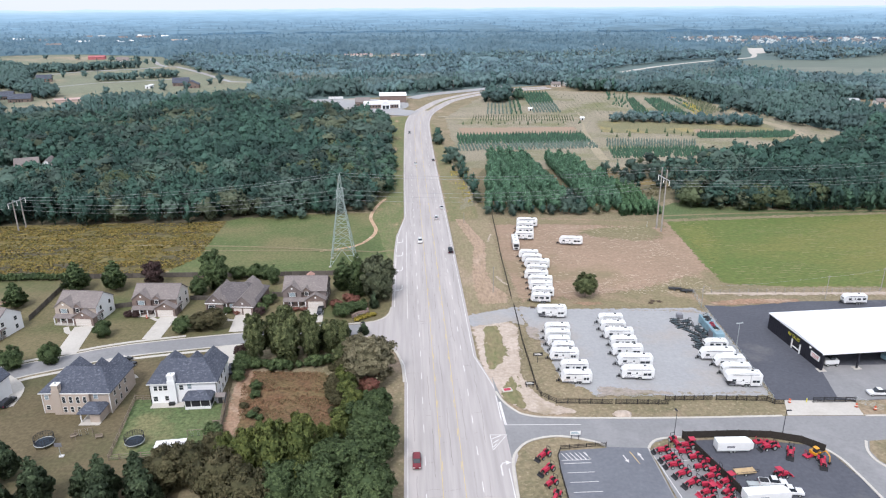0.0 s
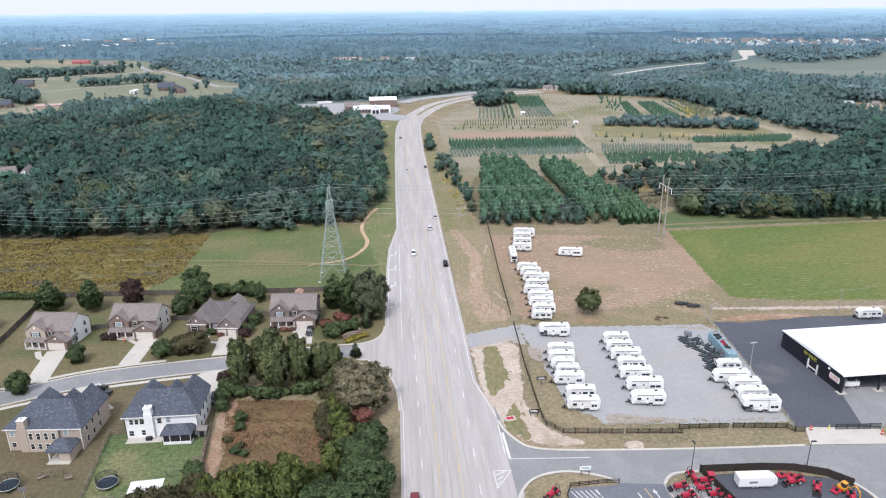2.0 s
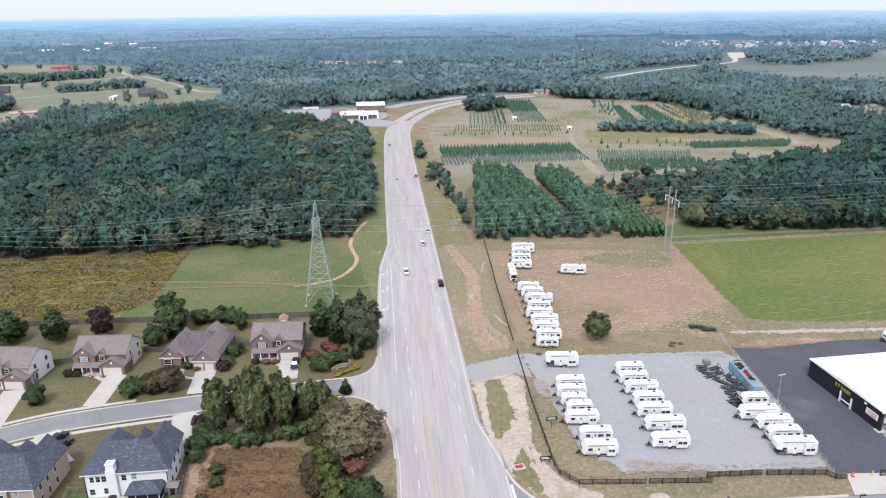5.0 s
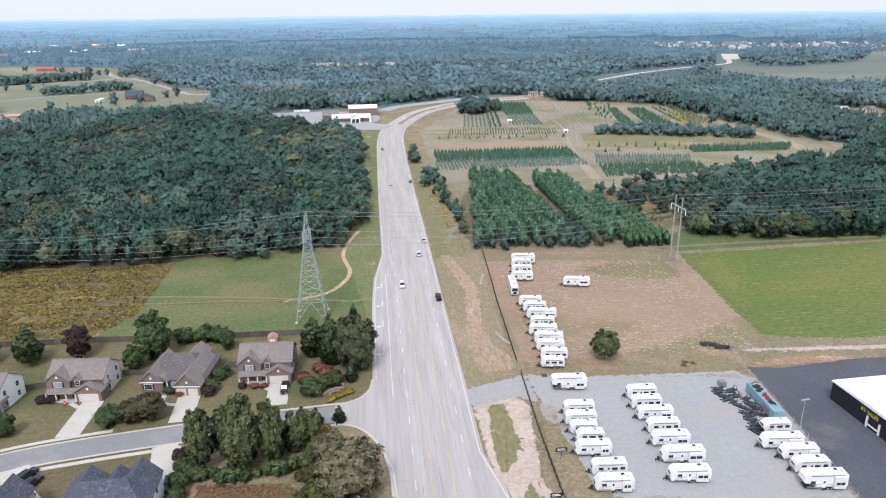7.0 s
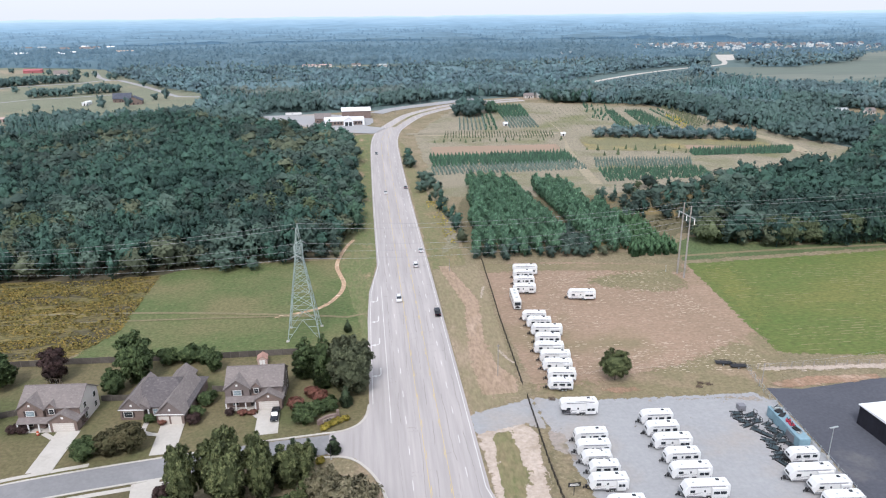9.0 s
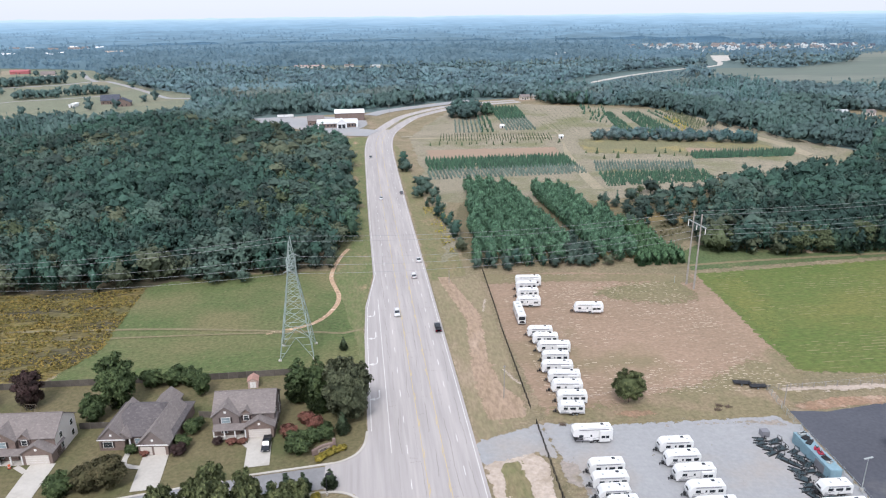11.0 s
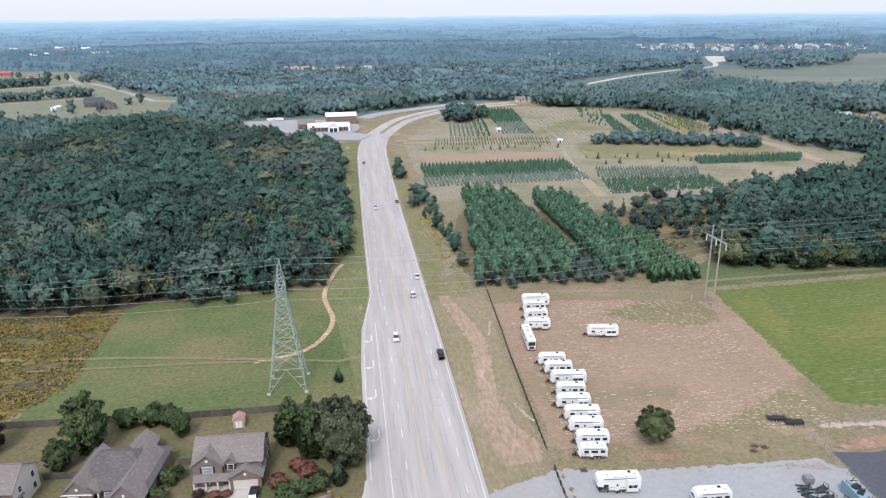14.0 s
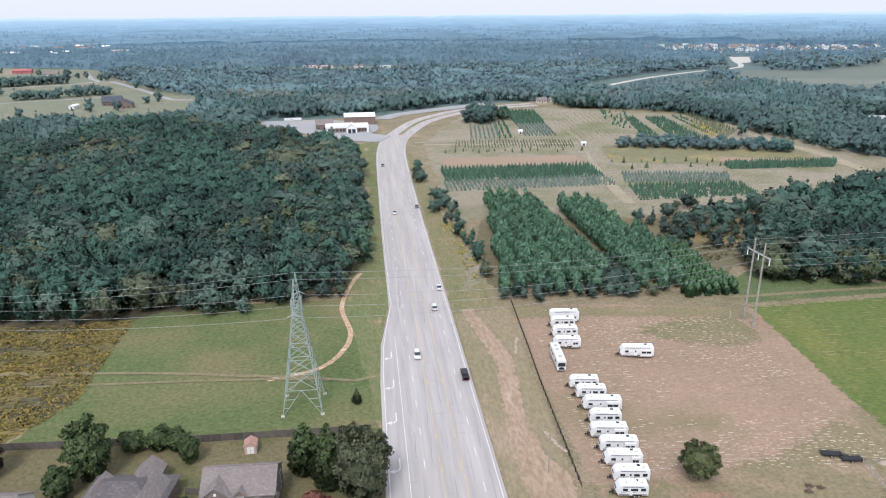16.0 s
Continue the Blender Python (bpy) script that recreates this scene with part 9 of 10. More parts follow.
def mower(at, turn):
    root = thing("mower", "red mowing deck implement on asphalt", "implement", "implements by the fence", at=at, turn=turn)
    part("deck", boxes((-1.1, 1.1, -0.7, 0.7, 0.25, 0.55), bevel=0.08), RED_PAINT, root)
    part("gearbox", boxes((-0.25, 0.25, -0.25, 0.25, 0.55, 0.95), bevel=0.05), DARK_TRIM, root)
    part("hitch", rods([((-0.4, 0.6, 0.5), (0, 1.0, 1.2)), ((0.4, 0.6, 0.5), (0, 1.0, 1.2))], 0.05, 6), RED_PAINT, root)
    for x in (-0.9, 0.9):
        wheel(root, (x, -0.8, 0.22), 0.22, 0.15, 'X')
    return root


for p in (((69.6, 126.8, 0.1), 10), ((71.4, 126.3, 0.1), 40), ((73.0, 125.6, 0.1), 80), ((78.0, 121.2, 0.1), 20)):
    mower(*p)


def excavator(at, turn):
    root = thing("excavator", "orange mini excavator with raised boom", "excavator", at=at, turn=turn)
    for y in (-0.65, 0.65):
        part("track", boxes((-1.1, 1.1, y - 0.2, y + 0.2, 0, 0.5), bevel=0.15), RUBBER, root)
    part("body", boxes((-0.9, 0.9, -0.8, 0.8, 0.6, 1.3), bevel=0.12), ORANGE_PAINT, root)
    part("cab", boxes((-0.1, 0.8, -0.75, 0.1, 1.3, 2.3), bevel=0.08), DARK_GLASS, root)
    part("cab_roof", boxes((-0.2, 0.9, -0.82, 0.2, 2.3, 2.42), bevel=0.04), ORANGE_PAINT, root)
    part("boom", rods([((0.9, 0.3, 1.0), (2.2, 0.3, 2.6)), ((2.2, 0.3, 2.6), (3.3, 0.3, 1.9))], 0.13, 6), ORANGE_PAINT, root)
    part("stick", rods([((3.3, 0.3, 1.9), (3.5, 0.3, 0.6))], 0.11, 6), ORANGE_PAINT, root)
    part("bucket", boxes((3.2, 3.8, 0.0, 0.6, 0.1, 0.6), bevel=0.1), DARK_TRIM, root)
    return root


excavator((79.6, 121.6, 0.1), -70)


def cargo_trailer(at, turn, length, label, mat=WHITE_SHELL):
    root = thing("cargo_trailer", label, "trailer", at=at, turn=turn)
    part("box", boxes((-length / 2, length / 2, -1.2, 1.2, 0.55, 2.7), bevel=0.06), mat, root)
    bm = extrude([(length / 2, 0.55), (length / 2 + 0.9, 0.9), (length / 2 + 0.9, 2.2), (length / 2, 2.7)], -0.9, 0.9)
    part("nose", bm, mat, root)
    part("trim", boxes((-length / 2, length / 2, -1.23, -1.2, 0.55, 0.75)), STEEL, root)
    part("side_window", boxes((-1.5, 0.2, -1.24, -1.2, 1.4, 1.9)), DECAL_GREY, root)
    part("chassis", boxes((-length / 2 + 0.2, length / 2 + 1.6, -0.1, 0.1, 0.4, 0.55)), DARK_TRIM, root)
    for x in (-0.5, 0.35):
        for y in (-1.1, 1.1):
            wheel(root, (x, y, 0.35), 0.35, 0.2)
    return root


cargo_trailer((62.3, 124.6, 0.1), -2, 7.2, "white enclosed cargo trailer in the yard")
cargo_trailer((61.4, 108.0, 0.1), 2, 8.5, "long white enclosed trailer in the yard")


def flat_trailer(at, turn, mat, label):
    root = thing("flat_trailer", label, "trailer", at=at, turn=turn)
    part("deck", boxes((-2.2, 2.2, -0.9, 0.9, 0.55, 0.68)), mat, root)
    part("rail", rods([((-2.2, -0.9, 0.95), (2.2, -0.9, 0.95)), ((-2.2, 0.9, 0.95), (2.2, 0.9, 0.95)), ((-2.2, -0.9, 0.6), (-2.2, -0.9, 0.95)), ((2.2, -0.9, 0.6), (2.2, -0.9, 0.95)), ((-2.2, 0.9, 0.6), (-2.2, 0.9, 0.95)), ((2.2, 0.9, 0.6), (2.2, 0.9, 0.95))], 0.04, 5), DARK_TRIM, root)
    part("tongue", rods([((2.2, -0.6, 0.5), (3.4, 0, 0.5)), ((2.2, 0.6, 0.5), (3.4, 0, 0.5))], 0.05, 6), DARK_TRIM, root)
    for y in (-1.0, 1.0):
        wheel(root, (-0.3, y, 0.33), 0.33, 0.2)
    return root


flat_trailer((61.6, 116.6, 0.1), 4, PLYWOOD, "flat utility trailer with plywood deck")
flat_trailer((62.4, 112.2, 0.1), -8, STEEL, "grey metal utility trailer with mesh deck")
flat_trailer((83.6, 214.6, 0.05), -12, DARK_TRIM, "dark flatbed trailer at the field's edge")
flat_trailer((86.8, 212.4, 0.05), -8, DARK_TRIM, "dark flatbed trailer at the field's edge")


# ---- vehicles ----
def car(style, paint, label):
    """A car or pickup; its nose points to -y."""
    root = thing("car" if style != "pickup" else "pickup_truck", label, "car" if style != "pickup" else "truck")
    L = {"sedan": 4.6, "suv": 4.7, "pickup": 5.6}[style] / 2
    if style == "sedan":
        low = [(-L, 0.35), (-L, 0.72), (-L + 0.9, 0.88), (L - 0.7, 0.92), (L, 0.85), (L, 0.35)]
        top = [(-L + 1.2, 0.88), (-L + 2.0, 1.38), (L - 1.6, 1.4), (L - 0.75, 0.92)]
    elif style == "suv":
        low = [(-L, 0.4), (-L, 0.9), (-L + 1.0, 1.02), (L, 1.05), (L, 0.4)]
        top = [(-L + 1.1, 1.02), (-L + 1.8, 1.68), (L - 0.45, 1.68), (L - 0.05, 1.05)]
    else:
        low = [(-L, 0.5), (-L, 1.0), (-L + 1.2, 1.12), (L, 1.12), (L, 0.5)]
        top = [(-L + 1.4, 1.12), (-L + 2.1, 1.85), (0.55, 1.85), (0.75, 1.12)]
    turn = Matrix(((0, 1, 0, 0), (1, 0, 0, 0), (0, 0, 1, 0), (0, 0, 0, 1)))
    for name, prof, w, mat in (("body", low, 0.92, paint), ("cabin", top, 0.78, DARK_GLASS)):
        bm = extrude(prof, -w, w)
        bm.transform(turn)
        bmesh.ops.recalc_face_normals(bm, faces=bm.faces)
        bmesh.ops.bevel(bm, geom=bm.edges[:], offset=0.07, segments=2, profile=0.5, affect='EDGES')
        part(name, bm, mat, root)
    (ya, _), (yb, zt), (yc, _), _ = top
    part("roof", boxes((-0.7, 0.7, yb + 0.08, yc - 0.08, zt - 0.03, zt + 0.03), bevel=0.02), paint, root)
    if style == "pickup":
        part("bed", boxes((-0.75, 0.75, 0.95, L - 0.12, 1.0, 1.14)), DARK_TRIM, root)
        part("tailgate", boxes((-0.85, 0.85, L - 0.08, L, 0.6, 1.2)), paint, root)
    for s in (-1, 1):
        part("headlight", boxes((s * 0.62 - 0.2, s * 0.62 + 0.2, -L - 0.02, -L + 0.1, 0.62, 0.78)), TRIM_WHITE, root)
        part("tail_light", boxes((s * 0.68 - 0.15, s * 0.68 + 0.15, L - 0.08, L + 0.02, 0.7, 0.9)), RED_PAINT, root)
        for y in (-L + 0.85, L - 0.85):
            wheel(root, (s * 0.82, y, 0.34), 0.34, 0.22, 'X')
    return root


for style, paint, label, places in (
        ("suv", WHITE_CAR, "white sport-utility car on the highway", ((4.1, 304.5, 180), (-4.0, 271.5, 0))), ("sedan", WHITE_CAR, "white saloon car on the highway", ((7.4, 321.7, 180), (-4.1, 421, 0))),
        ("pickup", BLACK_CAR, "dark pickup truck on the highway", ((8.0, 258.7, 180),)), ("sedan", GREY_CAR, "grey saloon car on the highway", ((-7.4, 531, 0), (7.4, 431, 180))), ("suv", MAROON_CAR, "maroon car on the highway", ((-7.5, 123.8, 0),)),
        ("pickup", BLACK_CAR, "dark pickup truck on a drive", ((-86.2, 169.8, 160), (-37.6, 203.4, 0))), ("suv", BLACK_CAR, "dark car parked on a drive", ((-88.4, 173.2, 155), (-109.5, 153.4, 170), (-85.2, 164.5, 160), (-57.2, 166.5, 5))),
        ("pickup", WHITE_CAR, "white pickup truck parked on asphalt", ((65.6, 112.6, 80), (67.4, 109.8, 80), (109.6, 144.6, 265)))):
    model = car(style, paint, label)
    for x, y, turn in places:
        road = abs(x) < 10
        copy_thing(model, pose(x, y, (0.14 if road else 0.1) + height(x, y), 0, 0, turn))
    for q in (*model.children_recursive, model):
        bpy.data.objects.remove(q)


# ---- lot clutter ----
def container():
    root = thing("shipping_container", "long pale blue steel container with gear on its roof", "container", at=(82.2, 181.9, 0.05), turn=-2.5)
    part("shell", boxes((-1.3, 1.3, -6.9, 6.9, 0.15, 2.75)), BLUE_PAINT, root)
    for k in range(27):
        part("rib", boxes((-1.36, -1.3, -6.7 + 0.5 * k, -6.5 + 0.5 * k, 0.25, 2.65)), BLUE_PAINT, root)
    part("skid", boxes((-1.2, 1.2, -6.8, 6.8, 0, 0.15)), DARK_TRIM, root)
    part("end_door", boxes((-1.2, -0.03, -6.98, -6.9, 0.3, 2.6), (0.03, 1.2, -6.98, -6.9, 0.3, 2.6)), BLUE_PAINT, root)
    part("side_hatch", boxes((-1.42, -1.3, -5.0, -1.8, 0.2, 2.2)), DECAL_GREY, root)
    return root


container()
for n, (dy, mat, w, h) in enumerate(((7.4, STEEL, 0.8, 0.7), (5.6, DARK_TRIM, 0.9, 0.5), (3.6, DARK_TRIM, 1.1, 0.4), (0.2, RED_PAINT, 0.5, 0.7), (-1.6, RED_PAINT, 0.6, 0.5), (-4.2, DARK_TRIM, 0.9, 0.6), (-5.6, STEEL, 0.5, 0.5))):
    root = thing("spare_part", "spare machine part lying on the container", "spare part", "gear on the container", at=(82.2 + 0.03 * dy, 181.9 + 0.78 * dy, 2.82), turn=20 * n)
    part("block", boxes((-w, w, -0.6, 0.6, 0, h * 0.6), bevel=0.1), mat, root)
    part("bracket", rods([((-w, -0.4, h * 0.5), (w, 0.4, h)), ((-w, 0.4, h * 0.5), (w, -0.4, h))], 0.08, 6), DARK_TRIM, root)


TEAL_STEEL = material("teal_steel", (0.05, 0.075, 0.085, 1), (0.03, 0.045, 0.05, 1), 0.5, 3.0, 0.6, world_space=False)


def frame_stack(at, turn):
    """Trailer steps and hitch frames laid close together."""
    root = thing("steel_frame", "dark steel hitch frame lying on gravel", "frame", "steel frames beside the container", at=at, turn=turn)
    for y in (-0.65, 0.5):
        part("side_bar", boxes((-1.5, 1.5, y, y + 0.15, 0, 0.25)), DARK_TRIM, root)
    for x in (-1.2, 0.0, 1.1):
        part("cross_bar", boxes((x, x + 0.15, -0.5, 0.5, 0.05, 0.2)), GREY_CAR, root)
    part("jack", rods([((-0.6, 0, 0.1), (-0.4, 0, 0.8))], 0.08, 6), DARK_TRIM, root)
    part("deck_plate", boxes((-0.9, 0.9, -0.45, 0.45, 0.2, 0.27)), TEAL_STEEL, root, "dark teal steel plate")
    part("upright", rods([((1.2, -0.5, 0.2), (1.2, -0.5, 1.0)), ((1.2, 0.5, 0.2), (1.2, 0.5, 1.0)), ((1.2, -0.5, 1.0), (1.2, 0.5, 1.0))], 0.06, 5), DARK_TRIM, root)
    return root


one = frame_stack((0, 0, 0), 0)
r = random.Random(11)
for k in range(34):
    copy_thing(one, pose(74.2 + 3.2 * (k % 2) + r.uniform(-0.5, 1.2) + (1.8 if 8 < k < 28 else 0), 190.6 - 0.62 * k + r.uniform(-0.4, 0.4), 0.1, r.uniform(-4, 4), r.uniform(-3, 3), r.uniform(-75, 45)))
for q in (*one.children_recursive, one):
    bpy.data.objects.remove(q)
root = thing("crate", "dark wire crate on gravel", "crate", at=(76.5, 192.2, 0.05), turn=-5)
part("panel", boxes((-0.9, 0.9, -0.8, 0.8, 0.1, 1.5), bevel=0.04), DECAL_GREY, root)
part("skid", boxes((-0.9, 0.9, -0.8, -0.6, 0, 0.12), (-0.9, 0.9, 0.6, 0.8, 0, 0.12)), DARK_TRIM, root)


def board_sign(at, turn, w, z, mat, bar, label, posts=1):
    """A sign on posts whose writing is plain bars."""
    root = thing("sign", label, "sign", at=at, turn=turn)
    for k in range(posts):
        x = 0 if posts == 1 else (-w * 0.35 + w * 0.7 * k)
        part("post", boxes((x - 0.06, x + 0.06, -0.05, 0.05, 0, z)), DARK_TRIM, root)
    b = part("board", boxes((-w / 2, w / 2, -0.12, -0.05, z - 0.2, z + 0.8)), mat, root)
    for k in range(2):
        part("lettering_bar", boxes((-w * 0.38, w * 0.38 - 0.3 * k, -0.14, -0.12, z + 0.1 + 0.3 * k, z + 0.25 + 0.3 * k)), bar, b)
    return root


board_sign((26.6, 166.4, 0.04), 0, 2.6, 2.4, DARK_TRIM, TRIM_WHITE, "black board sign with white bars beside the lot")
board_sign((22.2, 153.6, 0.04), 0, 2.4, 1.0, DARK_TRIM, TRIM_WHITE, "low dark sign on two posts", 2)
board_sign((28.6, 130.4, 0.1), 0, 2.4, 1.6, TRIM_WHITE, BLUE_PAINT, "white dealer sign on two posts", 2)
root = thing("drain_cover", "square concrete drain cover with red frame in grass", "drain", at=(16.2, 152.6, 0.05), turn=10)
part("slab", boxes((-1.3, 1.3, -0.9, 0.9, 0, 0.22), bevel=0.03), CONCRETE, root)
part("frame", boxes((-0.9, 0.9, -0.5, 0.5, 0.22, 0.3)), RED_PAINT, root)
for x, y in ((85.4, 142.6), (100.6, 139.6), (104.4, 138.2), (-92.6, 202.6)):
    root = thing("barrel", "orange-red plastic safety barrel", "barrel", "safety barrels", at=(x, y, 0.08))
    bm = bmesh.new()
    rod(bm, (0, 0, 0.08), (0, 0, 1.0), 0.32, 0.24, 12)
    part("drum", bm, CONE_RED, root)
    part("band", rods([((0, 0, 0.45), (0, 0, 0.62))], 0.3, 12), TRIM_WHITE, root)
    part("foot", rods([((0, 0, 0), (0, 0, 0.08))], 0.42, 12), RUBBER, root)
root = thing("bollard", "yellow steel bollard beside the gate", "bollard", at=(89.6, 142.4, 0.05))
part("post", rods([((0, 0, 0), (0, 0, 1.2))], 0.12, 10), LETTER_YELLOW, root)
part("cap", rods([((0, 0, 1.2), (0, 0, 1.26))], 0.13, 10), STEEL, root)
root = thing("dirt_heap", "small pale heap of dirt on the verge", "heap", at=(42.6, 139.9, 0.02))
bm = bmesh.new()
bmesh.ops.create_icosphere(bm, subdivisions=3, radius=1.0)
for v in bm.verts:
    v.co = Vector((v.co.x * 2.4, v.co.y * 1.4, max(-0.1, v.co.z) * 0.8)) * (1 + 0.25 * noise.noise(v.co * 1.7))
part("mound", bm, SAND, root)
for x, y in ((72.6, 205.4), (74.4, 204.6), (71.3, 203.8), (31.6, 202.6)):
    root = thing("brush_pile", "low pile of dead brush on bare ground", "brush", "brush piles", at=(x, y, 0.03))
    rr = random.Random(int(x * 7))
    tagged(part("brush", rods([((rr.uniform(-1, 1), rr.uniform(-0.7, 0.7), 0), (rr.uniform(-1, 1), rr.uniform(-0.7, 0.7), rr.uniform(0.2, 0.7))) for _ in range(26)], 0.05, 4), POLE_BROWN, root), kind="stuff")

# ---- yards ----
def trampoline(at):
    root = thing("trampoline", "round dark trampoline with net on the lawn", "trampoline", "trampolines", at=at)
    bm = bmesh.new()
    bmesh.ops.create_circle(bm, cap_ends=True, segments=24, radius=1.9, matrix=Matrix.Translation((0, 0, 0.85)))
    part("mat", bm, TRAMP_BLUE, root)
    ring = [(Vector((2.1 * math.cos(a), 2.1 * math.sin(a), 0.85)), Vector((2.1 * math.cos(b), 2.1 * math.sin(b), 0.85))) for a, b in ((k * math.tau / 24, (k + 1) * math.tau / 24) for k in range(24))]
    part("rim", rods(ring, 0.1, 6), STEEL, root)
    for k in range(6):
        a = k * math.tau / 6
        part("leg", rods([((2.1 * math.cos(a), 2.1 * math.sin(a), 0), (2.1 * math.cos(a), 2.1 * math.sin(a), 2.6))], 0.05, 6), DARK_TRIM, root)
    net = []
    for p, q in ring:
        net.append((p, p + Vector((0, 0, 1.65))))
    for z in (1.1, 1.35, 1.6, 1.85, 2.1, 2.35, 2.5):
        net += [(p + Vector((0, 0, z - 0.85)), q + Vector((0, 0, z - 0.85))) for p, q in ring]
    part("net", rods(net, 0.035, 4), MESH_BLACK, root)
    return root


trampoline((-91.8, 135.6, 0.03))
trampoline((-71.4, 134.8, 0.04))
root = thing("tarpaulin", "white tarpaulin spread on the green lawn", "tarpaulin", at=(-63.4, 134.1, 0.06), turn=6)
bm = bmesh.new()
bmesh.ops.create_grid(bm, x_segments=14, y_segments=8, size=1.0)
for v in bm.verts:
    v.co = Vector((v.co.x * 3.4, v.co.y * 1.9, 0.06 + 0.08 * noise.noise((v.co.x * 3, v.co.y * 3, 1))))
part("sheet", bm, TARP, root)
part("edge_weight", boxes((-3.4, 3.4, -2.0, -1.86, 0, 0.12)), TARP, root)


def swing_set(at, turn, label):
    root = thing("swing_set", label, "swing set", "garden play sets", at=at, turn=turn)
    for s in (-1, 1):
        part("frame_leg", rods([((s * 1.8, -0.9, 0), (s * 1.8, 0, 2.1)), ((s * 1.8, 0.9, 0), (s * 1.8, 0, 2.1))], 0.06, 6), FENCE_PALE, root)
    part("top_bar", rods([((-1.9, 0, 2.1), (1.9, 0, 2.1))], 0.07, 6), FENCE_PALE, root)
    for x in (-0.8, 0.6):
        s = part("swing_seat", boxes((x - 0.25, x + 0.25, -0.12, 0.12, 0.5, 0.55)), DARK_TRIM, root)
        part("chain", rods([((x - 0.22, 0, 0.55), (x - 0.22, 0, 2.1)), ((x + 0.22, 0, 0.55), (x + 0.22, 0, 2.1))], 0.02, 4), STEEL, s)
    return root


swing_set((-58.2, 136.5, 0.06), 5, "pale wooden swing set on the green lawn")
swing_set((-84.2, 138.4, 0.04), 20, "weathered swing set on the brown lawn")
swing_set((-98.4, 226.2, 0.04), -10, "small swing set behind the house")
for at, turn in (((-80.6, 137.6, 0.04), 10), ((-86.4, 138.2, 0.04), 40), ((-55.0, 141.5, 0.06), 0), ((-71.9, 161.8, 0.04), 0)):
    root = thing("garden_bench", "small weathered garden bench on the lawn", "bench", "garden benches", at=at, turn=turn)
    part("seat", boxes((-0.8, 0.8, -0.25, 0.25, 0.42, 0.5)), FENCE_PALE, root)
    part("backrest", boxes((-0.8, 0.8, 0.22, 0.3, 0.5, 1.0)), FENCE_PALE, root)
    for x in (-0.7, 0.7):
        part("leg", boxes((x - 0.05, x + 0.05, -0.22, 0.25, 0, 0.42)), FENCE_PALE, root)
root = thing("basketball_hoop", "tall basketball hoop on the brown lawn", "basketball hoop", at=(-86, 130.8, 0.04))
part("pole", rods([((0, 0, 0), (0, 0, 3.2))], 0.07, 8), STEEL, root)
part("backboard", boxes((-0.8, 0.8, -0.3, -0.24, 2.9, 3.9)), DECAL_GREY, root)
part("base", boxes((-0.5, 0.5, -0.1, 0.7, 0, 0.25), bevel=0.05), TARP, root)
root = thing("garden_shed", "small pinkish garden shed with white doors", "shed", at=(-44.4, 231.6, 0.03), turn=3)
w_, r_ = gable(-1.3, 1.3, -1.3, 1.6, 0, 2.0, 0.8, 'y', 0.2, 0.12)
part("wall", w_, SHED_WALL, root)
part("roof", r_, SHED_ROOF, root)
for x in (-0.4, 0.4):
    part("door", boxes((x - 0.36, x + 0.36, -1.36, -1.3, 0.1, 1.8)), TRIM_WHITE, root)
root = thing("small_shed", "dark grey storage shed beside the white house", "shed", at=(-56.2, 151.8, 0.03), turn=0)
w_, r_ = gable(-1.1, 1.1, -1.0, 1.0, 0, 1.9, 0.5, 'x', 0.2, 0.1)
part("wall", w_, DECAL_GREY, root)
part("roof", r_, SHINGLE_TAUPE, root)
part("door", boxes((-0.5, 0.5, -1.05, -1.0, 0.1, 1.7)), DARK_TRIM, root)
root = thing("raised_bed", "raised wooden garden bed with leafy plants", "garden bed", at=(-143, 217.5, 0.03), turn=-8)
part("frame", boxes((-3.6, 3.6, -2.0, -1.85, 0, 0.4), (-3.6, 3.6, 1.85, 2.0, 0, 0.4), (-3.6, -3.45, -1.85, 1.85, 0, 0.4), (3.45, 3.6, -1.85, 1.85, 0, 0.4)), FENCE_GREY, root)
part("soil", boxes((-3.45, 3.45, -1.85, 1.85, 0, 0.3)), CLAY, root)


def stone_sign():
    root = thing("entrance_sign", "curved stacked-stone entrance wall with pale panel", "sign", at=(-24.6, 199.6, 0.03), turn=28)
    for k in range(9):
        a = -0.5 + k / 8
        h = 1.9 - 2.2 * a * a
        part("stone_block", boxes((-2.7 + 0.6 * k, -2.1 + 0.6 * k, -0.35 + a * a, 0.25 + a * a, 0, h), bevel=0.06), STONE, root)
    part("panel", boxes((-1.5, 1.5, -0.42, -0.34, 0.5, 1.3)), SIDING_TAN, root)
    for k in range(2):
        part("lettering_bar", boxes((-1.1, 1.1 - 0.4 * k, -0.45, -0.42, 0.7 + 0.28 * k, 0.82 + 0.28 * k)), DARK_TRIM, root)
    part("pillar", boxes((2.5, 3.1, -0.1, 0.5, 0, 2.3), bevel=0.06), STONE, root)
    return root


stone_sign()
# ---- buildings far off ----
def hall(x, y, w, d, h, rise, along, wall, roof, label, turn=0.0, windows=0, name="building"):
    root = thing(name, label, "building", at=(x, y, height(x, y) + 0.1), turn=turn)
    a, b = gable(-w / 2, w / 2, -d / 2, d / 2, 0, h, rise, along, 0.5, 0.3)
    part("wall", a, wall, root)
    part("roof", b, roof, root)
    for k in range(windows):
        c = -w / 2 + w * (k + 0.5) / windows
        part("window", boxes((c - 0.6, c + 0.6, -d / 2 - 0.08, -d / 2, 0.9, 2.2)), DARK_GLASS, root)
    part("door", boxes((-0.6, 0.6, -d / 2 - 0.07, -d / 2, 0, 2.2)), DARK_TRIM, root)
    return root


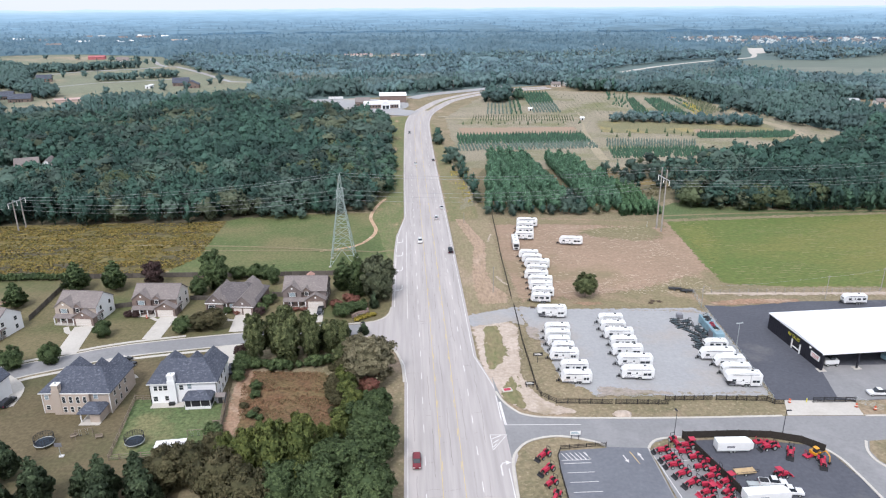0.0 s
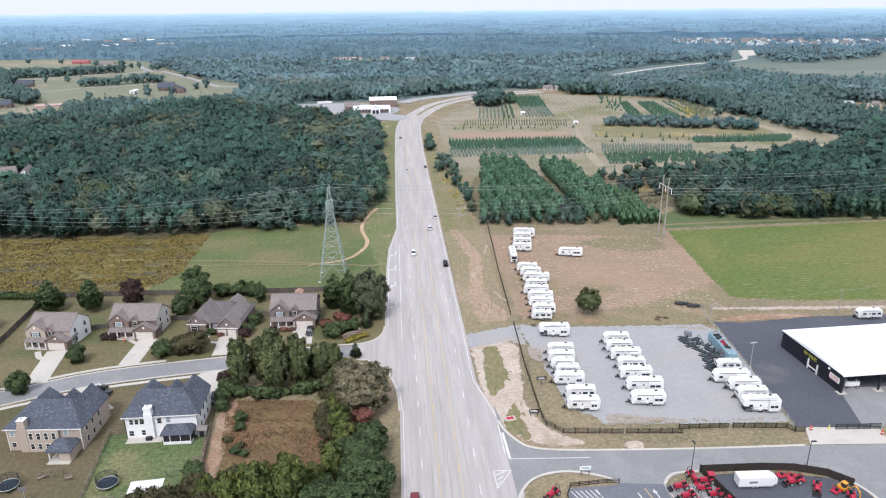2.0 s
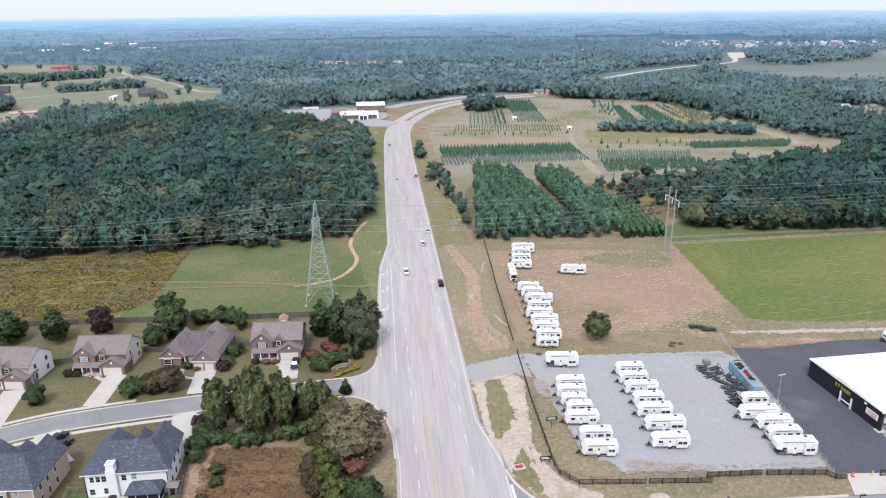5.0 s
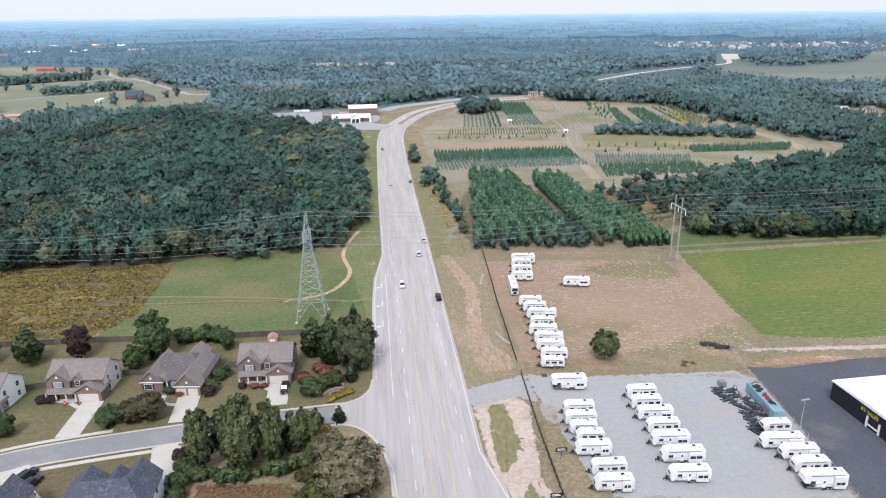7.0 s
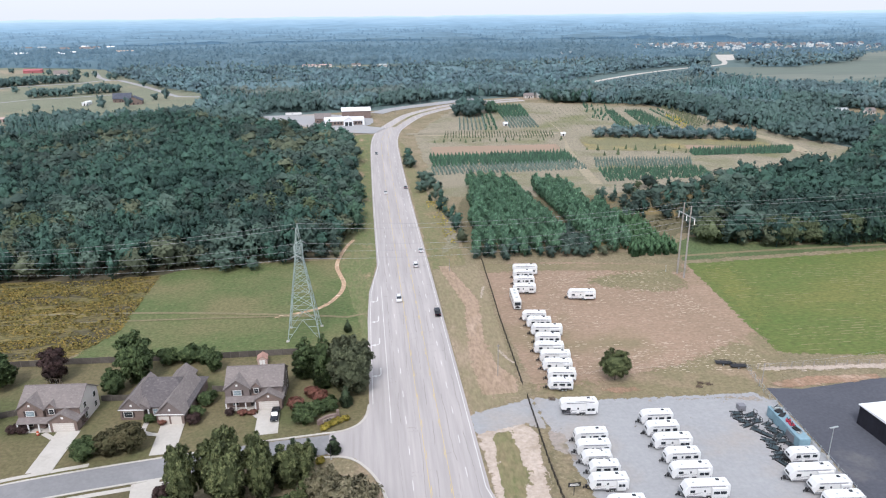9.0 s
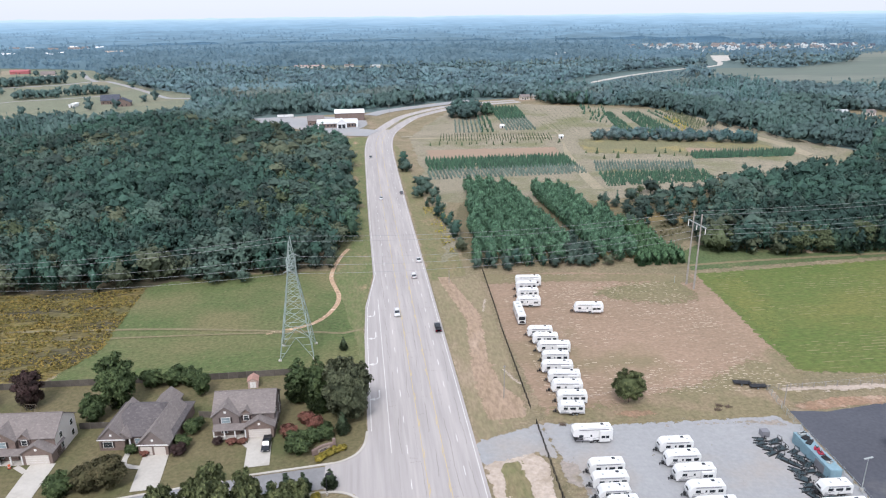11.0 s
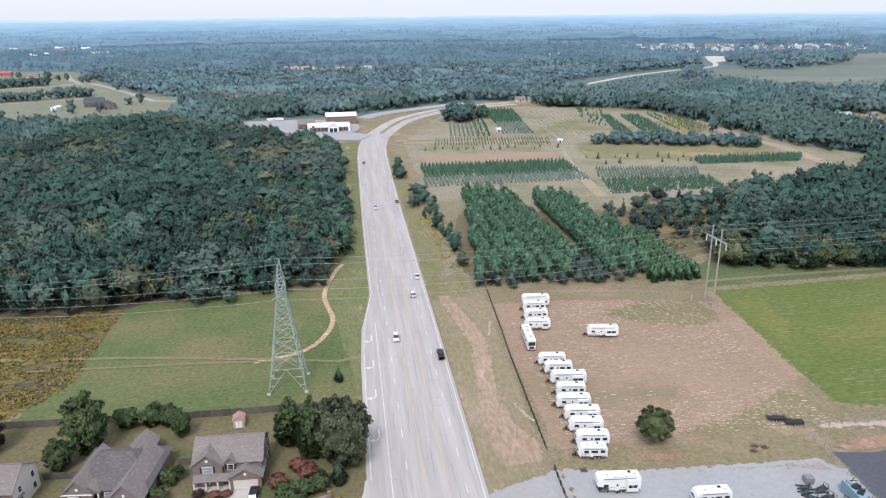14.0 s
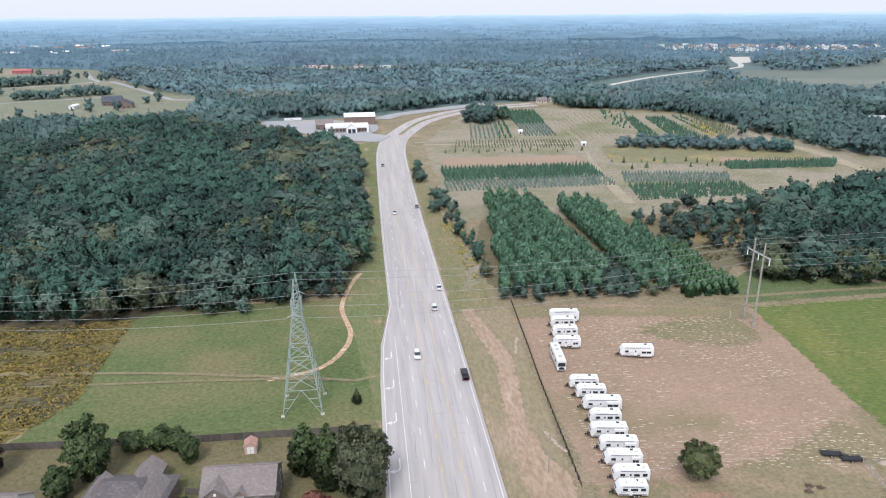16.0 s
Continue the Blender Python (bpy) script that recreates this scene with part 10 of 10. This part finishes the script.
def fire_hall():
    """A low white-roofed hall: flat roofs behind a pale parapet, brick below, and a gabled porch over dark doors."""
    root = thing("hall", "low brick hall with white roof, parapet and gabled porch", "building", at=(-33, 660, height(-33, 660) + 0.2), turn=2)
    part("wall", boxes((-17, 17, -7, 8, 0, 4.4)), BRICK, root)
    part("parapet", boxes((-17.3, 17.3, -7.3, -6.9, 3.4, 5.2), (-17.3, 17.3, 7.9, 8.3, 3.4, 5.2), (-17.3, -16.9, -6.9, 7.9, 3.4, 5.2), (16.9, 17.3, -6.9, 7.9, 3.4, 5.2)), SIDING_WHITE, root)
    part("roof", extrude([(-16.9, 4.4), (16.9, 4.4), (16.9, 4.7), (0, 5.6), (-16.9, 4.7)], -6.9, 7.9), WHITE_ROOF, root)
    part("pillar", boxes((-17.4, -15.6, -7.6, -7.3, 0, 5.3)), SIDING_WHITE, root)
    part("pillar", boxes((15.6, 17.4, -7.6, -7.3, 0, 5.3)), SIDING_WHITE, root)
    part("porch", extrude([(-0.6, 0), (7.8, 0), (7.8, 4.2), (3.6, 6.8), (-0.6, 4.2)], -11.5, -7.35), SIDING_WHITE, root)
    part("porch_roof", extrude([(-1.2, 4.1), (3.6, 7.1), (8.4, 4.1), (8.4, 4.5), (3.6, 7.5), (-1.2, 4.5)], -11.9, -2), WHITE_ROOF, root)
    part("door", boxes((0.6, 3.3, -11.62, -11.52, 0, 3.2)), DARK_GLASS, root)
    part("door", boxes((3.9, 6.6, -11.62, -11.52, 0, 3.2)), DARK_GLASS, root)
    for x in (-14, -11, -8, -5, -2.6, 10, 12.6, 15):
        part("window", boxes((x - 0.7, x + 0.7, -7.09, -7.0, 1.0, 2.8)), DARK_GLASS, root)
    return root


fire_hall()
hall(-23, 694, 26, 16, 6.8, 2.2, 'x', BRICK, WHITE_ROOF, "tall brown hall with white roof", 2, 0, "hall")
hall(-52, 674, 14, 15, 4, 3.4, 'x', BRICK, SHINGLE_TAUPE, "brown-roofed brick hall beside the lot", 4, 3, "hall")
cargo_trailer((-82, 713, height(-82, 713) + 0.1), 5, 14, "long white trailer parked by the halls")
patch("hall_lot", [(-110, 712), (-104, 690), (-60, 644), (-26, 616), (-8, 610), (2, 634), (-14, 646), (-8, 660), (-8, 684), (-36, 708), (-60, 716)], GRAVEL, 0.3, "pale paved lot round the halls", "pavement", 1)
hall(-243, 426, 13, 9, 3.2, 3.8, 'x', SIDING_CREAM, SHINGLE_TAUPE, "grey-roofed house hidden in the woods", 20, 3, "house")
hall(-226, 419, 9, 13, 4.2, 4.2, 'y', SIDING_WHITE, SHINGLE_TAUPE, "pale house with grey roof in the woods", 12, 3, "house")
hall(-443, 862, 16, 12, 4, 4, 'x', BRICK, SHINGLE_SLATE, "red-brick house with dark roof beyond the woods", 20, 3, "house")
hall(-391, 706, 20, 12, 3.6, 4, 'x', BRICK, SHINGLE_SLATE, "red-brick house with dark hipped roof", 15, 4, "house")
hall(-414, 722, 16, 12, 3.6, 4, 'x', BRICK, SHINGLE_SLATE, "brick house with slate roof beyond the woods", 15, 4, "house")
hall(-270, 824, 18, 12, 4, 5, 'x', BRICK, SHINGLE_SLATE, "large brick house with slate roof in a field", 10, 4, "house")
hall(-253, 806, 16, 14, 4, 4, 'y', BRICK, SHINGLE_SLATE, "brick house wing with slate roof", 10, 2, "house")
hall(-336, 708, 42, 8, 2.6, 1.0, 'x', SHED_WALL, SHINGLE_PINK, "long pale barn with pinkish roof", 24, 0, "barn")
hall(-300, 805, 5, 14, 3, 0.5, 'y', SIDING_WHITE, WHITE_ROOF, "white box trailer in the far field", 0, 0, "trailer_shed")
# barn red paled and dulled in its colour to stand in for haze
HAZED_RED = plain("faded_red_paint", (0.46, 0.15, 0.16, 1), 0.6)
hall(-514, 1182, 25, 12, 4, 2, 'x', HAZED_RED, HAZED_RED, "red barn in the far fields", 10, 0, "barn")
hall(-492, 1550, 44, 16, 9, 3, 'x', PLYWOOD, SIDING_TAN, "far orange-tan building among trees", 5, 0, "building")
hall(139.4, 577, 3, 2.6, 2.0, 0.6, 'x', SIDING_WHITE, WHITE_ROOF, "small white farm shed on the lane", 0, 0, "farm_shed")
hall(104, 630, 3, 2.6, 2.0, 0.8, 'x', SIDING_WHITE, WHITE_ROOF, "small pale farm shed beside tree rows", 10, 0, "farm_shed")
hall(404, 626, 14, 7, 3, 2, 'x', SIDING_WHITE, STEEL, "white farm buildings in a gap of the woods", 0, 2, "farmhouse")
hall(428, 620, 9, 6, 3, 2, 'x', SIDING_CREAM, SHINGLE_TAUPE, "white farm buildings in a gap of the woods", 5, 2, "farmhouse")
hall(160, 786, 10, 7, 3, 2.0, 'x', SIDING_CREAM, SHINGLE_TAUPE, "white farmhouse behind the tree farm", 0, 2, "farmhouse")
hall(174, 790, 10, 8, 3, 2.0, 'x', SIDING_CREAM, STEEL, "white farmhouse behind the tree farm", 0, 2, "farmhouse")
hall(-282, 1150, 16, 10, 4, 3, 'x', SIDING_WHITE, WHITE_ROOF, "white house among far trees", 0, 3, "house")
hall(-450, 1122, 18, 11, 4, 4, 'x', SIDING_CREAM, SHINGLE_TAUPE, "grey-roofed house in far fields", 10, 3, "house")
hall(-238, 951, 14, 10, 4, 3, 'x', SIDING_CREAM, STEEL, "pale house at a far grove", 20, 3, "house")
hall(-90, 1204, 46, 10, 3.2, 1.2, 'x', SIDING_CREAM, SHINGLE_PINK, "long pale sheds in a far clearing", 0, 0, "shed")
hall(-28, 1208, 14, 9, 3, 1.5, 'x', SIDING_CREAM, SHINGLE_TAUPE, "pale shed in a far clearing", 8, 0, "shed")
hall(14, 1186, 16, 9, 3, 1.5, 'x', SIDING_CREAM, STEEL, "pale shed in a far clearing", -12, 0, "shed")
hall(345, 1290, 20, 10, 9, 2, 'x', SIDING_CREAM, STEEL, "white hall rising from far woods", 0, 0, "hall")
# the far-off town: small pale roofs among the trees
rr = random.Random(21)
for k in range(70):
    t = rr.random()
    x, y = 580 + 440 * t + rr.uniform(-40, 40), 1500 - 110 * t + rr.uniform(-80, 80)
    hall(x, y, rr.uniform(8, 13), rr.uniform(8, 10), 5.4, 3.4, 'x', rr.choice((SIDING_WHITE, SIDING_CREAM)), rr.choice((STEEL, SHINGLE_TAUPE, SHINGLE_TAUPE, SHINGLE_SLATE)), "pale far-off town house among trees", rr.uniform(-40, 40), 0, "town_house")
for k in range(26):
    x, y = -820 + rr.uniform(-300, 260), 1560 + rr.uniform(-160, 200)
    hall(x, y, rr.uniform(14, 34), rr.uniform(10, 14), 9, 3, 'x', SIDING_WHITE, rr.choice((STEEL, WHITE_ROOF, SHINGLE_TAUPE)), "pale far-off building among trees", rr.uniform(-40, 40), 0, "town_house")
